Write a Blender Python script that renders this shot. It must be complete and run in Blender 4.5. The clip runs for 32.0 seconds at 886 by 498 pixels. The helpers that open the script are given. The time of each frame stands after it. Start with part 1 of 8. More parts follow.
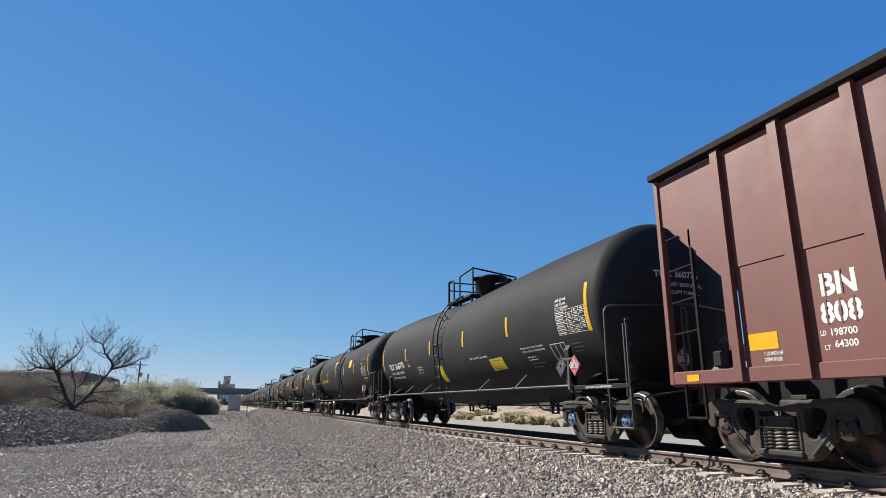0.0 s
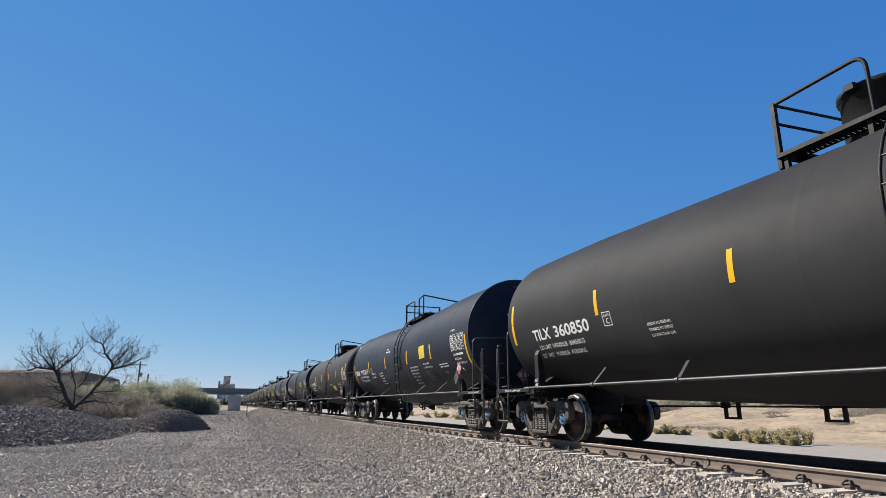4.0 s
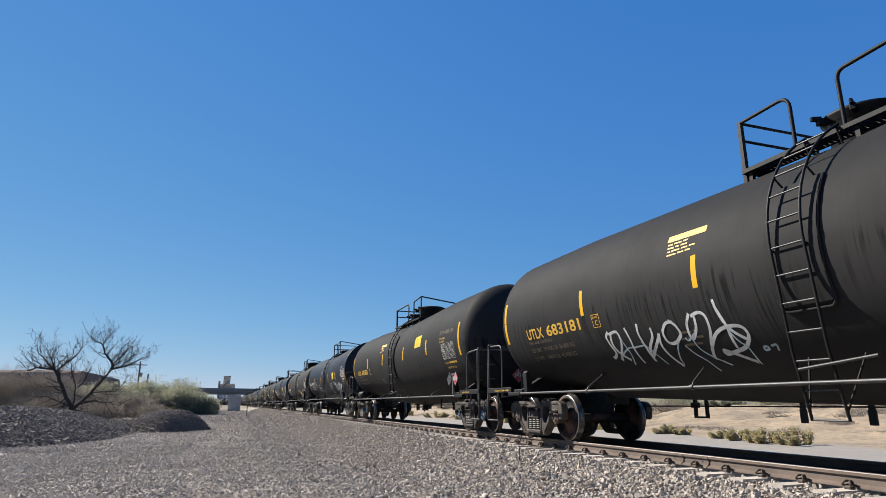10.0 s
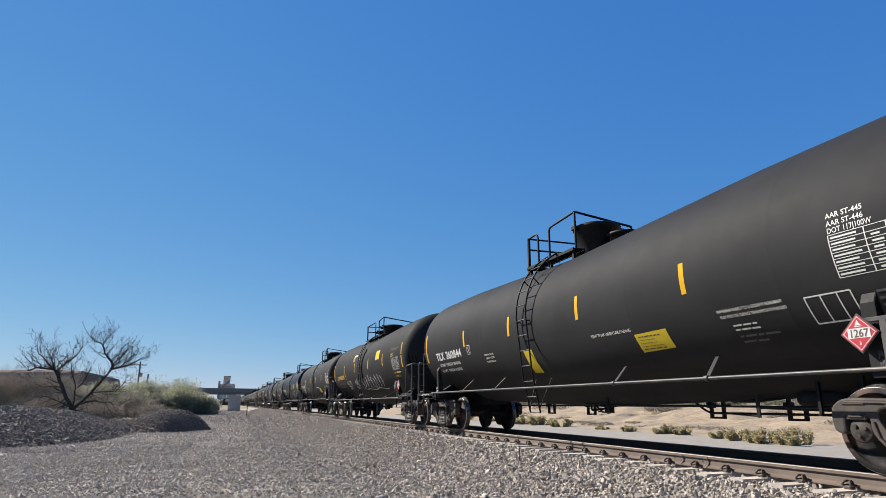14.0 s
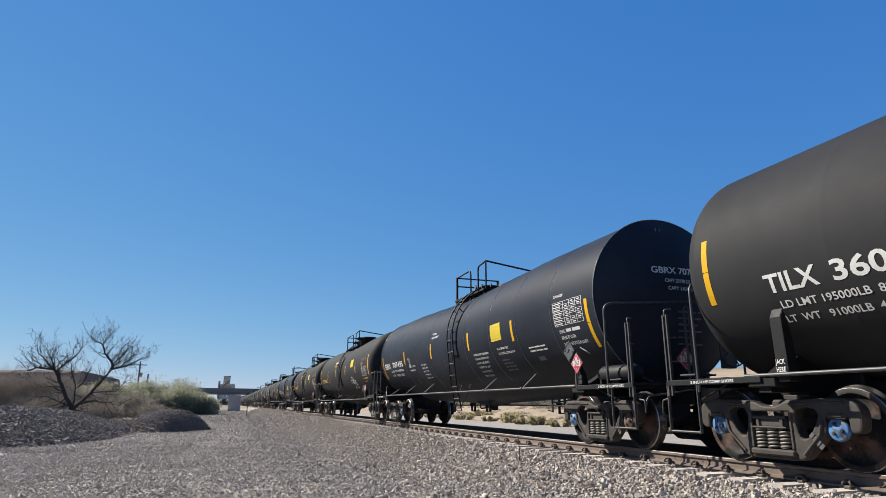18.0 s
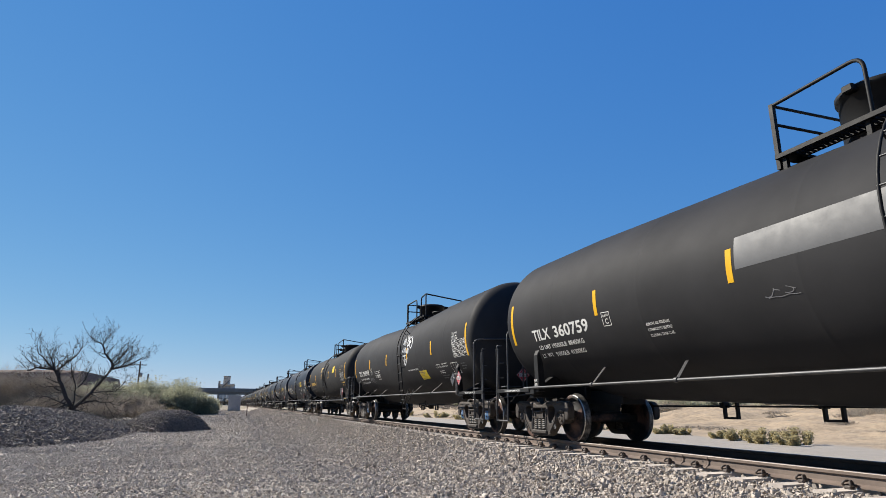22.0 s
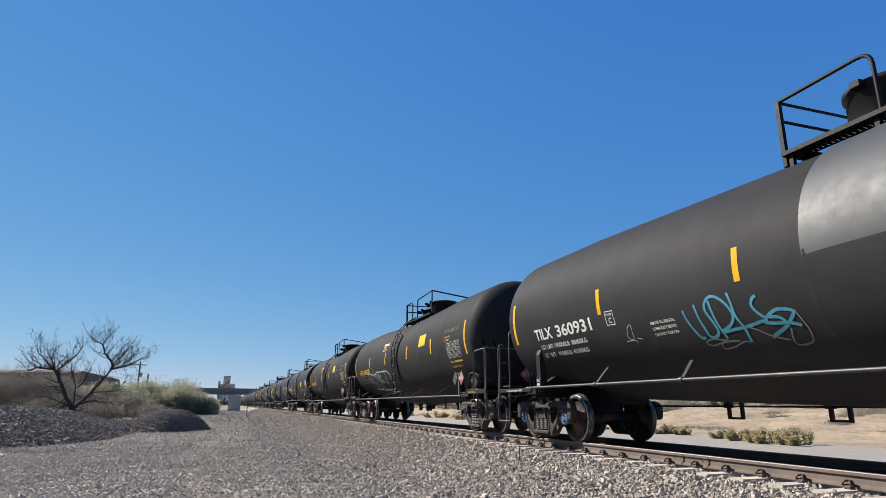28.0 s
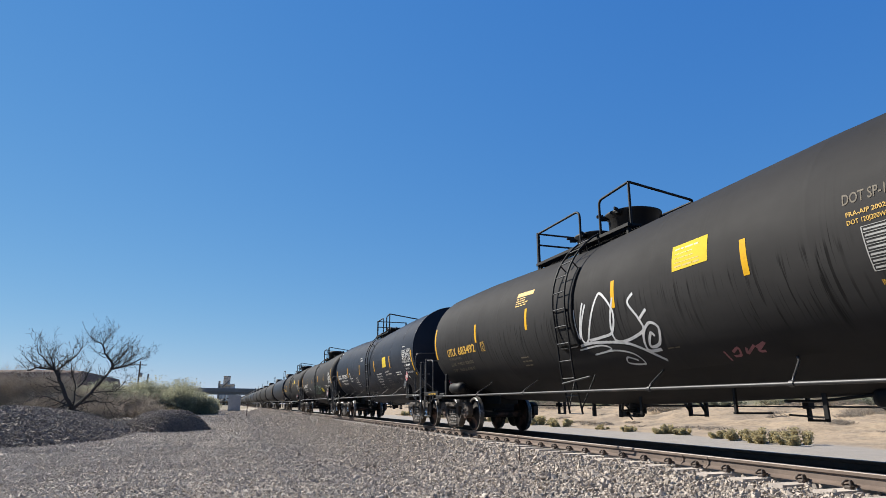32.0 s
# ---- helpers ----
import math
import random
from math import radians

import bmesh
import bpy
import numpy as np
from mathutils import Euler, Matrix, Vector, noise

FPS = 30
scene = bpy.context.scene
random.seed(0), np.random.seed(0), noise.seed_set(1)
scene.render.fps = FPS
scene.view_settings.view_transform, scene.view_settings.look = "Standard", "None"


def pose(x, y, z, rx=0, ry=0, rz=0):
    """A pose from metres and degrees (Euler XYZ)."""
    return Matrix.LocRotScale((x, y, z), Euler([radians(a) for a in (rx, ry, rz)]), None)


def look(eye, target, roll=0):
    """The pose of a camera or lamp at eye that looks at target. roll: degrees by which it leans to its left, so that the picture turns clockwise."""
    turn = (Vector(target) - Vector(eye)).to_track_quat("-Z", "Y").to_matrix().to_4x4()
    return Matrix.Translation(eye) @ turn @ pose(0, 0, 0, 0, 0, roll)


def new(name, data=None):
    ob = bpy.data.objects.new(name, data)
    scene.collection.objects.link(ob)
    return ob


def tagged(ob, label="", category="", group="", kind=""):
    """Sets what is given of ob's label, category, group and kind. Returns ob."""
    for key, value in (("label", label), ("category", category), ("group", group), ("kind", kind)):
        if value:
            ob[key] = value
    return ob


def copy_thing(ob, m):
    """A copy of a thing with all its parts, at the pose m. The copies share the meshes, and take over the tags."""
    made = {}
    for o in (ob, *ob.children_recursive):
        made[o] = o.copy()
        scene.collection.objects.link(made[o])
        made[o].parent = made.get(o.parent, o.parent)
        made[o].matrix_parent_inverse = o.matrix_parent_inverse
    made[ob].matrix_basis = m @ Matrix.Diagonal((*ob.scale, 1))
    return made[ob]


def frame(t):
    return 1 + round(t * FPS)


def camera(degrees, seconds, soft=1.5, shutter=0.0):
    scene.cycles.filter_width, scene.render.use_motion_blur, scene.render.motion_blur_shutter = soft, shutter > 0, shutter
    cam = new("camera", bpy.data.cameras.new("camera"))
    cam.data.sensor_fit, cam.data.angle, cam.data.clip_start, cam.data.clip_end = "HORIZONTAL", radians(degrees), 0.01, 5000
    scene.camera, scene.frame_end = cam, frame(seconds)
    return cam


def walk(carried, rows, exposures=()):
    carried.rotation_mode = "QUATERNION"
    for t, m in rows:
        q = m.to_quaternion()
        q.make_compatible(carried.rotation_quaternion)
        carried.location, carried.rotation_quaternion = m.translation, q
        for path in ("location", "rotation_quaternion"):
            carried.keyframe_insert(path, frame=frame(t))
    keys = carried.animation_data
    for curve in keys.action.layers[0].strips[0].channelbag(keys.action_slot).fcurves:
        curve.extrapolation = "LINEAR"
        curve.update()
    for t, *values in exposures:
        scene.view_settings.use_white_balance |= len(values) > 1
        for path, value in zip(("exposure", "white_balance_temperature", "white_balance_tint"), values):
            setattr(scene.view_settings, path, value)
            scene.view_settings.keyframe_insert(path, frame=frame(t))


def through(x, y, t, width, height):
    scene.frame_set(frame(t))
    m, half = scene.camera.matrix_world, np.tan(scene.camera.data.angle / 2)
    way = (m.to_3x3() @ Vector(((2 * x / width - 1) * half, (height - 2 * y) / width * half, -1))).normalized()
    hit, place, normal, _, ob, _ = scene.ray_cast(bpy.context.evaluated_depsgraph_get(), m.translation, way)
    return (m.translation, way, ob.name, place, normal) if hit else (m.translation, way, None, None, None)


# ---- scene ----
# Camera on a stand beside the track; the rail heads lie at z = 0, the track runs along +Y.
cam = camera(72.67, 32.0, soft=0.35)
YAW, PITCH = radians(19.071), radians(14.486)
EYE = Vector((0.0, 0.0, 0.727))
AIM = EYE + Vector((math.sin(YAW) * math.cos(PITCH), math.cos(YAW) * math.cos(PITCH), math.sin(PITCH)))
walk(cam, [(0.0, look(EYE, AIM, 0.16)), (32.0, look(EYE, AIM, 0.16))])

# ---- light ----
SUN_EL, SUN_AZ = radians(38), radians(-42)      # azimuth from +Y towards +X
world = bpy.data.worlds.new("sky")
scene.world = world
world.use_nodes = True
sky = world.node_tree.nodes.new("ShaderNodeTexSky")
sky.sky_type, sky.sun_disc = "NISHITA", False
sky.sun_elevation, sky.sun_rotation = SUN_EL, SUN_AZ
sky.altitude, sky.air_density, sky.dust_density, sky.ozone_density = 900, 0.82, 0.0, 4.0
back = world.node_tree.nodes["Background"]
back.inputs["Strength"].default_value = 0.1
# dry high-country air: the blue stays even down to the horizon
parts = world.node_tree.nodes.new("ShaderNodeSeparateColor")
whole = world.node_tree.nodes.new("ShaderNodeCombineColor")
world.node_tree.links.new(sky.outputs[0], parts.inputs[0])
for i, (k, g) in enumerate(((0.0369, 0.97), (0.0877, 0.568), (0.2253, 0.23))):
    bent_up = world.node_tree.nodes.new("ShaderNodeMath")
    bent_up.operation = "POWER"
    bent_up.inputs[1].default_value = g
    world.node_tree.links.new(parts.outputs[i], bent_up.inputs[0])
    weighed = world.node_tree.nodes.new("ShaderNodeMath")
    weighed.operation = "MULTIPLY"
    weighed.inputs[1].default_value = k * 10
    world.node_tree.links.new(bent_up.outputs[0], weighed.inputs[0])
    world.node_tree.links.new(weighed.outputs[0], whole.inputs[i])
world.node_tree.links.new(whole.outputs[0], back.inputs["Color"])
lamp = bpy.data.lights.new("sun", "SUN")
lamp.energy, lamp.angle, lamp.color = 5.0, radians(0.53), (1.0, 0.94, 0.84)
sun = new("sun", lamp)
SUN_DIR = Vector((math.sin(SUN_AZ) * math.cos(SUN_EL), math.cos(SUN_AZ) * math.cos(SUN_EL), math.sin(SUN_EL)))
sun.matrix_world = look(SUN_DIR * 50, (0, 0, 0))
scene.view_settings.exposure = 1.0

# ---- materials ----
def mix_node(nt, a, b, fac, kind="MIX"):
    n = nt.nodes.new("ShaderNodeMix")
    n.data_type, n.blend_type = "RGBA", kind
    for sock, val in ((n.inputs["Factor"], fac), (n.inputs["A"], a), (n.inputs["B"], b)):
        if isinstance(val, bpy.types.NodeSocket):
            nt.links.new(val, sock)
        elif isinstance(val, (int, float)):
            sock.default_value = val
        else:
            sock.default_value = (*val, 1)
    return n.outputs["Result"]


def noise_node(nt, scale, detail=4, rough=0.6, vec=None, stretch=None):
    n = nt.nodes.new("ShaderNodeTexNoise")
    n.inputs["Scale"].default_value, n.inputs["Detail"].default_value, n.inputs["Roughness"].default_value = scale, detail, rough
    if vec is not None:
        if stretch:
            mp = nt.nodes.new("ShaderNodeMapping")
            mp.inputs["Scale"].default_value = stretch
            nt.links.new(vec, mp.inputs["Vector"])
            vec = mp.outputs[0]
        nt.links.new(vec, n.inputs["Vector"])
    return n.outputs["Fac"]


def ramp_node(nt, fac, stops):
    n = nt.nodes.new("ShaderNodeValToRGB")
    while len(n.color_ramp.elements) < len(stops):
        n.color_ramp.elements.new(0.5)
    for e, (p, c) in zip(n.color_ramp.elements, stops):
        e.position = p
        e.color = (*c, 1) if not isinstance(c, (int, float)) else (c, c, c, 1)
    nt.links.new(fac, n.inputs[0])
    return n.outputs["Color"]


def scaled(c, k):
    return tuple(min(1, max(0, x * k)) for x in c)


def mat(name, col, rough=0.6, metal=0.0, var=0.18, scale=2.0, fine=30.0, bump=0.0, bscale=60.0, dirt=None, dirt_scale=1.2,
        dirt_at=(0.5, 0.72), stretch=None, coords="Object", rand=0.0, island=0.0, spec=0.5):
    """A paint, metal, stone or earth: base colour with variation at two scales, wear or dirt with a shape of its own, fine relief."""
    m = bpy.data.materials.new(name)
    m.use_nodes = True
    nt = m.node_tree
    b = nt.nodes["Principled BSDF"]
    tc = nt.nodes.new("ShaderNodeTexCoord")
    vec = tc.outputs[coords]
    big = ramp_node(nt, noise_node(nt, scale, 5, 0.6, vec, stretch), [(0.3, scaled(col, 1 - var)), (0.7, scaled(col, 1 + var))])
    small = ramp_node(nt, noise_node(nt, fine, 3, 0.6, vec), [(0.3, 1 - var * 0.7), (0.7, 1.0)])
    out = mix_node(nt, big, small, 1.0, "MULTIPLY")
    if dirt is not None:
        f = ramp_node(nt, noise_node(nt, dirt_scale, 8, 0.65, vec, stretch), [(dirt_at[0], 0.0), (dirt_at[1], 1.0)])
        out = mix_node(nt, out, dirt, f)
    if rand:
        oi = nt.nodes.new("ShaderNodeObjectInfo")
        out = mix_node(nt, out, ramp_node(nt, oi.outputs["Random"], [(0, 1 - rand), (1, 1.0)]), 1.0, "MULTIPLY")
    if island:
        ge = nt.nodes.new("ShaderNodeNewGeometry")
        out = mix_node(nt, out, ramp_node(nt, ge.outputs["Random Per Island"], [(0, 1 - island), (1, 1.0)]), 1.0, "MULTIPLY")
    nt.links.new(out, b.inputs["Base Color"])
    r = nt.nodes.new("ShaderNodeMapRange")
    r.inputs["To Min"].default_value, r.inputs["To Max"].default_value = max(0.05, rough - 0.1), min(1, rough + 0.1)
    nt.links.new(noise_node(nt, scale * 3, 3, 0.6, vec), r.inputs["Value"])
    nt.links.new(r.outputs[0], b.inputs["Roughness"])
    b.inputs["Metallic"].default_value = metal
    b.inputs["Specular IOR Level"].default_value = spec
    if bump:
        bn = nt.nodes.new("ShaderNodeBump")
        bn.inputs["Strength"].default_value, bn.inputs["Distance"].default_value = 0.6, bump
        nt.links.new(noise_node(nt, bscale, 4, 0.6, vec), bn.inputs["Height"])
        nt.links.new(bn.outputs[0], b.inputs["Normal"])
    return m


def tank_paint(name, col, rough, dust, streak=0.0, spec=0.5):
    """Tank paint: faded bands, dust that settled in long smears, fine vertical run marks."""
    m = bpy.data.materials.new(name)
    m.use_nodes = True
    nt = m.node_tree
    b = nt.nodes["Principled BSDF"]
    tc = nt.nodes.new("ShaderNodeTexCoord")
    oi = nt.nodes.new("ShaderNodeObjectInfo")
    add = nt.nodes.new("ShaderNodeVectorMath")
    add.operation = "ADD"
    sc = nt.nodes.new("ShaderNodeVectorMath")
    sc.operation = "SCALE"
    sc.inputs[0].default_value, = [(37.0, 61.0, 17.0)]
    nt.links.new(oi.outputs["Random"], sc.inputs["Scale"])
    nt.links.new(tc.outputs["Object"], add.inputs[0])
    nt.links.new(sc.outputs[0], add.inputs[1])
    vec = add.outputs[0]
    out = ramp_node(nt, noise_node(nt, 0.7, 6, 0.6, vec), [(0.3, scaled(col, 0.82)), (0.72, scaled(col, 1.2))])
    f = ramp_node(nt, noise_node(nt, 0.9, 8, 0.62, vec, (1, 0.25, 1)), [(0.45, 0.0), (0.8, 0.55)])
    out = mix_node(nt, out, dust, f)
    if streak:
        s1 = ramp_node(nt, noise_node(nt, 24.0, 4, 0.55, vec, (0.035, 1, 0.035)), [(0.54, 0.0), (0.60, 1.0)])
        s2 = ramp_node(nt, noise_node(nt, 0.8, 3, 0.5, vec), [(0.40, 0.0), (0.55, streak)])
        # the runs start at an uneven line along the side and fade out below
        sep = nt.nodes.new("ShaderNodeSeparateXYZ")
        nt.links.new(tc.outputs["Object"], sep.inputs[0])
        low = nt.nodes.new("ShaderNodeMath")
        low.operation = "MULTIPLY_ADD"
        low.inputs[1].default_value = 1.1
        nt.links.new(noise_node(nt, 5.0, 3, 0.6, vec, (0, 1, 0)), low.inputs[0])
        nt.links.new(sep.outputs["Z"], low.inputs[2])
        rz = nt.nodes.new("ShaderNodeMapRange")
        rz.inputs["From Min"].default_value, rz.inputs["From Max"].default_value = 1.75, 3.75
        nt.links.new(low.outputs[0], rz.inputs["Value"])
        band = ramp_node(nt, rz.outputs[0], [(0.15, 0.0), (0.35, 0.8), (0.60, 1.0), (0.66, 0.12)])
        runs = mix_node(nt, mix_node(nt, s1, s2, 1.0, "MULTIPLY"), band, 1.0, "MULTIPLY")
        out = mix_node(nt, out, scaled(col, 0.2), runs)
    out = mix_node(nt, out, ramp_node(nt, oi.outputs["Random"], [(0, 0.82), (1, 1.0)]), 1.0, "MULTIPLY")
    nt.links.new(out, b.inputs["Base Color"])
    r = nt.nodes.new("ShaderNodeMapRange")
    r.inputs["To Min"].default_value, r.inputs["To Max"].default_value = rough - 0.04, rough + 0.07
    nt.links.new(noise_node(nt, 2.5, 5, 0.6, vec), r.inputs["Value"])
    nt.links.new(r.outputs[0], b.inputs["Roughness"])
    b.inputs["Specular IOR Level"].default_value = spec
    bn = nt.nodes.new("ShaderNodeBump")
    bn.inputs["Strength"].default_value, bn.inputs["Distance"].default_value = 0.16, 0.02
    nt.links.new(noise_node(nt, 1.1, 3, 0.5, vec), bn.inputs["Height"])
    nt.links.new(bn.outputs[0], b.inputs["Normal"])
    return m


M_TANK_T = tank_paint("matte_black_paint", (0.0270, 0.0268, 0.0280), 0.62, (0.039, 0.0385, 0.0390), spec=0.06)
M_TANK_U = tank_paint("dusty_black_paint", (0.0248, 0.0244, 0.0246), 0.65, (0.040, 0.0390, 0.0382), streak=0.9, spec=0.06)
M_TANK_G = tank_paint("satin_black_paint", (0.0190, 0.0222, 0.0300), 0.46, (0.037, 0.0425, 0.0540), spec=0.06)
M_BLACK = mat("black_steel", (0.0065, 0.0065, 0.007), 0.6, var=0.3, scale=3, spec=0.2, dirt=(0.018, 0.0165, 0.015), dirt_at=(0.55, 0.8), bump=0.002)
M_RAILING = mat("railing_steel", (0.032, 0.032, 0.034), 0.5, var=0.25, scale=6, dirt=(0.09, 0.075, 0.065), dirt_at=(0.55, 0.75))
M_CAST = mat("cast_steel", (0.062, 0.052, 0.045), 0.7, var=0.35, scale=5, fine=60, dirt=(0.085, 0.064, 0.05), dirt_scale=3.5, dirt_at=(0.52, 0.70), bump=0.004, bscale=45, rand=0.5, spec=0.25)
M_WHEEL = mat("wheel_steel", (0.010, 0.009, 0.009), 0.75, var=0.3, scale=6, spec=0.3, dirt=(0.095, 0.052, 0.039), dirt_scale=1.6, dirt_at=(0.50, 0.60), bump=0.002, rand=0.3)
M_TREAD = mat("worn_tread_steel", (0.05, 0.047, 0.044), 0.45, 0.5, var=0.3, scale=8, dirt=(0.14, 0.13, 0.12), dirt_scale=9, dirt_at=(0.5, 0.6))
M_RIM = mat("polished_rim_steel", (0.42, 0.41, 0.40), 0.3, 0.9, var=0.2, scale=9)
M_SPRING = mat("spring_steel", (0.13, 0.115, 0.10), 0.55, 0.2, var=0.25, scale=12, dirt=(0.10, 0.07, 0.05), dirt_scale=5)
M_RUST = mat("rusty_steel", (0.09, 0.05, 0.035), 0.8, var=0.35, scale=8, fine=50, dirt=(0.06, 0.045, 0.04), dirt_scale=4, bump=0.003)
M_BLUE = mat("blue_cap_paint", (0.07, 0.18, 0.36), 0.5, var=0.25, scale=10, dirt=(0.07, 0.065, 0.06), dirt_scale=11, dirt_at=(0.48, 0.62))
M_YELLOW = mat("yellow_reflective_tape", (0.53, 0.295, 0.008), 0.65, spec=0.12, var=0.08, scale=4, dirt=(0.36, 0.20, 0.02), dirt_scale=5, dirt_at=(0.6, 0.85))
M_LABEL = mat("yellow_label_film", (0.50, 0.375, 0.03), 0.75, spec=0.1, var=0.06, scale=5, dirt=(0.34, 0.28, 0.06), dirt_scale=3, dirt_at=(0.6, 0.85))
M_INK = mat("dark_print", (0.06, 0.05, 0.03), 0.6, var=0.1)
M_PRINT = mat("faint_print", (0.40, 0.30, 0.045), 0.5, var=0.1)
M_WHITE = mat("white_stencil_paint", (0.53, 0.525, 0.50), 0.6, var=0.1, scale=6, dirt=(0.34, 0.335, 0.32), dirt_scale=4, dirt_at=(0.55, 0.85))
M_FADED_SHADED = mat("faded_and_shaded_stencil", (0.075, 0.075, 0.075), 0.7, var=0.25, scale=8)
M_WORN = mat("worn_white_stencil", (0.30, 0.30, 0.29), 0.65, var=0.2, scale=8)
M_STENCIL = mat("yellow_stencil_paint", (0.49, 0.285, 0.02), 0.6, var=0.12, scale=6, dirt=(0.35, 0.22, 0.05), dirt_scale=5, dirt_at=(0.55, 0.85))
M_STENCIL_DIM = mat("worn_yellow_stencil", (0.075, 0.058, 0.034), 0.7, var=0.25, scale=8)
M_RED = mat("red_placard", (0.36, 0.02, 0.03), 0.4, var=0.06, scale=8)
M_PWHITE = mat("white_placard_film", (0.50, 0.49, 0.48), 0.45, var=0.05)
M_ALU = mat("grey_placard_metal", (0.040, 0.042, 0.047), 0.55, 0.1, var=0.2, scale=8)
M_SEAM = mat("bare_seam_edge", (0.13, 0.135, 0.145), 0.4, 0.3, var=0.2, scale=4)
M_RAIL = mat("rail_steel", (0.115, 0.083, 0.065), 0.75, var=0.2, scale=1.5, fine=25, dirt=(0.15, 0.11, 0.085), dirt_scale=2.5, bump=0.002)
# rail steel again, darkened for the shade under the train on the far rail
M_RAIL_SHADED = mat("shaded_rail_steel", (0.034, 0.027, 0.023), 0.8, var=0.25, scale=1.5, fine=25, dirt=(0.05, 0.038, 0.031), dirt_scale=2.5, bump=0.002, spec=0.2)
M_RAILTOP = mat("rail_head_steel", (0.20, 0.17, 0.15), 0.5, 0.5, var=0.15, scale=6)
M_CONCRETE = mat("tie_concrete", (0.48, 0.425, 0.375), 0.85, var=0.15, scale=4, fine=40, dirt=(0.30, 0.25, 0.22), dirt_scale=3, bump=0.004, rand=0.2)
M_CLIP = mat("clip_steel", (0.06, 0.044, 0.036), 0.7, var=0.3, scale=20)
M_HOPPER = mat("oxide_red_paint", (0.118, 0.032, 0.0235), 0.6, var=0.12, scale=0.8, fine=12, dirt=(0.10, 0.032, 0.024), dirt_scale=0.7, stretch=(1, 1, 0.3), bump=0.003, bscale=6)
M_HDARK = mat("dark_and_shaded_oxide", (0.012, 0.008, 0.007), 0.8, var=0.2, scale=3, spec=0.15)
M_STONE = mat("crushed_basalt", (0.48, 0.412, 0.342), 0.9, var=0.2, scale=9, fine=90, bump=0.004, bscale=120, island=0.55, coords="Object")
M_HEAP = mat("dark_crushed_basalt", (0.215, 0.172, 0.138), 0.85, var=0.25, scale=7, fine=60, bump=0.004, bscale=120, island=0.55)
M_GRIT = mat("gravel_grit", (0.51, 0.44, 0.362), 0.9, var=0.18, scale=0.8, fine=70, island=0.55)
M_BARK = mat("dark_bark", (0.036, 0.03, 0.027), 0.9, var=0.3, scale=6, bump=0.01, bscale=25)
M_TWIG = mat("dry_twigs", (0.38, 0.315, 0.24), 0.9, var=0.25, scale=1.5, island=0.4)


def leaf_mat(name, col, through):
    """Leaves let part of the light through."""
    m = mat(name, col, 0.75, var=0.25, scale=0.5, fine=6, island=0.45, spec=0.2)
    nt = m.node_tree
    b, out = nt.nodes["Principled BSDF"], nt.nodes["Material Output"]
    tr, mx = nt.nodes.new("ShaderNodeBsdfTranslucent"), nt.nodes.new("ShaderNodeMixShader")
    nt.links.new(b.inputs["Base Color"].links[0].from_socket, tr.inputs["Color"])
    mx.inputs[0].default_value = through
    nt.links.new(b.outputs[0], mx.inputs[1])
    nt.links.new(tr.outputs[0], mx.inputs[2])
    nt.links.new(mx.outputs[0], out.inputs["Surface"])
    return m


M_LEAF = leaf_mat("grey_green_leaves", (0.43, 0.425, 0.29), 0.5)
M_LEAF_D = leaf_mat("green_leaves", (0.20, 0.21, 0.15), 0.5)
M_SAGE = leaf_mat("dry_yellow_scrub", (0.62, 0.53, 0.30), 0.5)
M_STRAW = mat("straw_grass", (0.42, 0.31, 0.13), 0.85, var=0.25, scale=1.0, island=0.4)
M_MESA = mat("basalt_bluff", (0.15, 0.09, 0.07), 0.9, var=0.35, scale=0.02, fine=0.15, dirt=(0.28, 0.20, 0.14), dirt_scale=0.012, stretch=(1, 1, 5), bump=1.0, bscale=0.08)
M_BLUFF = mat("sandy_bluff", (0.38, 0.29, 0.19), 0.9, var=0.15, scale=0.08, fine=1.2, dirt=(0.36, 0.28, 0.19), dirt_scale=0.1, bump=0.2, bscale=0.8)
M_CBRIDGE = mat("bridge_concrete", (0.22, 0.205, 0.19), 0.85, var=0.15, scale=0.1, fine=1.0)
M_SILO = mat("elevator_concrete", (0.60, 0.52, 0.42), 0.85, var=0.12, scale=0.06, fine=0.5)
M_CABINET = mat("galvanised_cabinet", (0.30, 0.29, 0.28), 0.5, 0.3, var=0.12, scale=1.5)
M_WOOD = mat("weathered_pole_wood", (0.09, 0.07, 0.06), 0.9, var=0.25, scale=3)
M_PATCH = mat("grey_repair_paint", (0.030, 0.032, 0.037), 0.6, var=0.15, scale=1.5)
M_HOSE = mat("rubber_hose", (0.015, 0.015, 0.015), 0.7, var=0.2)


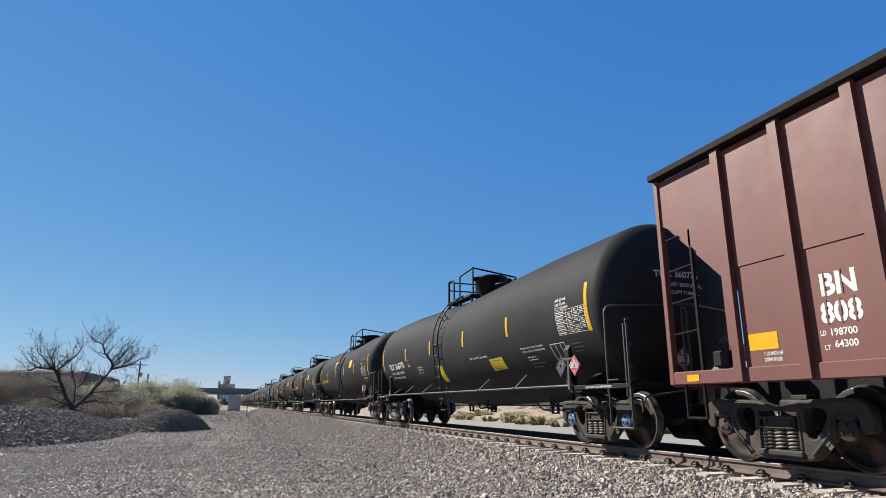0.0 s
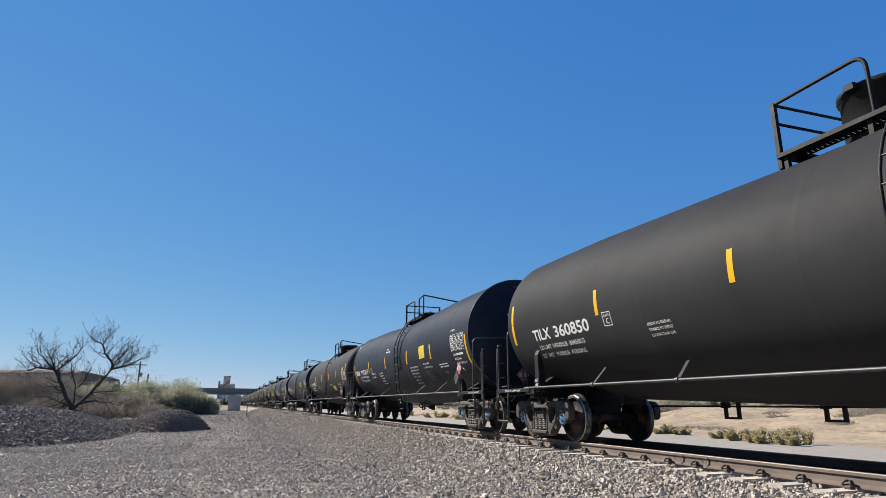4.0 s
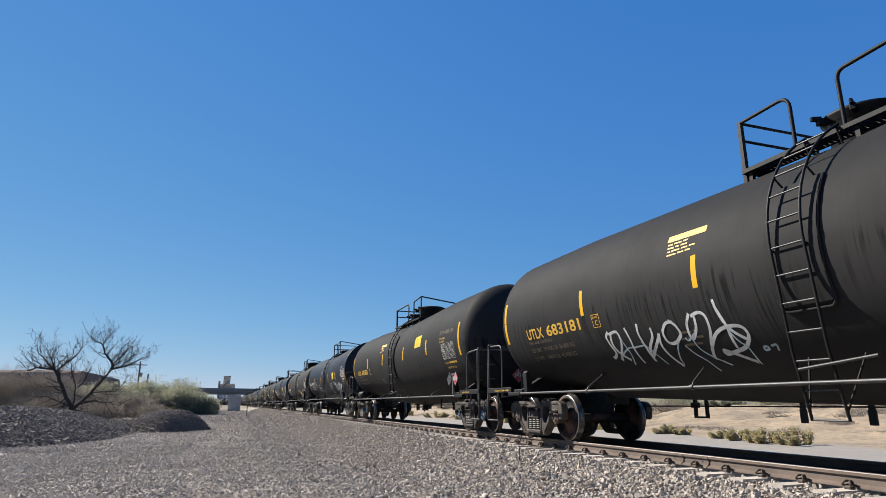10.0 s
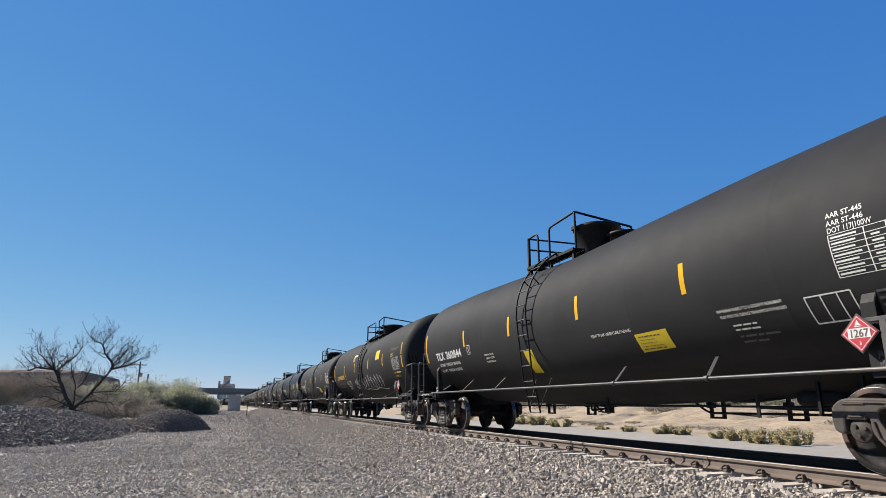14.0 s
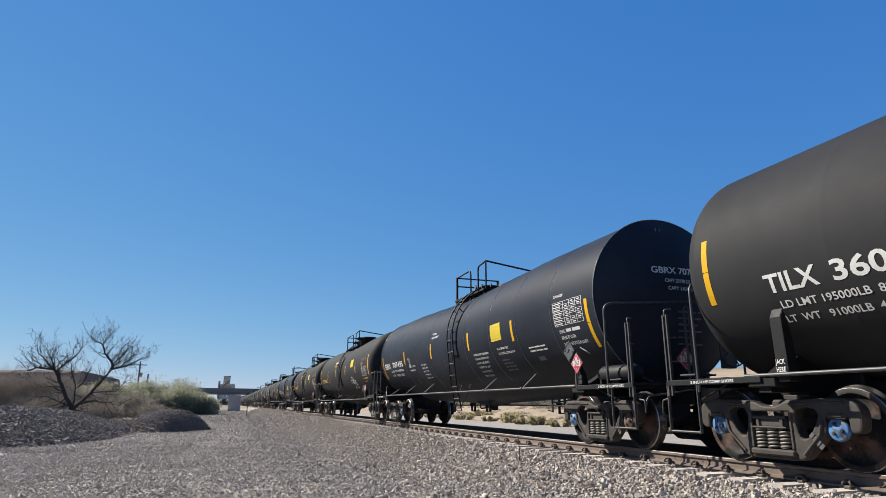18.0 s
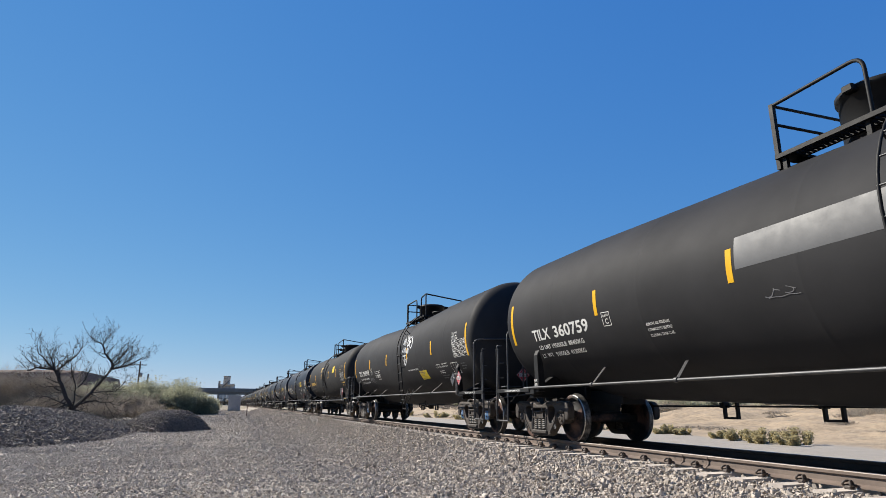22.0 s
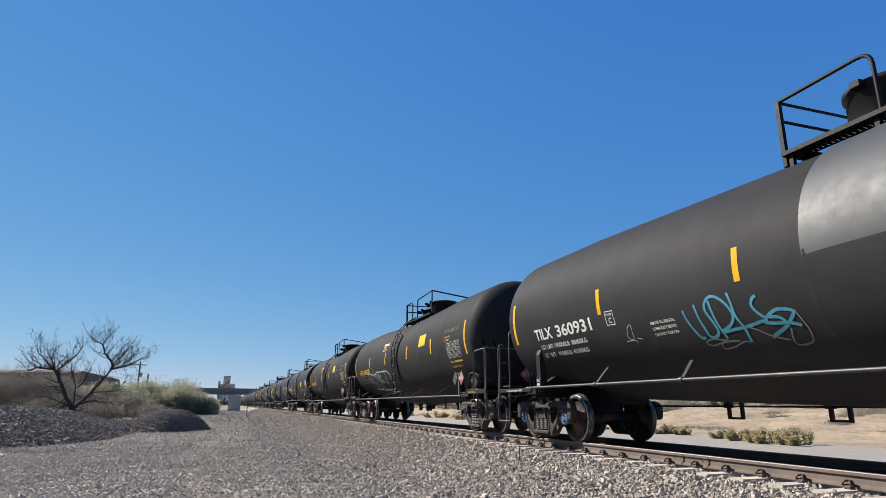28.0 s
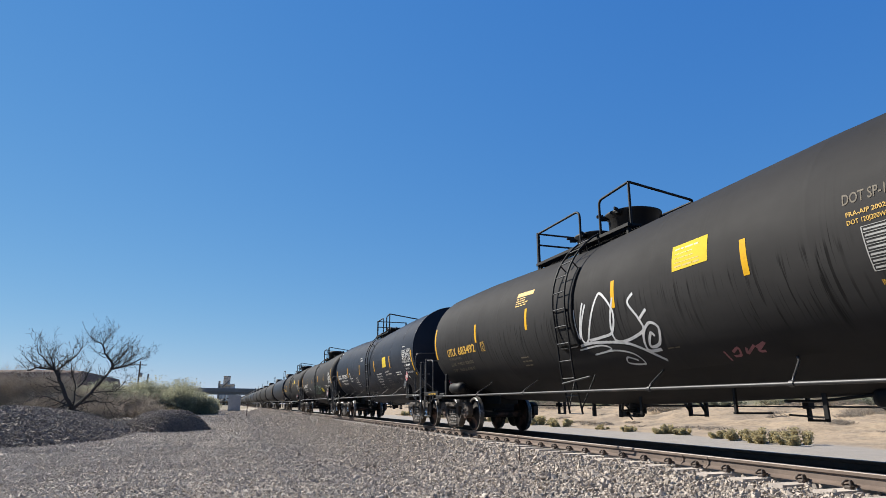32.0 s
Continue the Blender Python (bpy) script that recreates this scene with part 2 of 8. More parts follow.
# ---- geometry helpers ----
class Geo:
    """Collects the faces of one mesh."""

    def __init__(self):
        self.v, self.f, self.s = [], [], []

    def add(self, v, f, smooth=False, m=None):
        o = len(self.v)
        self.v += [tuple(m @ Vector(p)) for p in v] if m else [tuple(p) for p in v]
        self.f += [tuple(i + o for i in q) for q in f]
        self.s += [smooth] * len(f)
        return self

    def box(self, x0, x1, y0, y1, z0, z1, c=0.0, m=None):
        """A box, its edges chamfered by c."""
        if c <= 0:
            v = [(x, y, z) for x in (x0, x1) for y in (y0, y1) for z in (z0, z1)]
            return self.add(v, [(0, 1, 3, 2), (4, 6, 7, 5), (0, 4, 5, 1), (2, 3, 7, 6), (0, 2, 6, 4), (1, 5, 7, 3)], False, m)
        c = min(c, (x1 - x0) / 2.01, (y1 - y0) / 2.01, (z1 - z0) / 2.01)
        v, idx = [], {}
        lo, hi = (x0, y0, z0), (x1, y1, z1)
        for i in range(8):
            s = ((i >> 2) & 1, (i >> 1) & 1, i & 1)
            for a in range(3):
                p = [(hi[k] if s[k] else lo[k]) if k == a else (hi[k] - c if s[k] else lo[k] + c) for k in range(3)]
                idx[s, a] = len(v)
                v.append(p)
        f = []
        for a in range(3):
            b, d = (a + 1) % 3, (a + 2) % 3
            for side in (0, 1):
                q = []
                for sb, sd in ((0, 0), (1, 0), (1, 1), (0, 1)):
                    s = [0, 0, 0]
                    s[a], s[b], s[d] = side, sb, sd
                    q.append(idx[tuple(s), a])
                f.append(tuple(q if side else q[::-1]))
            for sb in (0, 1):
                for sd in (0, 1):
                    s0, s1 = [0, 0, 0], [0, 0, 0]
                    s0[b] = s1[b] = sb
                    s0[d] = s1[d] = sd
                    s1[a] = 1
                    q = (idx[tuple(s0), b], idx[tuple(s1), b], idx[tuple(s1), d], idx[tuple(s0), d])
                    f.append(q if sb != sd else q[::-1])
        for i in range(8):
            s = ((i >> 2) & 1, (i >> 1) & 1, i & 1)
            q = (idx[s, 0], idx[s, 1], idx[s, 2])
            f.append(q if sum(s) % 2 else q[::-1])
        return self.add(v, f, False, m)

    def prism(self, poly, a, b, axis="x", m=None, c=0.0):
        """A polygon of (u, w) pulled from a to b along an axis; for x the polygon lies in (y, z), for y in (x, z), for z in (x, y)."""
        def P(u, w, t):
            return {"x": (t, u, w), "y": (u, t, w), "z": (u, w, t)}[axis]
        n = len(poly)
        area = sum(poly[i][0] * poly[(i + 1) % n][1] - poly[(i + 1) % n][0] * poly[i][1] for i in range(n))
        if (area < 0) != (axis == "y"):
            poly = poly[::-1]
        if c > 0:
            cx, cz = sum(p[0] for p in poly) / n, sum(p[1] for p in poly) / n
            def shrink(p):
                d = math.hypot(p[0] - cx, p[1] - cz) + 1e-9
                k = max(0.0, 1 - c / d)
                return cx + (p[0] - cx) * k, cz + (p[1] - cz) * k
            rings = [([shrink(p) for p in poly], a), (poly, a + c), (poly, b - c), ([shrink(p) for p in poly], b)]
        else:
            rings = [(poly, a), (poly, b)]
        v = [P(u, w, t) for r, t in rings for u, w in r]
        f = [tuple(range(n))[::-1], tuple(range((len(rings) - 1) * n, len(rings) * n))]
        for k in range(len(rings) - 1):
            f += [(k * n + i, k * n + (i + 1) % n, (k + 1) * n + (i + 1) % n, (k + 1) * n + i) for i in range(n)]
        return self.add(v, f, False, m)

    def tube(self, pts, r, n=8, closed=False, caps=True, m=None, taper=None):
        pts = [Vector(p) for p in pts]
        k = len(pts)
        v, f = [], []
        t0 = (pts[1] - pts[0]).normalized()
        u = t0.orthogonal().normalized()
        for i, p in enumerate(pts):
            if closed:
                t = (pts[(i + 1) % k] - pts[i - 1]).normalized()
            else:
                t = (pts[min(i + 1, k - 1)] - pts[max(i - 1, 0)]).normalized()
            u = (u - t * u.dot(t))
            u = u.normalized() if u.length > 1e-6 else t.orthogonal().normalized()
            w = t.cross(u)
            rr = r if taper is None else taper[i]
            v += [p + (u * math.cos(2 * math.pi * j / n) + w * math.sin(2 * math.pi * j / n)) * rr for j in range(n)]
        for i in range(k if closed else k - 1):
            a, b = i * n, ((i + 1) % k) * n
            f += [(a + j, a + (j + 1) % n, b + (j + 1) % n, b + j) for j in range(n)]
        self.add(v, f, True, m)
        if caps and not closed:
            self.add(v[:n], [tuple(range(n))[::-1]], False, m)
            self.add(v[-n:], [tuple(range(n))], False, m)
        return self

    def lathe(self, prof, n=32, axis="y", at=(0, 0, 0), smooth=True, m=None, caps=False):
        """A profile of (radius, place along the axis) turned about an axis through at."""
        v, f = [], []
        for r, h in prof:
            for j in range(n):
                a = 2 * math.pi * j / n
                p = {"x": (h, r * math.cos(a), r * math.sin(a)), "y": (r * math.sin(a), h, r * math.cos(a)), "z": (r * math.cos(a), r * math.sin(a), h)}[axis]
                v.append((p[0] + at[0], p[1] + at[1], p[2] + at[2]))
        for i in range(len(prof) - 1):
            f += [(i * n + j, i * n + (j + 1) % n, (i + 1) * n + (j + 1) % n, (i + 1) * n + j) for j in range(n)]
        if prof[-1][1] < prof[0][1]:
            f = [q[::-1] for q in f]
        self.add(v, f, smooth, m)
        if caps:
            flip = prof[-1][1] < prof[0][1]
            a, b = tuple(range(n)), tuple(range((len(prof) - 1) * n, len(prof) * n))
            self.add(v, [a if flip else a[::-1], b[::-1] if flip else b], False, m)
        return self

    def mesh(self, name, *materials):
        me = bpy.data.meshes.new(name)
        me.from_pydata(self.v, [], self.f)
        me.polygons.foreach_set("use_smooth", self.s)
        for mt in materials:
            me.materials.append(mt)
        me.update()
        return me


def part(name, geo, material, parent, label="", at=None):
    """One mesh object under a thing or under a part."""
    ob = new(name, geo if isinstance(geo, bpy.types.Mesh) else geo.mesh(name, material))
    ob.parent = parent
    if at is not None:
        ob.matrix_basis = at if isinstance(at, Matrix) else Matrix.Translation(at)
    if label:
        tagged(ob, label)
    return ob


def thing(name, label, category, group="", kind="", at=None):
    ob = new(name)
    ob.empty_display_size = 0.3
    if at is not None:
        ob.matrix_basis = at
    return tagged(ob, label, category, group, kind)


def rounded(pts, r, n=4):
    """A 3D polyline with its inner corners rounded by r."""
    pts = [Vector(p) for p in pts]
    out = [pts[0]]
    for a, b, c in zip(pts, pts[1:], pts[2:]):
        k = min(r, (b - a).length * 0.45, (c - b).length * 0.45)
        p, q = b + (a - b).normalized() * k, b + (c - b).normalized() * k
        for i in range(n + 1):
            t = i / n
            out.append(p * (1 - t) ** 2 + b * 2 * t * (1 - t) + q * t * t)
    return out + [pts[-1]]


_font_cache = {}


def letters(text, size, bold=0.012, spacing=1.0):
    """Flat (x, y) points and faces of a line of writing in the built-in font, from x = 0, and its width."""
    key = (text, round(size, 3), bold, spacing)
    if key not in _font_cache:
        cu = bpy.data.curves.new("writing", "FONT")
        cu.body, cu.size, cu.offset, cu.resolution_u, cu.space_character = text, size, bold * size, 3, spacing
        ob = bpy.data.objects.new("writing", cu)
        scene.collection.objects.link(ob)
        me = ob.evaluated_get(bpy.context.evaluated_depsgraph_get()).to_mesh()
        bm = bmesh.new()
        bm.from_mesh(me)
        if size > 0.2:
            for k in range(1, 4):
                geom = bm.verts[:] + bm.edges[:] + bm.faces[:]
                bmesh.ops.bisect_plane(bm, geom=geom, plane_co=(0, size * 0.72 * k / 4, 0), plane_no=(0, 1, 0))
        bm.verts.index_update()
        v = [(p.co.x, p.co.y) for p in bm.verts]
        f = [tuple(q.index for q in fa.verts) if fa.normal.z > 0 else tuple(q.index for q in fa.verts)[::-1] for fa in bm.faces]
        bm.free()
        bpy.data.objects.remove(ob)
        bpy.data.curves.remove(cu)
        _font_cache[key] = (v, f, max((p[0] for p in v), default=0))
    return _font_cache[key]
# ---- the train: three kinds of tank car and one hopper car ----
CAR_L, R, ZC, TRACK_X = 18.56, 1.547, 2.637, 7.584
SPEED, WHEEL_R, TRUCK_U = 21.677, 0.468, 1.93
CURVE_AT, CURVE_R = 330.0, 1000.0
# car kinds: U dusty with yellow stencils, T matte with white stencils, G satin with flanged heads
KIND = {
    "T": dict(ring=1.2, depth=0.6, tail=1.38, flat=False, stripA=1.38, stripB=1.57, stripz=(2.04, 2.93), mids=(4.5, 7.33, 10.45, 13.6), midz=(2.27, 2.72), ladder=8.12,
              loop_z=2.42, loop_u=0.88, rail_z=1.08, paint=M_TANK_T),
    "U": dict(ring=1.40, tail=1.40, depth=0.74, flat=False, stripA=1.67, stripB=1.46, stripz=(2.09, 3.02), mids=(4.72, 7.58, 10.85, 13.8), midz=(2.32, 2.79), ladder=9.23,
              loop_z=2.1, loop_u=1.1, rail_z=0.97, paint=M_TANK_U),
    "G": dict(ring=1.16, tail=1.16, depth=0.36, flat=True, stripA=1.45, stripB=1.43, stripz=(1.75, 2.62), mids=(4.63, 7.38, 10.66, 13.85), midz=(2.15, 2.62), ladder=8.56,
              loop_z=2.46, loop_u=0.95, rail_z=1.07, paint=M_TANK_G),
}


def Yc(u):
    """Place along a car, from metres behind its leading coupler face."""
    return u - CAR_L / 2


LOWER = {"T": -0.05, "U": -0.02, "G": 0.0}
lie = {"now": 0.0}


def bend(u):
    """The tank falls a little from both ends to its middle, so that it drains; some kinds lie lower as a whole."""
    return lie["now"] - 0.028 * max(0.0, min(u, CAR_L - u) - 4.0)


def bent(g, first=0):
    """Lets points of a straight tank follow the bend."""
    for i in range(first, len(g.v)):
        x, y, z = g.v[i]
        g.v[i] = (x, y, z + bend(y + CAR_L / 2))
    return g


def on_side(u, z, lift=0.003, up=0.0):
    zc = ZC + bend(u)
    a = math.asin(max(-1, min(1, (z - zc) / R))) + up / R
    return (-(R + lift) * math.cos(a), Yc(u), zc + (R + lift) * math.sin(a))


def side_patch(g, u0, u1, z0, z1, lift=0.003, n=12, slant=0.0):
    """A sheet on the tank's side between u0 > u1 and heights z0 < z1."""
    zc = ZC + bend(u0)
    a0, a1 = math.asin((z0 - zc) / R), math.asin((z1 - zc) / R)
    v, f = [], []
    for i in range(n + 1):
        a = a0 + (a1 - a0) * i / n
        for u in (u0, u1):
            v.append((-(R + lift) * math.cos(a), Yc(u + slant * i / n), ZC + bend(u) + (R + lift) * math.sin(a)))
    f = [(2 * i, 2 * i + 1, 2 * i + 3, 2 * i + 2) for i in range(n)]
    g.add(v, f, True)


def side_text(g, text, u, z, size, lift=0.0035, bold=0.012, width=None):
    """Writing on the tank's side from its left end at u, its foot at height z; width squeezes it."""
    v, f, w = letters(text, size, bold)
    k = width / w if width and w else 1.0
    g.add([on_side(u - x * k, z, lift, y) for x, y in v], f)


def side_bars(g, u, z, width, rows, h, seed, lift=0.0035, gap=1.7):
    """Lines of writing too small to read, as plain bars from u towards the leading end."""
    rnd = random.Random(seed)
    for r in range(rows):
        x, end = 0.0, width * rnd.uniform(0.6, 1.0)
        while x < end:
            w = min(rnd.uniform(1.5, 5.5) * h, end - x + h)
            side_patch(g, u - x, u - x - w, z - r * h * gap, z - r * h * gap + h * 0.62, lift, 1)
            x += w + h * 0.7


def head_y(kind, x, z, lead=True):
    """Place along the car of the head's face above (x, z)."""
    k = KIND[kind]
    q = min(1.0, math.hypot(x, z - ZC) / R)
    if k["flat"]:
        b = k["depth"] * (1 - q ** 2.4)
    else:
        b = k["depth"] * math.sqrt(max(0.0, 1 - q * q))
    return Yc(k["ring"] - b) if lead else -Yc(k["tail"] - b)


def head_text(g, kind, text, x, z, size, bold=0.012, width=None):
    v, f, w = letters(text, size, bold)
    k = width / w if width else 1.0
    g.add([(x + a * k, head_y(kind, x + a * k, z + b) - 0.005, z + b) for a, b in v], f)


def head_bars(g, kind, x, z, width, rows, h, seed):
    rnd = random.Random(seed)
    for r in range(rows):
        q, end = x, x + width * rnd.uniform(0.55, 1.0)
        while q < end:
            w = min(rnd.uniform(1.5, 4.5) * h, end - q + h)
            zz = z - r * h * 1.9
            v = [(a, head_y(kind, a, b) - 0.004, b) for a, b in ((q, zz), (q + w, zz), (q + w, zz + h * 0.55), (q, zz + h * 0.55))]
            g.add(v, [(0, 1, 2, 3)])
            q += w + h * 0.7


# meshes that all cars share
def make_wheel():
    g = Geo()
    prof = [(0.09, 0.07), (0.15, 0.07), (0.185, 0.025), (0.30, 0.0), (0.385, 0.012), (0.40, 0.06)]
    g.lathe(prof, 40, "x")
    g.lathe([(0.40, -0.07), (0.385, -0.03), (0.30, -0.035), (0.185, -0.03), (0.15, -0.07), (0.09, -0.07)][::-1], 40, "x")
    n = len(g.f)
    g.lathe([(0.40, 0.06), (0.458, 0.06), (WHEEL_R, 0.045), (WHEEL_R, -0.025), (0.497, -0.05), (0.494, -0.07), (0.40, -0.07)], 40, "x")
    # balance hole rim and a worn tongue on the plate
    g.lathe([(0.035, 0.012), (0.045, 0.004)], 10, "x", at=(0.0, 0.27, 0.0))
    me = g.mesh("wheel", M_WHEEL, M_TREAD, M_RIM)
    idx = [0] * len(g.f)
    for i in range(n + 40, n + 200):
        idx[i] = 2 if i < n + 80 else 1
    me.polygons.foreach_set("material_index", idx)
    # lathe winding runs inwards for a falling profile, so turn all faces outwards
    bm = bmesh.new()
    bm.from_mesh(me)
    bmesh.ops.recalc_face_normals(bm, faces=bm.faces)
    bm.to_mesh(me)
    bm.free()
    return me


def make_cap(blue):
    """Bearing cup with its painted end cap and cap screws; it faces +x."""
    g = Geo()
    g.lathe([(0.112, -0.20), (0.112, -0.062), (0.132, -0.058), (0.132, -0.022), (0.112, -0.012), (0.075, -0.010), (0.065, 0.0), (0.0, 0.002)], 24, "x")
    n = len(g.f)
    for k in range(3):
        a = radians(90 + 120 * k)
        g.lathe([(0.022, -0.02), (0.022, 0.014), (0.016, 0.018), (0.0, 0.018)], 6, "x", at=(0, 0.062 * math.cos(a), 0.062 * math.sin(a)), smooth=False)
    me = g.mesh("end_cap", blue, M_CAST)
    me.polygons.foreach_set("material_index", [1] * 24 + [0] * (n - 24) + [1] * (len(g.f) - n))
    return me


WHEEL_MESH = make_wheel()
CAP_BLUE, CAP_RUST, CAP_GREY = make_cap(M_BLUE), make_cap(M_RUST), make_cap(M_CAST)
AXLE_MESH = Geo().lathe([(0.0, -1.08), (0.075, -1.08), (0.075, -0.95), (0.10, -0.85), (0.10, -0.6), (0.085, -0.3), (0.085, 0.3), (0.10, 0.6), (0.10, 0.85), (0.075, 0.95), (0.075, 1.08), (0.0, 1.08)], 14, "x").mesh("axle", M_WHEEL)


def softened(poly, times=2):
    """A closed outline with its corners cut round."""
    for _ in range(times):
        out = []
        for p, q in zip(poly, poly[1:] + poly[:1]):
            out += [(p[0] * 0.78 + q[0] * 0.22, p[1] * 0.78 + q[1] * 0.22), (p[0] * 0.22 + q[0] * 0.78, p[1] * 0.22 + q[1] * 0.78)]
        poly = out
    return poly


def plate_with_holes(outer, holes, x0, x1, bevel):
    """A thick casting in the (y, z) plane with rounded edges, pierced by holes."""
    bm = bmesh.new()
    edges = []
    for loop in [outer] + holes:
        vs = [bm.verts.new((x0, y, z)) for y, z in loop]
        edges += [bm.edges.new((vs[i], vs[(i + 1) % len(vs)])) for i in range(len(vs))]
    bmesh.ops.triangle_fill(bm, use_beauty=True, use_dissolve=False, edges=edges)
    ext = bmesh.ops.extrude_face_region(bm, geom=bm.faces[:])
    bmesh.ops.translate(bm, vec=(x1 - x0, 0, 0), verts=[e for e in ext["geom"] if isinstance(e, bmesh.types.BMVert)])
    bmesh.ops.recalc_face_normals(bm, faces=bm.faces)
    sharp = [e for e in bm.edges if len(e.link_faces) == 2 and abs(e.link_faces[0].normal.dot(e.link_faces[1].normal)) < 0.3 and abs(e.verts[0].co.x - e.verts[1].co.x) < 1e-5]
    bmesh.ops.bevel(bm, geom=sharp, offset=bevel, segments=2, profile=0.5, affect="EDGES")
    bm.verts.index_update()
    v, f = [p.co[:] for p in bm.verts], [tuple(q.index for q in fa.verts) for fa in bm.faces]
    bm.free()
    return v, f


def make_side_frame():
    g = Geo()
    half = [(0.0, 0.715), (0.10, 0.72), (0.25, 0.785), (0.50, 0.80), (0.90, 0.815), (1.08, 0.80), (1.19, 0.72), (1.21, 0.60), (1.185, 0.44), (1.05, 0.42), (1.048, 0.60), (1.0, 0.62),
            (0.80, 0.62), (0.765, 0.59), (0.762, 0.45), (0.70, 0.36), (0.46, 0.125), (0.36, 0.085), (0.0, 0.085)]
    outer = half + [(-y, z) for y, z in half[::-1][1:-1]]
    win = [(0.345, 0.70), (0.62, 0.70), (0.69, 0.62), (0.52, 0.35), (0.39, 0.35)]
    box = [(-0.285, 0.655), (0.285, 0.655), (0.285, 0.205), (-0.285, 0.205)]
    v, f = plate_with_holes(softened(outer), [softened(win, 2), softened([(-y, z) for y, z in win[::-1]], 2), box], -0.085, 0.075, 0.022)
    g.add(v, f, False)
    for s in (-1, 1):
        # bearing adapter, raised pads, column guide, rounded toe of the diagonal
        g.box(-0.095, 0.06, s * 0.908 - 0.115, s * 0.908 + 0.115, 0.575, 0.645, 0.012)
        g.box(-0.11, 0.0, s * 0.908 - 0.085, s * 0.908 + 0.085, 0.60, 0.63, 0.008)
        g.box(-0.10, 0.07, s * 0.30 - 0.022, s * 0.30 + 0.022, 0.21, 0.65, 0.01)
        g.box(-0.098, -0.07, s * 0.92 - 0.13, s * 0.92 + 0.13, 0.735, 0.76, 0.008)
        g.tube([(-0.088, s * 0.44, 0.165), (-0.092, s * 0.68, 0.40), (-0.088, s * 0.72, 0.56)], 0.02, 6)
        g.tube([(-0.086, s * 0.30, 0.745), (-0.09, s * 0.62, 0.758), (-0.086, s * 1.02, 0.765)], 0.014, 6)
        g.lathe([(0.0, -0.094), (0.018, -0.094), (0.018, -0.08)], 8, "x", at=(0, s * 0.55, 0.73))
    g.box(-0.125, 0.10, -0.33, 0.33, 0.125, 0.205, 0.02)
    g.box(-0.10, -0.07, 0.62, 0.82, 0.75, 0.77, 0.006)
    return g.mesh("side_frame", M_CAST)


def make_spring():
    n = 62
    pts = [(0.078 * math.cos(a), 0.078 * math.sin(a), 0.215 + 0.235 * i / n) for i in range(n + 1) for a in [2 * math.pi * i / 11]]
    return Geo().tube(pts, 0.0165, 6).mesh("coil_spring", M_SPRING)


SIDE_FRAME, SPRING = make_side_frame(), make_spring()


def make_bolster():
    g = Geo()
    g.box(-1.12, 1.12, -0.235, 0.235, 0.455, 0.60, 0.025)
    g.box(-0.86, 0.86, -0.20, 0.20, 0.56, 0.80, 0.03)
    for s in (-1, 1):
        g.box(s * 1.135 - 0.02, s * 1.135 + 0.02, -0.25, 0.25, 0.565, 0.60, 0.01)
        g.box(s * 1.135 - 0.03, s * 1.135 + 0.03, -0.265, 0.265, 0.45, 0.475, 0.01)
        for y in (-0.18, 0.18):
            g.box(s * 1.13 - 0.012, s * 1.13 + 0.012, y - 0.025, y + 0.025, 0.47, 0.58, 0.006)
        g.box(s * 0.62 - 0.1, s * 0.62 + 0.1, -0.12, 0.12, 0.80, 0.86, 0.01)
    g.lathe([(0.20, 0.78), (0.20, 0.86), (0.0, 0.86)], 16, "z")
    return g.mesh("truck_bolster", M_CAST)


def make_brake_beam():
    g = Geo()
    for s in (-1, 1):
        g.prism([(-0.82, s * 0.40), (0.82, s * 0.40), (0.0, s * 0.28)], 0.36, 0.42, "z")
        for q in (-1, 1):
            g.box(q * 0.755 - 0.05, q * 0.755 + 0.05, s * 0.40 - 0.025, s * 0.40 + 0.035, 0.30, 0.56, 0.01)
    g.tube([(0.1, -0.36, 0.42), (0.1, -0.1, 0.72)], 0.022, 6)
    g.tube([(0.1, -0.36, 0.40), (0.1, 0.36, 0.40)], 0.02, 6)
    return g.mesh("brake_beam", M_BLACK)


BOLSTER, BRAKE_BEAM = make_bolster(), make_brake_beam()


g = Geo()
for i in range(4):
    m = pose(-0.088, -0.60, 0.36) @ pose(0, 0, 0, 47, 0, 0) @ pose(0, 0, 0)
    g.box(-0.004, 0.0, 0.055 * i - 0.14, 0.055 * i - 0.10, -0.035, 0.035, 0, m)
FRAME_STENCIL = g.mesh("frame_stencil", M_FADED_SHADED)


def add_truck(car, u, cap):
    """A three-piece truck under a car: side frames with springs, bolster, brake beam, two wheelsets."""
    y = Yc(u)
    for s in (-1, 1):
        sf = part("side_frame", SIDE_FRAME, None, car, at=pose(s * 1.03, y, 0, 0, 0, 0 if s < 0 else 180))
        if s < 0 and cap is not CAP_RUST:
            part("frame_stencil", FRAME_STENCIL, None, sf)
        for k in (-1, 0, 1):
            part("coil_spring", SPRING, None, sf, at=pose(-0.03, k * 0.178, 0, 0, 0, 50 * k))
    part("truck_bolster", BOLSTER, None, car, at=pose(0, y, 0))
    part("brake_beam", BRAKE_BEAM, None, car, at=pose(0, y, 0))
    for q in (-1, 1):
        ws = thing("wheelset", "", "", at=pose(0, y + q * 0.889, WHEEL_R))
        ws.parent = car
        part("axle", AXLE_MESH, None, ws)
        for s in (-1, 1):
            part("wheel", WHEEL_MESH, None, ws, at=pose(s * 0.762, 0, 0, 0, 0, 180 if s < 0 else 0))
            part("end_cap", cap, None, ws, at=pose(s * 1.108, 0, 0, 0, 0, 180 if s < 0 else 0))


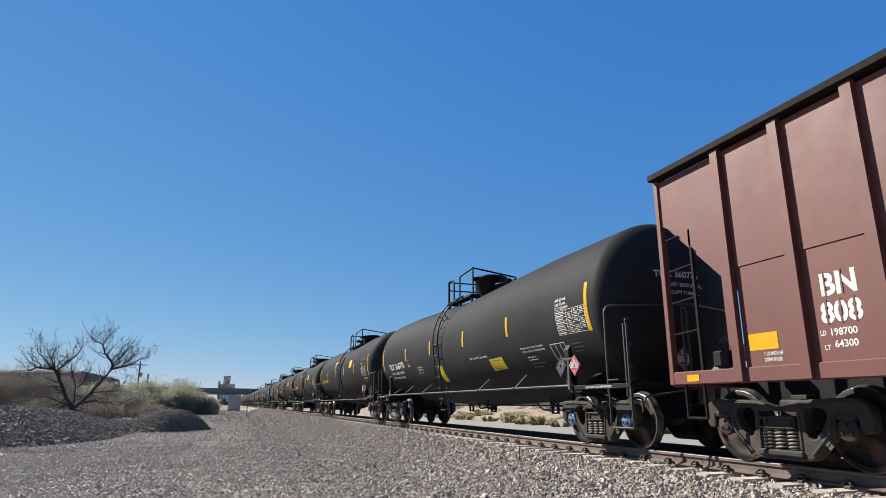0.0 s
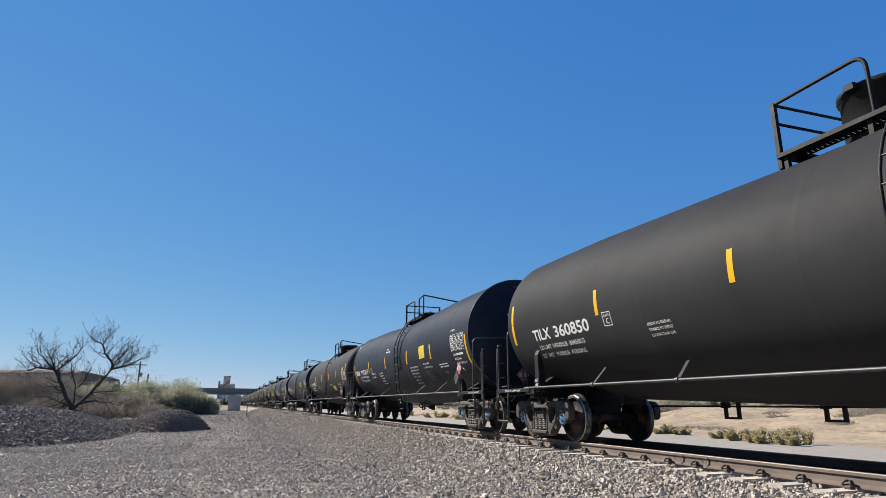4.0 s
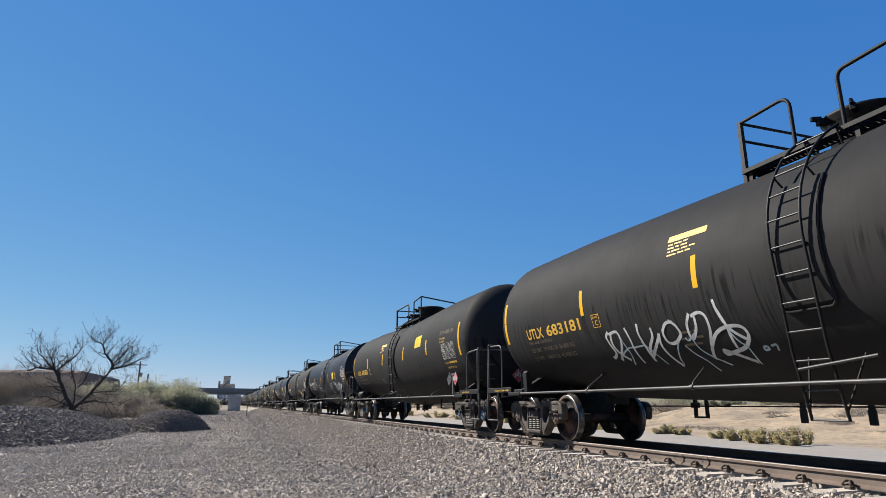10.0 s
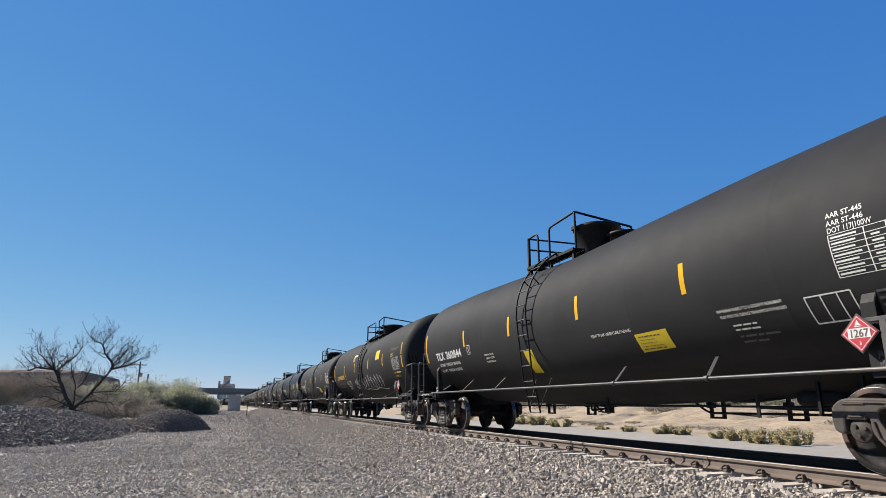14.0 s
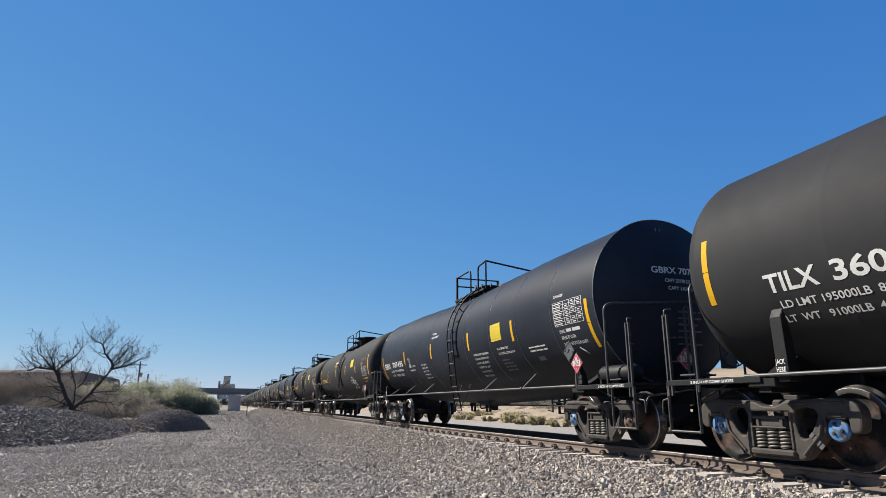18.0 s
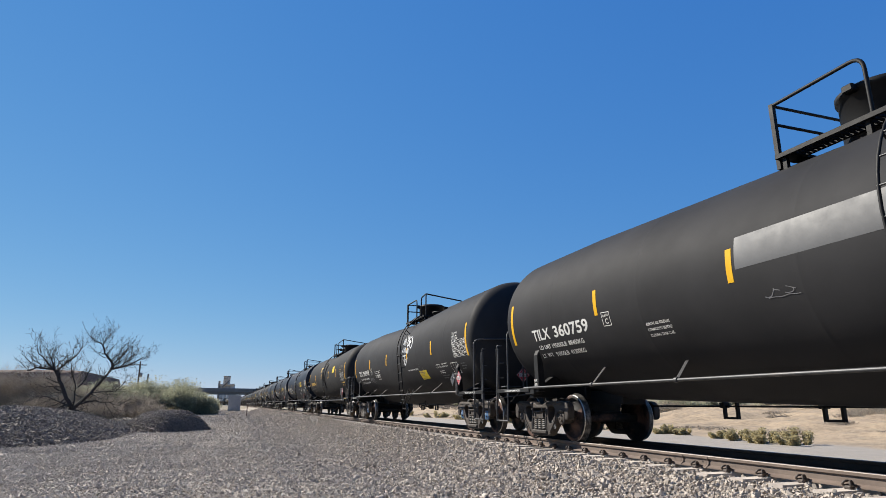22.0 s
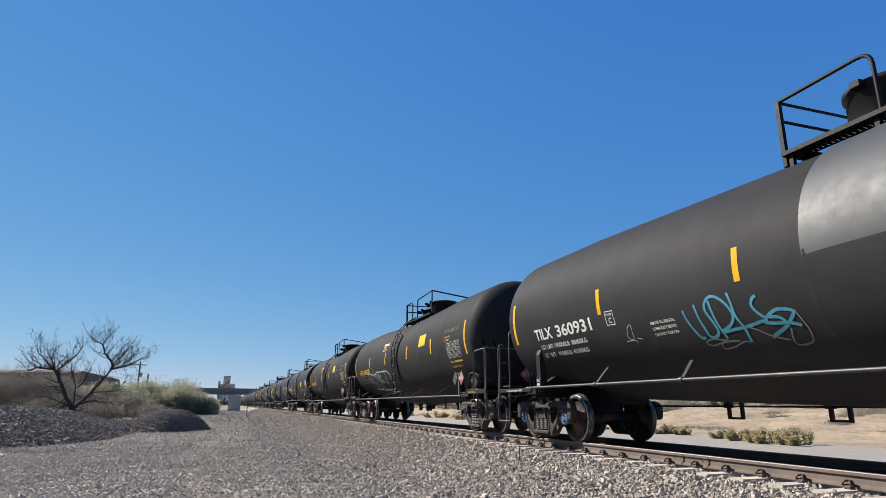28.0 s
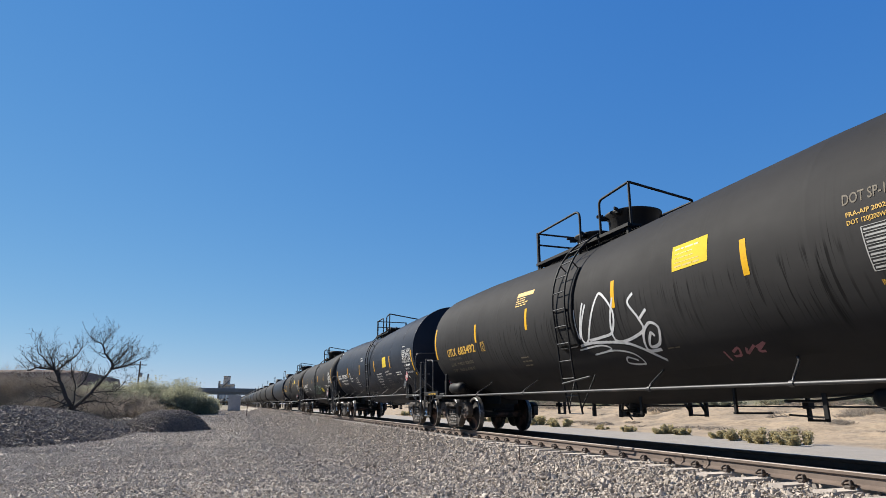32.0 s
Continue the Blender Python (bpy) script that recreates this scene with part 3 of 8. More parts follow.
def make_coupler():
    g = Geo()
    g.box(-0.07, 0.07, 0.32, 0.95, 0.80, 0.95, 0.02)
    g.prism([(-0.17, 0.02), (-0.20, 0.16), (-0.13, 0.33), (0.13, 0.33), (0.20, 0.18), (0.10, 0.12), (0.08, 0.04), (-0.04, 0.08), (-0.08, -0.02)], 0.74, 1.0, "z", c=0.02)
    g.prism([(0.03, 0.06), (0.17, 0.11), (0.19, -0.03), (0.08, -0.09), (0.02, -0.04)], 0.73, 1.0, "z", c=0.02)
    g.box(-0.03, 0.03, 0.1, 0.18, 0.62, 0.76, 0.01)
    return g.mesh("coupler", M_RUST)


COUPLER = make_coupler()


def diamond(g, size, lift, thick=0.004, cx=0.0, cz=0.0):
    h = size
    g.prism([(cx, cz - h), (cx + h, cz), (cx, cz + h), (cx - h, cz)], lift - thick, lift, "x")


def make_placard(red):
    """A warning diamond in the plane x = 0, seen from -x."""
    g = Geo()
    diamond(g, 0.205, 0.006, 0.008)
    if not red:
        # raised rim, bent clips and a pressed ridge on the empty holder
        for a, b in (((0.0, 0.19), (0.19, 0.0)), ((0.19, 0.0), (0.0, -0.19)), ((0.0, -0.19), (-0.19, 0.0)), ((-0.19, 0.0), (0.0, 0.19))):
            g.tube([(-0.004, *a), (-0.004, *b)], 0.006, 5)
        g.tube(rounded([(-0.004, -0.10, 0.02), (-0.006, -0.02, 0.06), (-0.006, 0.03, -0.02), (-0.004, 0.11, -0.01)], 0.03), 0.009, 5)
        for y, z in ((0.0, 0.145), (0.0, -0.145), (0.13, 0.02), (-0.13, -0.02)):
            g.box(-0.014, -0.002, y - 0.018, y + 0.018, z - 0.010, z + 0.010, 0.003)
        return g.mesh("placard_holder", M_ALU), None, None, None
    r = Geo()
    diamond(r, 0.190, -0.004)
    w = Geo()
    w.box(-0.012, -0.009, -0.118, 0.118, -0.048, 0.052)
    # border line, flame mark and class figure
    for s in (-1, 1):
        for q in (-1, 1):
            w.prism([(s * 0.165, 0.0), (0.0, q * 0.165), (0.0, q * 0.173), (s * 0.173, 0.0)], -0.010, -0.007)
    w.prism([(-0.045, 0.066), (0.045, 0.066), (0.038, 0.074), (-0.038, 0.074)], -0.011, -0.008)
    w.prism([(-0.032, 0.08), (0.032, 0.08), (0.02, 0.105), (0.004, 0.135), (-0.012, 0.105)], -0.011, -0.008)
    v, f, k = letters("3", 0.05, 0.02)
    w.add([(-0.012, k / 2 - x, -0.118 + y) for x, y in v], f)
    t = Geo()
    v, f, k = letters("1267", 0.112, 0.02)
    t.add([(-0.014, (k / 2 - x) * 0.205 / k, -0.038 + y) for x, y in v], f)
    return g.mesh("placard_holder", M_ALU), r.mesh("placard", M_RED), w.mesh("white_panel", M_PWHITE), t.mesh("class_number", M_INK)


HOLDER_GREY = make_placard(False)[0]
PLACARD = make_placard(True)


def add_placard(car, x, u, z, red, face=0):
    h = part("placard_holder", HOLDER_GREY if not red else PLACARD[0], None, car, "" if not red else "red diamond warning placard with 1267", at=pose(x, Yc(u), z, 0, 0, face))
    if red:
        part("placard", PLACARD[1], None, h)
        part("white_panel", PLACARD[2], None, h)
        part("class_number", PLACARD[3], None, h)


def add_end(car, kind, lead):
    """End platform, rails, steps, sill and coupler of one end; the trailing end is the same turned round."""
    k = KIND[kind]
    turn = pose(0, 0, 0) if lead else pose(0, 0, 0, 0, 0, 180)
    coupler_turn = turn
    if kind == "T" and not lead:      # the trailing platform sits further in
        turn = pose(0, -0.3, 0) @ turn

    def put(name, g, m, label=""):
        return part(name, g, m, car, label, at=turn)
    g = Geo()
    g.box(-0.28, 0.28, Yc(0.35), Yc(3.5), 0.74, 1.02, 0.02)
    g.box(-0.42, 0.42, Yc(1.6), Yc(2.4), 0.86, 1.14, 0.03)
    put("stub_sill", g, M_BLACK)
    g = Geo()
    g.prism([(-1.5, 0.98), (1.5, 0.98), (1.5, 1.07), (0.5, 1.14), (-0.5, 1.14), (-1.5, 1.07)], Yc(0.30), Yc(0.38), "y")
    g.box(-1.5, 1.5, Yc(0.24), Yc(0.92), 1.045, 1.07, 0.008)
    put("end_platform", g, M_BLACK)
    if kind != "U":
        for s in (-1, 1):
            put("step_board", Geo().box(min(s * 1.16, s * 1.53), max(s * 1.16, s * 1.53), Yc(0.55), Yc(0.86), 1.125, 1.15, 0.006), M_RAILING)
    g = Geo()
    for i in range(9):
        g.box(-1.45, 1.45, Yc(0.28 + 0.07 * i), Yc(0.30 + 0.07 * i), 1.069, 1.085)
    tagged(put("platform_grating", g, M_BLACK), kind="stuff")
    g = Geo()
    g.prism([(-1.45, 0.88), (1.45, 0.88), (1.45, 1.02), (0.95, 1.32), (-0.95, 1.32), (-1.45, 1.02)], Yc(1.84), Yc(2.02), "y")
    for s in (-1, 1):
        g.prism([(s * 1.30, 1.0), (s * 1.47, 1.0), (s * 1.49, 1.75 if kind == "T" else 1.4), (s * 1.44, 1.85 if kind == "T" else 1.45), (s * 1.36, 1.6 if kind == "T" else 1.3)], Yc(1.84 if kind == "G" else 2.16), Yc(1.95 if kind == "G" else 2.32), "y", c=0.01)
    put("body_bolster", g, M_BLACK)
    # hand rail loop round the end
    lz, lu = k["loop_z"], k["loop_u"]
    if kind == "U":
        mid = [(-1.5, Yc(0.36), lz + 0.03), (0, Yc(0.30), lz + 0.03), (1.5, Yc(0.36), lz + 0.03)]
    else:
        mid = [(0, Yc(lu - (0.6 if kind == "G" else 0.52)), lz + 0.02)]
    pts = rounded([(-1.5, Yc(lu), 0.90), (-1.5, Yc(lu), lz)] + mid + [(1.5, Yc(lu), lz), (1.5, Yc(lu), 0.90)], 0.16, 5)
    put("end_handrail", Geo().tube(pts, 0.0215, 8), M_RAILING)
    # corner ladders: paired uprights with rungs, sill steps
    for s in (-1, 1):
        g = Geo()
        top = 2.04 if kind != "U" else 2.10
        for du in (0.0, 0.075):
            g.box(s * 1.5 - 0.02, s * 1.5 + 0.02, Yc(0.26 + du), Yc(0.285 + du), 0.86, top)
        g.tube(rounded([(s * 1.5, Yc(0.30), top - 0.02), (s * 1.5, Yc(0.30), top + 0.08), (s * 1.40, Yc(0.34), top + 0.08)], 0.04), 0.015, 6)
        for z in (1.35, 1.7):
            g.tube([(s * 1.5, Yc(0.30), z), (s * 1.36, Yc(0.36), z)], 0.012, 6)
        put("corner_ladder", g, M_RAILING)
        g = Geo()
        for u0 in (0.24, 0.84):
            g.box(s * 1.5 - 0.022, s * 1.5 + 0.022, Yc(u0), Yc(u0 + 0.016), 0.36, 1.02)
        g.tube(rounded([(s * 1.5, Yc(0.25), 0.42), (s * 1.5, Yc(0.25), 0.37), (s * 1.5, Yc(0.85), 0.37), (s * 1.5, Yc(0.85), 0.42)], 0.03), 0.018, 6)
        g.tube(rounded([(s * 1.46, Yc(0.05), 0.62), (s * 1.46, Yc(0.05), 0.80), (s * 1.46, Yc(0.22), 0.82)], 0.05), 0.014, 6)
        put("sill_step", g, M_RAILING)
        g = Geo()
        if kind == "U":
            g.box(s * 1.5 - 0.025, s * 1.5 + 0.025, Yc(0.24), Yc(1.62), 1.0, 1.115, 0.008)
            g.box(s * 1.5 - 0.03, s * 1.5 + 0.03, Yc(1.45), Yc(2.05), 0.925, 1.0, 0.008)
        else:
            g.box(s * 1.5 - 0.025, s * 1.5 + 0.025, Yc(0.24), Yc(1.95), 0.995, 1.075, 0.008)
            g.tube([(s * 1.46, Yc(1.35), 1.0), (s * 1.40, Yc(0.80), 0.80)], 0.014, 6)
        g.box(min(s * 1.5, s * 1.30), max(s * 1.5, s * 1.30), Yc(1.72), Yc(2.14), 0.94, 1.06, 0.015)
        put("side_sill", g, M_BLACK)
    g = Geo()
    xp = -0.28 if kind == "U" else -0.37
    for dx in (0.0, 0.10):
        g.box(xp + dx, xp + dx + 0.03, Yc(0.27), Yc(0.30), 1.05, 2.30)
    g.tube(rounded([(xp + 0.015, Yc(0.285), 2.28), (xp + 0.015, Yc(0.285), 2.36), (xp + 0.115, Yc(0.285), 2.36), (xp + 0.115, Yc(0.285), 2.28)], 0.05), 0.016, 6)
    put("end_grab_post", g, M_RAILING)
    g = Geo()
    g.tube(rounded([(-1.46, Yc(0.06), 0.62), (-1.40, Yc(0.06), 0.86), (-0.4, Yc(0.10), 0.98), (-0.05, Yc(0.16), 1.0)], 0.08), 0.014, 6)
    put("uncoupling_lever", g, M_RAILING)
    part("coupler", COUPLER, None, car, "rusty knuckle coupler", at=coupler_turn @ pose(0, Yc(0), 0))
    g = Geo()
    g.tube(rounded([(0.32, Yc(0.5), 0.80), (0.34, Yc(0.12), 0.72), (0.30, Yc(-0.02), 0.42), (0.12, Yc(-0.02), 0.36)], 0.12, 5), 0.028, 8)
    put("brake_hose", g, M_HOSE)
    return turn


RESERVOIR = {}


def add_tank_car(kind, alt=False):
    """The full car of one kind, with everything but its own numbers; alt: the walkway sits further along."""
    k = KIND[kind]
    lie["now"] = LOWER[kind]
    label = {"T": "matte black tank car with white stencils and yellow strips", "U": "dusty black tank car with yellow stencils and dark run marks",
             "G": "satin blue-black tank car with flanged heads and white stencils"}[kind]
    car = thing("tank_car", label, "tank car", "tank cars of the train")
    # shell and heads
    y0, y1 = Yc(k["ring"]), -Yc(k["tail"])
    g = Geo()
    prof = [(R, y0)]
    seams = {"G": (2.78, 4.42, 5.95, 7.65, 9.45, 10.9, 12.35, 13.95, 15.65), "T": (3.3, 6.2, 9.45, 12.4, 15.2), "U": (3.8, 6.6, 9.45, 12.4, 15.3)}[kind]
    e = 0.0015
    for u in sorted(seams + (4.0, 9.27, CAR_L - 4.0)):
        y = Yc(u)
        if u not in seams:
            prof.append((R, y))
            continue
        prof += [(R, y - 0.09), (R, y - 0.03), (R + e, y - 0.012), (R + e, y + 0.012), (R, y + 0.03), (R, y + 0.09)]
    prof += [(R, y1)]
    g.lathe(prof, 72, "y", (0, 0, ZC))
    part("tank_shell", bent(g), k["paint"], car)
    # jacketed belly with the heater coils, deeper towards the outlet
    g = Geo()
    us = [3.05, 3.2, 3.6, 4.0, 5.0, 6.5, 8.0, 8.8, 9.28, 9.76, 10.6, 12.0, 13.5, 14.56, 14.9, 15.3, 15.5]
    v = []
    for u in us:
        drop = 0.03 if u in (3.05, 15.5) else 0.10 if u in (3.2, 15.3) else 0.20
        for j in range(15):
            a = radians(-35 + 5 * j)
            v.append((R * 1.002 * math.sin(a), Yc(u), ZC + bend(u) - R * 1.002 * math.cos(a) - drop * math.cos(a * 90 / 35) ** 2))
    g.add(v, [(i * 15 + j, i * 15 + j + 1, (i + 1) * 15 + j + 1, (i + 1) * 15 + j) for i in range(len(us) - 1) for j in range(14)], True)
    part("belly_jacket", g, k["paint"], car)
    if kind == "G":
        g = Geo()
        for u in seams:
            g.tube([(R * 1.0015 * math.sin(a), Yc(u), ZC + R * 1.0015 * math.cos(a)) for a in [2 * math.pi * i / 72 for i in range(72)]], 0.0045, 4, closed=True)
        bent(g)
        tagged(part("jacket_seams", g, M_SEAM, car), kind="stuff")
    for lead in (True, False):
        g = Geo()
        qs = [1, 0.995, 0.985, 0.97, 0.95, 0.925] + [0.9 - 0.05 * i for i in range(18)] + [0.0]
        prof = [(R * q, head_y(kind, R * q, ZC, lead)) for q in qs]
        if k["flat"]:
            s = -1 if lead else 1
            yy = prof[0][1]
            prof = [(R + 0.012, yy - s * 0.05), (R + 0.014, yy - s * 0.004), (R + 0.004, yy + s * 0.01)] + prof[1:]
        g.lathe(prof, 72, "y", (0, 0, ZC))
        hd = part("tank_head", bent(g), k["paint"], car)
        if k["flat"]:
            rim = Geo()
            rim.tube([((R + 0.013) * math.sin(a), yy, ZC + (R + 0.013) * math.cos(a)) for a in [2 * math.pi * i / 72 for i in range(72)]], 0.010, 5, closed=True)
            part("head_flange", rim, M_SEAM, hd)
    # lifting lug on the leading head
    for s in (-0.09, 0.0) if kind == "G" else ():
        y = head_y(kind, -0.1, ZC + 1.31)
        part("lifting_lug", Geo().box(-0.10 + s, -0.09 + s, y - 0.03, y + 0.02, ZC + 1.285, ZC + 1.345, 0.003), M_SEAM, car)
    # reflective strips
    z0, z1 = k["stripz"]
    for u in (k["stripA"], CAR_L - k["stripB"]):
        g = Geo()
        side_patch(g, u + 0.05, u - 0.05, z0, (z0 + z1) / 2 - 0.004)
        side_patch(g, u + 0.05, u - 0.05, (z0 + z1) / 2 + 0.004, z1)
        part("reflective_strip", g, M_YELLOW, car, "tall yellow reflective strip")
    for u in (4.82, 7.7, 10.7, 13.6) if kind == "T" and alt else k["mids"]:
        g = Geo()
        side_patch(g, u + 0.05, u - 0.05, *k["midz"])
        part("reflective_strip", g, M_YELLOW, car, "short yellow reflective strip")
    # side hand rail, its brackets, underbody
    rz = k["rail_z"]
    g = Geo()
    g.tube([(-1.5, Yc(2.0), rz), (-1.5, -Yc(2.0), rz)], 0.024, 8)
    part("side_handrail", g, M_RAILING, car)
    for u in {"G": (4.24, 6.4, 11.62, 13.85), "T": (4.57, 6.71, 11.7, 13.9), "U": (4.3, 6.85, 11.15, 13.82)}[kind]:
        g = Geo()
        zt = rz + 0.36
        xt = -math.sqrt(R * R - (zt - ZC) ** 2)
        if kind == "U":
            g.tube(rounded([(-1.5, Yc(u), rz), (-1.47, Yc(u), rz + 0.07), (xt - 0.10, Yc(u + 0.36), zt - 0.06), (xt, Yc(u + 0.48), zt + 0.04)], 0.05), 0.016, 6)
        else:
            a, b = Vector((-1.5, Yc(u), rz)), Vector((xt, Yc(u + 0.30), zt))
            d = Vector((0, 0.03, 0))
            h = Vector((0.012, 0, 0.012))
            g.add([a - d - h, a + d - h, b + d - h, b - d - h, a - d + h, a + d + h, b + d + h, b - d + h],
                  [(0, 1, 2, 3), (7, 6, 5, 4), (0, 4, 5, 1), (1, 5, 6, 2), (2, 6, 7, 3), (3, 7, 4, 0)])
        g.lathe([(0.04, -0.03), (0.04, 0.03)], 8, "y", (-1.5, Yc(u), rz), caps=True)
        part("handrail_bracket", g, M_RAILING, car)
    g = Geo()
    g.tube([(0.95, Yc(2.5), 0.71), (0.95, -Yc(2.5), 0.71)], 0.018 if kind != "U" else 0.013, 6)
    if kind == "T":
        g.tube(rounded([(0.3, Yc(3.1), 0.60), (0.3, Yc(6.6), 0.60), (0.3, Yc(7.0), 0.85)], 0.15), 0.02, 6)
        g.tube([(-0.2, Yc(2.6), 0.64), (-0.2, Yc(5.0), 0.70)], 0.025, 6)
    part("train_pipe", g, M_BLACK, car)
    for u in {"T": (3.9, 5.2, 6.9, 11.1, 13.1), "U": (4.2, 5.9, 13.6), "G": (4.3, 5.35, 6.6, 11.6, 13.0)}[kind]:
        g = Geo()
        for du in (0.0, 0.30):
            g.box(0.92, 0.98, Yc(u + du), Yc(u + du + 0.045), 0.50, 1.40)
        g.box(0.92, 0.98, Yc(u), Yc(u + 0.345), 0.49, 0.525)
        g.box(0.88, 1.02, Yc(u + 0.27), Yc(u + 0.38), 0.68, 0.78, 0.01)
        part("pipe_hanger", g, M_BLACK, car)
    if kind == "U":
        g = Geo()
        for u in (8.42, 8.84):
            g.box(0.92, 0.98, Yc(u - 0.035), Yc(u + 0.035), 0.52, 1.30, 0.006)
            g.prism([(Yc(u - 0.02), 0.60), (Yc(u + 0.03), 0.60), (Yc(u + 0.34), 0.98), (Yc(u + 0.28), 0.98)], 0.93, 0.97)
        g.box(0.93, 0.97, Yc(8.42), Yc(8.84), 0.53, 0.56)
        part("pipe_hanger", g, M_BLACK, car, "braced pipe hanger")
        for u in (9.75, 10.73):
            g = Geo()
            g.box(-0.03, 0.03, Yc(u - 0.03), Yc(u + 0.03), 0.66, 1.10, 0.006)
            g.box(-0.03, 0.03, Yc(u - 0.045), Yc(u + 0.045), 0.49, 0.68, 0.008)
            part("belly_strap", g, M_BLACK, car)
    g = Geo()
    g.lathe([(0.42 if kind != "U" else 0.2, 0.95), (0.36 if kind != "U" else 0.19, 0.90), (0.20, 0.82), (0.17, 0.74), (0.21, 0.73), (0.21, 0.70), (0.10, 0.68), (0.10, 0.57), (0.0, 0.56)], 18, "z", (0, Yc(9.1), 0))
    if kind != "U":
        g.prism([(Yc(8.2), 0.9), (Yc(10.0), 0.9), (Yc(9.45), 0.73), (Yc(8.75), 0.73)], -0.32, 0.32, c=0.02)
    else:
        for u in (8.75, 9.35):
            e = 9.36 if u > 9 else 8.92
            g.tube(rounded([(-0.12, Yc(9.14 + (e - 9.14) * 0.4), 0.84), (-0.14, Yc(9.14 + (e - 9.14) * 0.5), 0.70), (-0.15, Yc(e), 0.57)], 0.05), 0.026, 6)
            g.lathe([(0.055, -0.05), (0.055, 0.05)], 10, "x", (-0.15, Yc(e), 0.56), caps=True)
            g.tube(rounded([(-0.2, Yc(e), 0.55), (-0.2, Yc(9.2), 0.52), (-0.18, Yc(9.14), 0.46)], 0.04), 0.015, 6)
        g.lathe([(0.13, 0.95), (0.13, 0.62), (0.07, 0.58), (0.07, 0.50)], 12, "z", (-0.1, Yc(9.12), 0), caps=True)
    g.tube(rounded([(-0.1, Yc(9.05), 0.66), (-0.5, Yc(9.0), 0.62), (-0.55, Yc(8.9), 0.75)], 0.06), 0.022, 6)
    g.tube([(-0.2, Yc(9.3), 0.72), (0.05, Yc(9.42), 0.58)], 0.02, 6)
    part("bottom_outlet", g, M_BLACK, car)
    g = Geo()
    g.lathe([(0.0, Yc(3.55)), (0.12, Yc(3.6)), (0.16, Yc(3.75)), (0.16, Yc(4.2)), (0.11, Yc(4.3)), (0.0, Yc(4.33))], 16, "y", (-0.15, 0, 0.82))
    g.tube([(-0.15, Yc(3.6), 0.80), (-0.15, Yc(2.9), 0.72)], 0.03, 6)
    g.tube(rounded([(-0.15, Yc(4.3), 0.86), (-0.1, Yc(5.2), 0.78), (0.2, Yc(6.0), 0.8), (0.55, Yc(6.2), 0.78)], 0.2), 0.02, 6)
    g.box(-0.3, 0.0, Yc(3.8), Yc(4.1), 0.9, 1.2, 0.02)
    part("brake_cylinder", g, M_BLACK, car)
    g = Geo()
    g.tube([(-0.42, Yc(2.7), 0.70), (-0.42, Yc(8.5), 0.73)], 0.017 if kind != "U" else 0.009, 6)
    for u in (4.75, 8.45):
        g.box(-0.46, -0.44, Yc(u), Yc(u + 0.07), 0.56, 0.88, 0.006)
        g.tube([(-0.45, Yc(u + 0.03), 0.58), (-0.1, Yc(u + 0.9), 0.60)], 0.014, 6)
    part("brake_rod", g, M_BLACK, car)
    for u in (3.15, 3.75) if kind != "U" else (3.0, 3.35, 6.2):
        g = Geo()
        g.box(-0.50, -0.46, Yc(u), Yc(u + 0.04), 0.60, 1.15)
        g.box(-0.52, 0.2, Yc(u), Yc(u + 0.04), 0.60, 0.63)
        part("rod_hanger", g, M_BLACK, car)
    # ladder down the side
    lu = 9.82 if kind == "T" and alt else k["ladder"]
    arcp = [(-(R + 0.095) * math.cos(radians(a)), ZC + (R + 0.095) * math.sin(radians(a))) for a in range(-8, 69, 7)]
    path = [(-1.36, 0.57), (-1.52, 1.35)] + arcp
    for s in (-1, 1):
        g = Geo()
        pts = [Vector((x, Yc(lu + s * 0.225), z)) for x, z in path]
        g.tube(pts, 0.019, 6)
        for a in (-5, 30, 60):
            x, z = -math.cos(radians(a)), math.sin(radians(a))
            g.tube([(x * (R - 0.06), Yc(lu + s * 0.225), ZC + z * (R - 0.16)), (x * (R + 0.095), Yc(lu + s * 0.225), ZC + z * (R + 0.095))], 0.014, 6)
        g.tube([(-1.38, Yc(lu + s * 0.22), 0.64), (-1.12, Yc(lu + s * 0.35), 1.28)], 0.014, 6)
        part("ladder_stringer", g, M_BLACK, car)
    acc, ladder_pts = 0.0, []
    for a, b in zip(path, path[1:]):
        d = math.hypot(b[0] - a[0], b[1] - a[1])
        s = (-acc) % 0.33
        while s < d:
            ladder_pts.append((a[0] + (b[0] - a[0]) * s / d, a[1] + (b[1] - a[1]) * s / d))
            s += 0.33
        acc += d
    for x, z in ladder_pts:
        part("ladder_rung", Geo().tube([(x, Yc(lu - 0.24), z), (x, Yc(lu + 0.24), z)], 0.012, 6), M_RAILING, car)
    if kind == "G":
        g = Geo()
        side_patch(g, lu + 0.33, lu - 0.33, 2.05, 3.55, 0.02, 8)
        part("ladder_backing", g, k["paint"], car)
    if kind == "U":
        g = Geo()
        side_patch(g, lu + 0.36, lu - 0.36, 1.86, 3.3, 0.045, 10)
        for q in (lu + 0.36, lu - 0.36):
            g.tube([on_side(q, z, 0.03) for z in (1.86, 2.2, 2.6, 3.0, 3.3)], 0.018, 6)
        g.tube(rounded([on_side(lu + 0.36, 1.86, 0.03), on_side(lu + 0.30, 1.80, 0.03), on_side(lu - 0.30, 1.80, 0.03), on_side(lu - 0.36, 1.86, 0.03)], 0.05), 0.018, 6)
        part("ladder_backing", g, k["paint"], car, "rubbing plate with raised edges behind the ladder")
        part("grab_rod", Geo().tube([(-1.54, Yc(lu + 0.15), 1.12), (-1.50, Yc(lu - 0.75), 1.22)], 0.018, 6), M_RAILING, car)
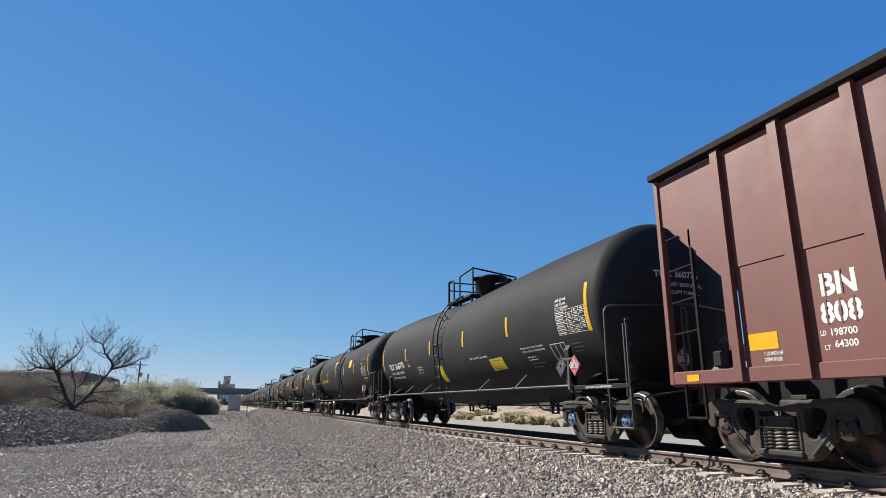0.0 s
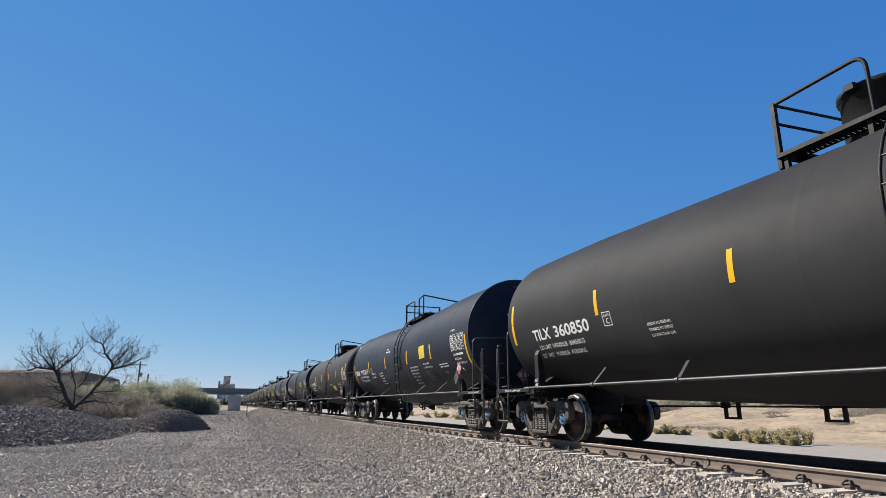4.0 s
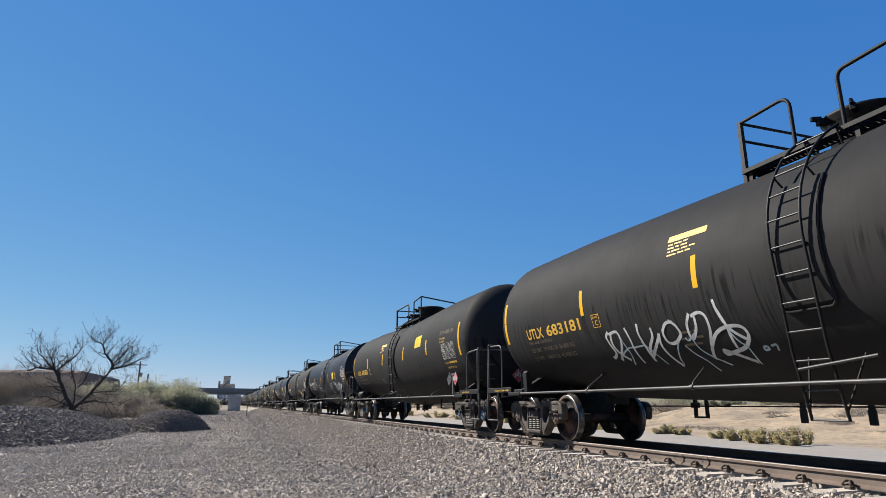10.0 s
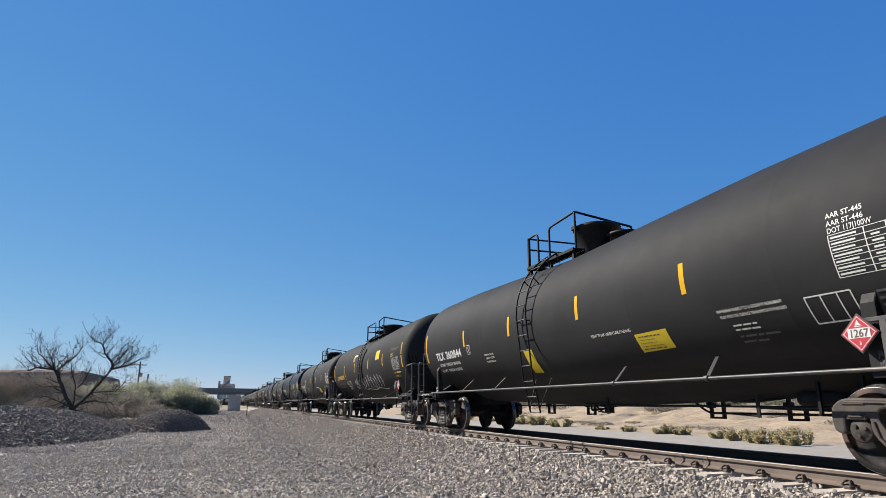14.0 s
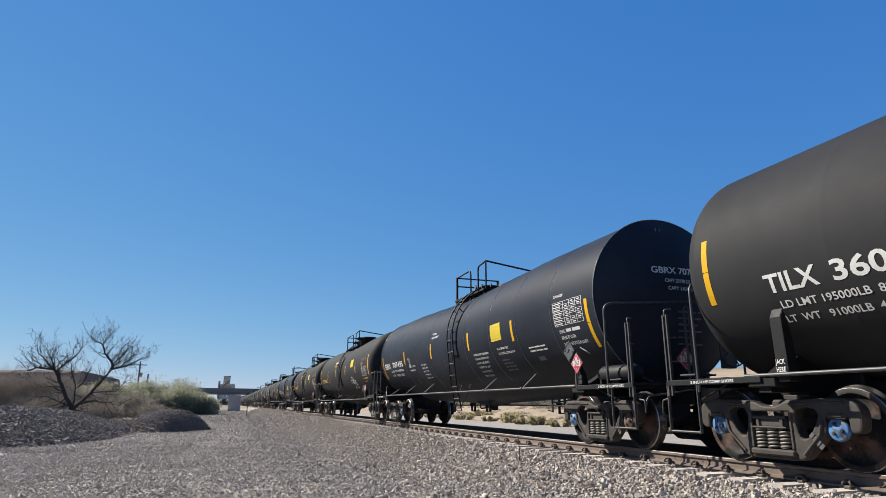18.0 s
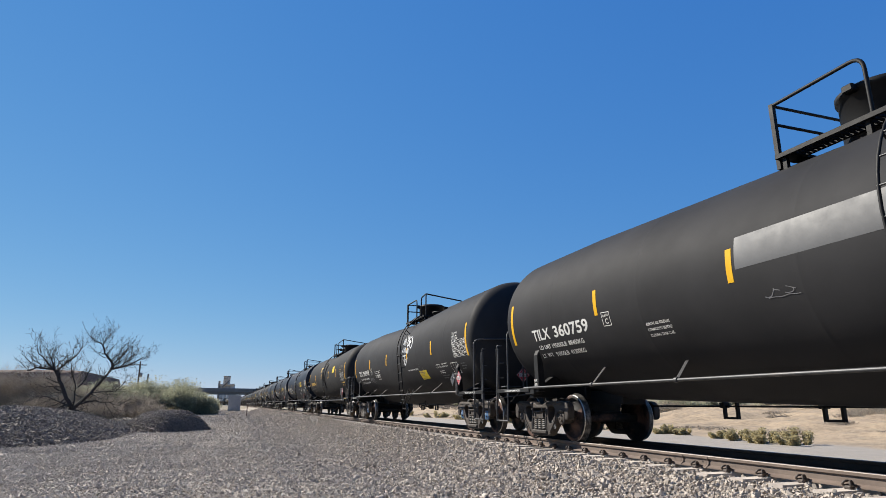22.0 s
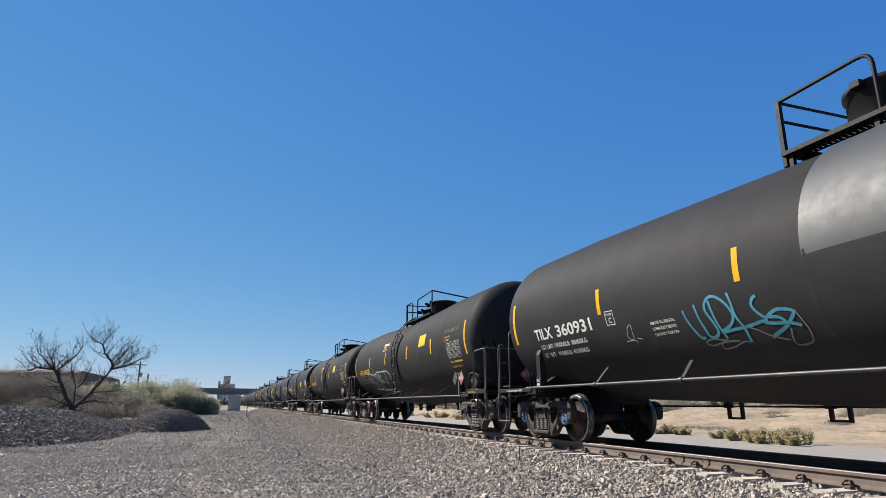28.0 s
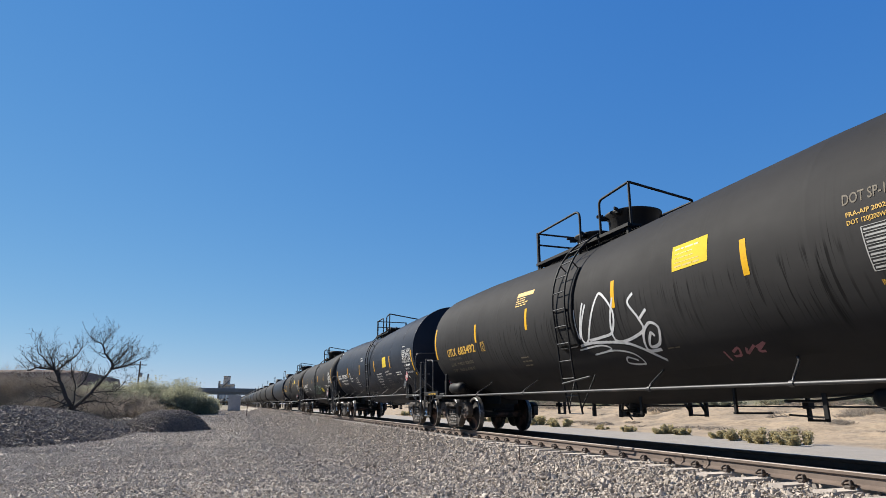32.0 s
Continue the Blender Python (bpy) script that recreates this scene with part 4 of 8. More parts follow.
    # top platform, railings, housings
    # walkway from pu0 to pu1; rear rail ua to ub, gap at the ladder, front rail uc to ue
    pu0, ub, uc, pu1 = {("T", False): (10.17, 8.85, 8.25, 7.65), ("T", True): (11.1, 10.6, 10.05, 8.9), ("G", False): (10.37, 9.15, 8.55, 7.95),
                        ("U", False): (11.65, 9.75, 9.0, 8.0), ("U", True): (10.5, 9.65, 8.95, 7.1)}[kind, alt]
    pz = ZC + R - 0.19
    g = Geo()
    for x in (-0.78, -0.52):
        g.box(x - 0.02, x + 0.02, Yc(pu1), Yc(pu0), pz - 0.02, pz + 0.045, 0.004)
    g.box(0.50, 0.80, Yc(pu1), Yc(pu0), pz - 0.02, pz + 0.045, 0.004)
    nb = int((pu0 - pu1) / 0.07)
    for i in range(nb + 1):
        y = Yc(pu1 + (pu0 - pu1) * i / nb)
        g.box(-0.78, -0.52, y - 0.012, y + 0.012, pz + 0.0, pz + 0.035)
    g.box(-0.8, 0.8, Yc(pu0) - 0.22, Yc(pu0), pz - 0.02, pz + 0.03, 0.004)
    for y in (Yc(pu0) - 0.1, Yc((pu0 + pu1) / 2), Yc(pu1) + 0.1):
        for s in (-1, 1):
            g.box(s * 0.72 - 0.03, s * 0.72 + 0.03, y - 0.03, y + 0.03, ZC + R - 0.42, pz)
    part("walkway", g, M_BLACK, car, "narrow perforated steel walkway")
    X = -0.72
    ua, ue = pu0, pu1
    zt = pz + 0.82
    g = Geo()
    g.box(X - 0.03, X + 0.03, Yc(ua) - 0.03, Yc(ua) + 0.03, pz - 0.15, zt)
    g.tube(rounded([(X, Yc(ua), zt - 0.02), (X, Yc(ub), zt), (X, Yc(ub), pz)], 0.18, 5), 0.026, 8)
    g.tube([(X, Yc(ua), zt - 0.3), (0.75, Yc(ua), zt - 0.3)], 0.022, 6)
    g.tube([(X, Yc(ua), zt - 0.02), (0.75, Yc(ua), zt - 0.02)], 0.022, 6)
    g.box(0.72, 0.78, Yc(ua) - 0.03, Yc(ua) + 0.03, pz - 0.15, zt)
    part("rear_railing", g, M_BLACK, car)
    g = Geo()
    g.tube(rounded([(X, Yc(uc), pz), (X, Yc(uc), zt - 0.02), (X, Yc(ue), zt + 0.04)], 0.12, 5), 0.026, 8)
    g.tube(rounded([(X, Yc(ue), pz), (X, Yc(ue), zt + 0.04), (0.75, Yc(ue), zt - 0.16), (0.75, Yc(ue), pz)], 0.04, 4), 0.026, 8)
    g.tube(rounded([(0.75, Yc(ue), zt - 0.2), (0.75, Yc(ua), zt - 0.2), (0.75, Yc(ua), pz)], 0.05, 4), 0.024, 6)
    part("front_railing", g, M_BLACK, car)
    ztop = ZC + R - 0.07
    if kind == "T":
        g = Geo()
        g.lathe([(0.50, ztop - 0.3), (0.50, ztop + 0.42), (0.53, ztop + 0.43), (0.53, ztop + 0.50), (0.46, ztop + 0.54), (0.0, ztop + 0.56)], 32, "z", (0, Yc(9.15), 0))
        part("valve_housing", g, M_BLACK, car, "black cylindrical valve housing with hinged lid")
        part("lid_latch", Geo().box(-0.62, -0.5, Yc(9.1), Yc(9.25), ztop + 0.40, ztop + 0.50, 0.015), M_BLACK, car)
        part("lid_hinge", Geo().box(0.45, 0.66, Yc(9.0), Yc(9.3), ztop + 0.40, ztop + 0.52, 0.02), M_BLACK, car)
        g = Geo()
        g.lathe([(0.30, ztop - 0.3), (0.30, ztop + 0.10), (0.34, ztop + 0.11), (0.34, ztop + 0.16), (0.0, ztop + 0.18)], 20, "z", (0.1, Yc(8.3), 0))
        part("manway", g, M_BLACK, car)
    elif kind == "U":
        for u, r, hh, nm in ((8.88 - 1.03 * alt, 0.52, 0.38, "valve_housing"), (10.25 - 1.05 * alt, 0.44, 0.27, "manway")):
            g = Geo()
            g.lathe([(r - 0.05, ztop - 0.3), (r - 0.02, ztop + hh - 0.06), (r + 0.05, ztop + hh), (r + 0.05, ztop + hh + 0.04), (r - 0.08, ztop + hh + 0.09), (0.0, ztop + hh + 0.11)], 32, "z", (0, Yc(u), 0))
            part(nm, g, M_BLACK, car, "black round dome with a flared rim")
            for a in (25, 155, 205, 335):
                g = Geo()
                m = pose(0, Yc(u), 0) @ pose(0, 0, 0, 0, 0, a)
                g.box(r + 0.0, r + 0.15, -0.035, 0.035, ztop + hh - 0.08, ztop + hh + 0.02, 0.01, m)
                g.box(r + 0.08, r + 0.22, -0.02, 0.02, ztop + hh - 0.02, ztop + hh + 0.05, 0.01, m)
                part("lid_clamp", g, M_BLACK, car)
    else:
        g = Geo()
        g.lathe([(0.40, ztop - 0.3), (0.40, ztop + 0.14), (0.46, ztop + 0.15), (0.46, ztop + 0.21), (0.30, ztop + 0.26), (0.0, ztop + 0.28)], 28, "z", (0, Yc(9.35), 0))
        part("manway", g, M_BLACK, car, "low black manway with bolted lid")
        g = Geo()
        for i in range(10):
            a = 2 * math.pi * i / 10
            g.lathe([(0.025, ztop + 0.10), (0.025, ztop + 0.27), (0.0, ztop + 0.27)], 6, "z", (0.47 * math.cos(a), Yc(9.35) + 0.47 * math.sin(a), 0))
        g.lathe([(0.22, ztop - 0.25), (0.22, ztop + 0.18), (0.0, ztop + 0.2)], 16, "z", (0.2, Yc(8.55), 0))
        tagged(part("manway_bolting", g, M_BLACK, car), kind="stuff")
    add_end(car, kind, True)
    add_end(car, kind, False)
    cap = {"T": CAP_BLUE, "U": CAP_RUST, "G": CAP_BLUE}[kind]
    add_truck(car, TRUCK_U, cap)
    add_truck(car, CAR_L - TRUCK_U, cap)
    # air reservoir and brake valve on the end platforms
    g = Geo()
    if kind == "U":
        g.lathe([(0.0, Yc(15.15)), (0.10, Yc(15.18)), (0.15, Yc(15.28)), (0.15, Yc(15.95)), (0.10, Yc(16.05)), (0.0, Yc(16.08))], 18, "y", (-1.36, 0, 1.19))
        g.box(-1.52, -1.47, Yc(16.15), Yc(16.24), 0.95, 1.6, 0.01)
    else:
        g.lathe([(0.0, Yc(0.48)), (0.11, Yc(0.50)), (0.155, Yc(0.58)), (0.155, Yc(1.40)), (0.13, Yc(1.47)), (0.0, Yc(1.50))], 18, "y", (-1.22, 0, 1.25))
    for u in ((15.4, 15.8) if kind == "U" else (0.70, 1.22)):
        g.box(-1.45, -1.1, Yc(u), Yc(u + 0.05), 1.04, 1.16)
    if kind == "U" and not alt:
        RESERVOIR[kind] = g.mesh("air_reservoir", M_BLACK)
        part("air_reservoir", RESERVOIR[kind], None, car)
    elif kind != "U":
        RESERVOIR[kind] = g.mesh("air_reservoir", M_BLACK)
    if kind == "U" and alt:
        # control valve: a pipe bracket with two valve bodies, caps, pipes
        g = Geo()
        g.box(-1.40, -1.22, Yc(1.25), Yc(1.48), 1.14, 1.42, 0.02)
        for u, z, r, h in ((1.18, 1.30, 0.075, 0.14), (1.52, 1.32, 0.085, 0.16), (1.22, 1.46, 0.05, 0.08), (1.40, 1.47, 0.06, 0.09), (1.55, 1.20, 0.05, 0.07)):
            g.lathe([(r, -1.33 - h / 2), (r, -1.33), (r * 1.2, -1.33 + 0.005), (r * 1.2, -1.33 + 0.03), (r * 0.8, -1.33 + 0.035), (r * 0.8, -1.33 + h / 2)], 12, "x", (0, Yc(u), z), caps=True)
            g.lathe([(r * 0.6, z - r * 1.5), (r * 0.6, z - r), (r * 0.3, z + r * 1.5)], 8, "z", (-1.38, Yc(u), 0), caps=True)
        g.tube(rounded([(-1.38, Yc(1.75), 1.2), (-1.40, Yc(1.72), 1.53), (-1.42, Yc(1.45), 1.56), (-1.38, Yc(1.15), 1.53), (-1.36, Yc(1.08), 1.40)], 0.08), 0.015, 6)
        g.tube(rounded([(-1.40, Yc(1.7), 1.25), (-1.42, Yc(1.6), 1.36), (-1.38, Yc(1.3), 1.36)], 0.05), 0.013, 6)
        g.box(-1.42, -1.2, Yc(1.05), Yc(1.75), 1.10, 1.14, 0.01)
        part("brake_valve", g, M_CAST, car)
    elif kind != "U":
        for e, lead in ((1.84 if kind == "G" else 2.14, True), (CAR_L - (1.95 if kind == "G" else 2.54), False)):
            g = Geo()
            for line, z in (("JACK", 1.20), ("HERE", 1.11)):
                v, f, w = letters(line, 0.08, 0.015)
                g.add([(-1.497, Yc(e + 0.065 - x * 0.13 / w), z + y) for x, y in v], f)
            # leading end: white lettering toned down in colour for the shade there
            part("jack_stencil", g, M_FADED_SHADED if lead else M_WHITE, car)
    g = Geo()
    g.tube([(0.62 + 0.27 * math.cos(2 * math.pi * i / 20), Yc(0.28), 1.65 + 0.27 * math.sin(2 * math.pi * i / 20)) for i in range(20)], 0.015, 6, closed=True)
    for i in range(5):
        a = 2 * math.pi * i / 5
        g.tube([(0.62, Yc(0.33), 1.65), (0.62 + 0.27 * math.cos(a), Yc(0.28), 1.65 + 0.27 * math.sin(a))], 0.012, 5)
    g.box(0.5, 0.74, Yc(0.34), Yc(0.5), 1.35, 1.85, 0.02)
    part("brake_wheel", g, M_RAILING, car)
    # placards and their bracket
    if kind == "G":
        add_placard(car, -1.57, 1.80, 1.71, True)
        add_placard(car, -1.55, 2.09, 1.46, False)
        b = Geo().box(-1.53, -1.50, Yc(1.915), Yc(1.955), 1.03, 1.75, 0.006)
        b.tube(rounded([(-1.50, Yc(1.45), 1.62), (-1.53, Yc(1.5), 1.66), (-1.54, Yc(1.7), 1.75)], 0.04), 0.013, 6)
    else:
        zz = 1.44
        add_placard(car, -1.58, 1.80, zz, True)
        add_placard(car, -1.58, 2.30, zz, False)
        b = Geo().box(-1.57, -1.53, Yc(1.78), Yc(2.32), zz + 0.10, zz + 0.15, 0.008)
        b.box(-1.57, -1.53, Yc(2.02), Yc(2.10), 1.0, zz + 0.14, 0.008)
    part("placard_bracket", b, M_RAILING, car)
    add_placard(car, -0.29, 0.42, 1.49, True, face=90)
    # stencils shared by the kind
    ink = M_STENCIL if kind == "U" else M_WHITE
    dim = M_STENCIL_DIM if kind == "U" else M_FADED_SHADED
    g = Geo()
    tu, tz = {"T": (2.5, 2.06), "U": (3.18, 2.06), "G": (2.65, 2.24)}[kind]
    th = 0.46
    for i in range(8):
        side_patch(g, tu, tu - 1.06, tz + th * i / 7 - 0.0035, tz + th * i / 7 + 0.0035, n=1)
    for du in (0, 0.40, 0.63, 0.85, 1.06):
        side_patch(g, tu - du + 0.006, tu - du - 0.006, tz, tz + th)
    rnd = random.Random(9)
    for i in range(7):
        for a, b2 in ((0.02, 0.36), (0.46, 0.59), (0.68, 0.81), (0.90, 1.02)):
            if rnd.random() < 0.85:
                side_patch(g, tu - a, tu - a - (b2 - a) * rnd.uniform(0.7, 1), tz + th * i / 7 + 0.022, tz + th * i / 7 + 0.042, n=1)
    part("stencil_table", g, M_WORN if kind == "U" else M_WHITE, car, "white stencilled inspection table")
    g = Geo()
    if kind == "G":
        side_text(g, "DOT WINDOW", 2.62, 2.80, 0.075, width=0.36)
        side_text(g, "VENT TANK", 10.55, 2.88, 0.085, width=0.42)
        side_text(g, "WHEN UNLOADING", 10.58, 2.77, 0.085, width=0.66)
        side_text(g, "THERMAL PROTECTION", 13.5, 2.02, 0.085, width=0.83)
        side_text(g, "SYSTEM EQUIPPED", 13.45, 1.89, 0.085, width=0.68)
        for i, s in enumerate(("DO NOT STEAM TANK", "OR CLEAN TANK WITH", "BOILING WATER OR", "SHARP OBJECTS MUST", "NOT CONTACT LINING")):
            side_text(g, s, 11.95, 2.0 - 0.105 * i, 0.075, width=0.62)
        for i, s in enumerate(("EXTERIOR HEATER PIPES MAXIMUM", "OPERATING PRESSURE 125 PSI", "DO NOT EXCEED 350 DEG F", "TESTED 07-2019", "NO INLET OR OUTLET", "PIPE CAPS REQUIRED")):
            side_text(g, s, 7.15, 1.98 - 0.105 * i, 0.075, width=0.95 - 0.08 * i)
        for i, s in enumerate(("0.5 IN CERAMIC FIBER", "3.5 IN FIBERGLASS INSULATION")):
            side_text(g, s, 5.62, 2.02 - 0.11 * i, 0.078, width=0.62 + 0.25 * i)
        for i, (q, w) in enumerate((("LINING:", 0.22), ("APPLIED BY: GNGM", 0.52), ("DATE OF APPLICATION: 03-2019", 0.84))):
            side_text(g, q, 2.56, 2.10 - 0.12 * i, 0.095, width=w)
        side_patch(g, 2.30, 2.12, 2.105, 2.165, n=1)
        side_patch(g, 2.08, 1.80, 2.105, 2.165, n=1)
        side_bars(g, 4.05, 1.93, 0.80, 2, 0.05, 5, gap=1.5)
        side_text(g, "JACK", 1.90, 1.28, 0.09, lift=-0.02, width=0.2)
    elif kind == "T":
        side_text(g, "AAR ST-445", 2.5, 2.71, 0.085, width=0.42)
        side_text(g, "AAR ST-446", 2.5, 2.62, 0.085, width=0.42)
        side_text(g, "DOT 117J100W", 2.5, 2.54, 0.085, width=0.5)
        side_text(g, "VENT TANK WHEN UNLOADING", 7.4, 1.90, 0.075, width=1.14)
        for i, s in enumerate(("OWNERSHIP SUBJECT TO A SECURITY AGREEMENT", "FILED WITH THE SURFACE TRANSPORTATION BOARD")):
            side_text(g, s, 4.36 - 0.02 * i, 1.93 - 0.075 * i, 0.058, width=1.05)
        side_bars(g, 4.2, 1.74, 0.55, 2, 0.032, 14)
        for z in (1.64, 1.93):
            side_patch(g, 3.02, 2.46, z - 0.008, z + 0.008, n=1)
        for u in (3.02, 2.82, 2.62, 2.46):
            side_patch(g, u + 0.008, u - 0.008, 1.64, 1.93)
        for i, s in enumerate(("REMOVE ALL RESIDUAL", "COMMODITY BEFORE", "CLOSING TANK CAR")):
            side_text(g, s, 12.35, 1.94 - 0.085 * i, 0.066, width=0.56)
    else:
        side_text(g, "FRA-AIP 200203", 3.32, 2.66, 0.07, width=0.5)
        side_text(g, "DOT 120J200W", 3.32, 2.57, 0.07, width=0.42)
        side_text(g, "INT LINING :", 3.16, 1.92, 0.085, width=0.34)
        side_patch(g, 2.78, 2.34, 1.925, 1.98, n=1)
        side_patch(g, 2.30, 2.18, 1.925, 1.98, n=1)
        side_text(g, "APPLIED 08 - 2016 UTLA", 3.12, 1.79, 0.085, width=0.75)
    tagged(part("side_stencil", g, ink, car), kind="stuff")
    g = Geo()
    if kind == "U":
        side_text(g, "DOT SP-16188/SR 11499", 3.35, 2.80, 0.17, width=1.2)
        side_bars(g, 11.5, 1.75, 0.45, 3, 0.05, 8)
        side_bars(g, 6.7, 1.57, 0.3, 1, 0.03, 6)
    elif kind == "T":
        side_bars(g, 4.2, 1.60, 0.6, 2, 0.04, 15)
        side_bars(g, 2.2, 1.86, 0.45, 3, 0.04, 16)
    else:
        side_bars(g, 13.3, 1.55, 0.5, 2, 0.05, 18)
        side_bars(g, 5.62, 1.76, 0.55, 4, 0.055, 3, gap=1.4)
        side_patch(g, 3.86, 3.58, 1.66, 1.74)
    tagged(part("faded_stencil", g, dim, car), kind="stuff")
    # plate letter box
    g = Geo()
    pu, pzz, ps = {"T": (13.46, 2.06, 0.24), "U": (13.54, 2.07, 0.23), "G": (13.43, 2.09, 0.25)}[kind]
    for a, b2, c, d in ((0, ps, 0, 0.012), (0, ps, ps - 0.012, ps), (0, 0.012, 0, ps), (ps - 0.012, ps, 0, ps)):
        side_patch(g, pu - a, pu - b2, pzz + c, pzz + d, n=2)
    side_text(g, "PLATE", pu - 0.03, pzz + 0.155, 0.06, width=ps - 0.07)
    side_text(g, "C", pu - 0.08, pzz + 0.035, 0.13)
    part("plate_stencil", g, ink, car)
    # yellow notice with unreadable print
    if kind == "T":
        lab = (6.22, 5.45, 1.56, 1.84)
        g2 = (10.15, 9.75, 1.42, 1.90) if alt else None
    elif kind == "U":
        lab, g2 = (6.06, 5.34, 2.63, 3.01), (11.45, 10.65, 3.12, 3.22)
    else:
        lab, g2 = (5.83, 5.24, 2.23, 2.64), None
    g = Geo()
    side_patch(g, lab[0], lab[1], lab[2], lab[3])
    lb = part("notice_label", g, M_LABEL, car, "yellow printed notice label")
    g = Geo()
    hh = (lab[3] - lab[2])
    for i in range(5):
        side_bars(g, lab[0] - 0.06, lab[3] - hh * (0.2 + 0.17 * i), (lab[0] - lab[1]) * 0.8, 1, hh * (0.10 if i in (0, 4) else 0.05), 30 + i, lift=0.005)
    tagged(part("notice_print", g, M_INK if kind == "T" else M_PRINT, lb), kind="stuff")
    if g2:
        g = Geo()
        side_patch(g, g2[0], g2[1], g2[2], g2[3])
        if kind == "U":
            for i in range(4):
                side_bars(g, 11.42, 3.06 - 0.055 * i, 0.55, 1, 0.04, 50 + i)
        part("small_notice", g, M_STENCIL if kind == "U" else M_LABEL, car)
    g = Geo()
    v, f, w = letters("2 INCH HF COMP SHOES", 0.085, 0.02)
    su, sw, sh = {"G": (1.22, 0.74, 0.66), "T": (1.55, 0.80, 0.62), "U": (1.42, 0.52, 0.65)}[kind]
    g.add([(-1.531, Yc(su - x * sw / w), (1.03 if kind == "U" else 1.015) + y * sh) for x, y in v], f)
    tagged(part("sill_stencil", g, ink, car), kind="stuff")
    g = Geo()
    v, f, w = letters("2 INCH HF COMP SHOES", 0.085, 0.02)
    g.add([(-1.531, Yc(CAR_L - (1.05 if kind == "T" else 0.72) - x * 0.78 / w), (1.03 if kind == "U" else 1.015) + y * 0.62) for x, y in v], f)
    tagged(part("sill_stencil", g, ink, car), kind="stuff")
    return car


def numbers(car, kind, mark, number, weights, capy):
    """A car's own reporting mark and number on its side and head."""
    ink = M_STENCIL if kind == "U" else M_WHITE
    lie["now"] = LOWER[kind]
    g = Geo()
    if kind == "G":
        u, w, z, size = 16.92, 2.72, 2.12, 0.30
    elif kind == "T":
        u, w, z, size = 16.1, 2.16, 2.05, 0.32
    else:
        u, w, z, size = 16.12, 2.16, 2.10, 0.30
    wm = w * (0.33 if kind != "G" else 0.335)
    side_text(g, mark, u, z, size, bold=0.022, width=wm)
    part("reporting_mark", g, ink, car)
    g = Geo()
    side_text(g, number, u - w * (0.44 if kind == "G" else 0.40), z, size, bold=0.016 if kind == "G" else 0.022, width=w * (0.56 if kind == "G" else 0.60))
    part("car_number", g, ink, car, "large stencilled car number")
    g = Geo()
    if weights:
        a, b = weights
        z2 = {"G": 1.96, "T": 1.86, "U": 1.83}[kind]
        u2 = {"G": 16.1, "T": 16.0, "U": 16.15}[kind]
        side_text(g, a, u2, z2, 0.13, bold=0.016, width=1.75)
        side_text(g, b, u2 + 0.03, z2 - 0.16, 0.13, bold=0.016, width=1.68)
        if kind == "U":
            side_text(g, "THE TANK CAR PEOPLE", 16.15, 1.99, 0.09, bold=0.014, width=1.02)
        tagged(part("weight_stencil", g, M_WHITE if kind != "U" else M_STENCIL_DIM, car), kind="stuff")
    g = Geo()
    hx, hz, hw = {"G": (-0.51, 3.07, 1.17), "T": (-0.56, 2.97, 0.95), "U": (-0.40, 3.12, 1.03)}[kind]
    if kind == "U":
        head_text(g, kind, mark, hx, hz, 0.17, 0.03, hw * 0.46)
        part("head_mark", g, ink, car)
        g = Geo()
        head_text(g, kind, number, hx + hw * 0.54, hz, 0.17, 0.012, hw * 0.46)
        part("head_number", g, M_WORN, car)
    else:
        head_text(g, kind, mark + " " + number, hx, hz, 0.17, 0.02, hw)
        part("head_number", g, ink, car)
    g = Geo()
    if capy:
        head_text(g, kind, capy[0], hx + 0.26, hz - 0.17, 0.10, 0.012, 0.75)
        head_text(g, kind, capy[1], hx + 0.31, hz - 0.31, 0.10, 0.012, 0.62)
        tagged(part("head_capacity", g, ink, car), kind="stuff")
        g = Geo()
    else:
        head_bars(g, kind, hx + 0.25, hz - 0.14, 0.6, 4, 0.06, 7)
    head_bars(g, kind, hx + 0.48, hz - 0.72, 0.62, 6, 0.06, sum(map(ord, number)))
    tagged(part("head_stencil", g, M_FADED_SHADED if kind != "U" else M_STENCIL_DIM, car), kind="stuff")


def ribbon(g, pts, width, lift):
    """A sprayed line on the tank's side through (u, z) points."""
    P = [Vector((p[0], p[1])) for p in pts]
    v = []
    for i, p in enumerate(P):
        t = P[min(i + 1, len(P) - 1)] - P[max(i - 1, 0)]
        t = t.normalized() if t.length else Vector((1, 0))
        n = Vector((-t.y, t.x)) * width / 2
        for q in (p + n, p - n):
            v.append(on_side(q.x, q.y, lift))
    f = []
    for i in range(len(P) - 1):
        f.append((2 * i, 2 * i + 1, 2 * i + 3, 2 * i + 2))
    g.add(v, f, True)


def spray(name, col):
    return mat(name, col, 0.6, var=0.15, scale=8, dirt=scaled(col, 0.4), dirt_scale=5, dirt_at=(0.5, 0.8))


def sprayed(c):
    return scaled(c, 0.75)


SPRAYS = {"white": spray("white_spray", sprayed((0.62, 0.63, 0.64))), "blue": spray("blue_spray", sprayed((0.06, 0.30, 0.42))), "orange": spray("orange_spray", sprayed((0.48, 0.27, 0.12))),
          "grey": spray("grey_spray", sprayed((0.17, 0.17, 0.18))), "pale": spray("pale_spray", sprayed((0.42, 0.54, 0.60))), "pink": spray("pink_spray", sprayed((0.28, 0.10, 0.12))),
          "ochre": spray("ochre_spray", sprayed((0.42, 0.32, 0.07))), "green": spray("green_spray", sprayed((0.08, 0.24, 0.15)))}


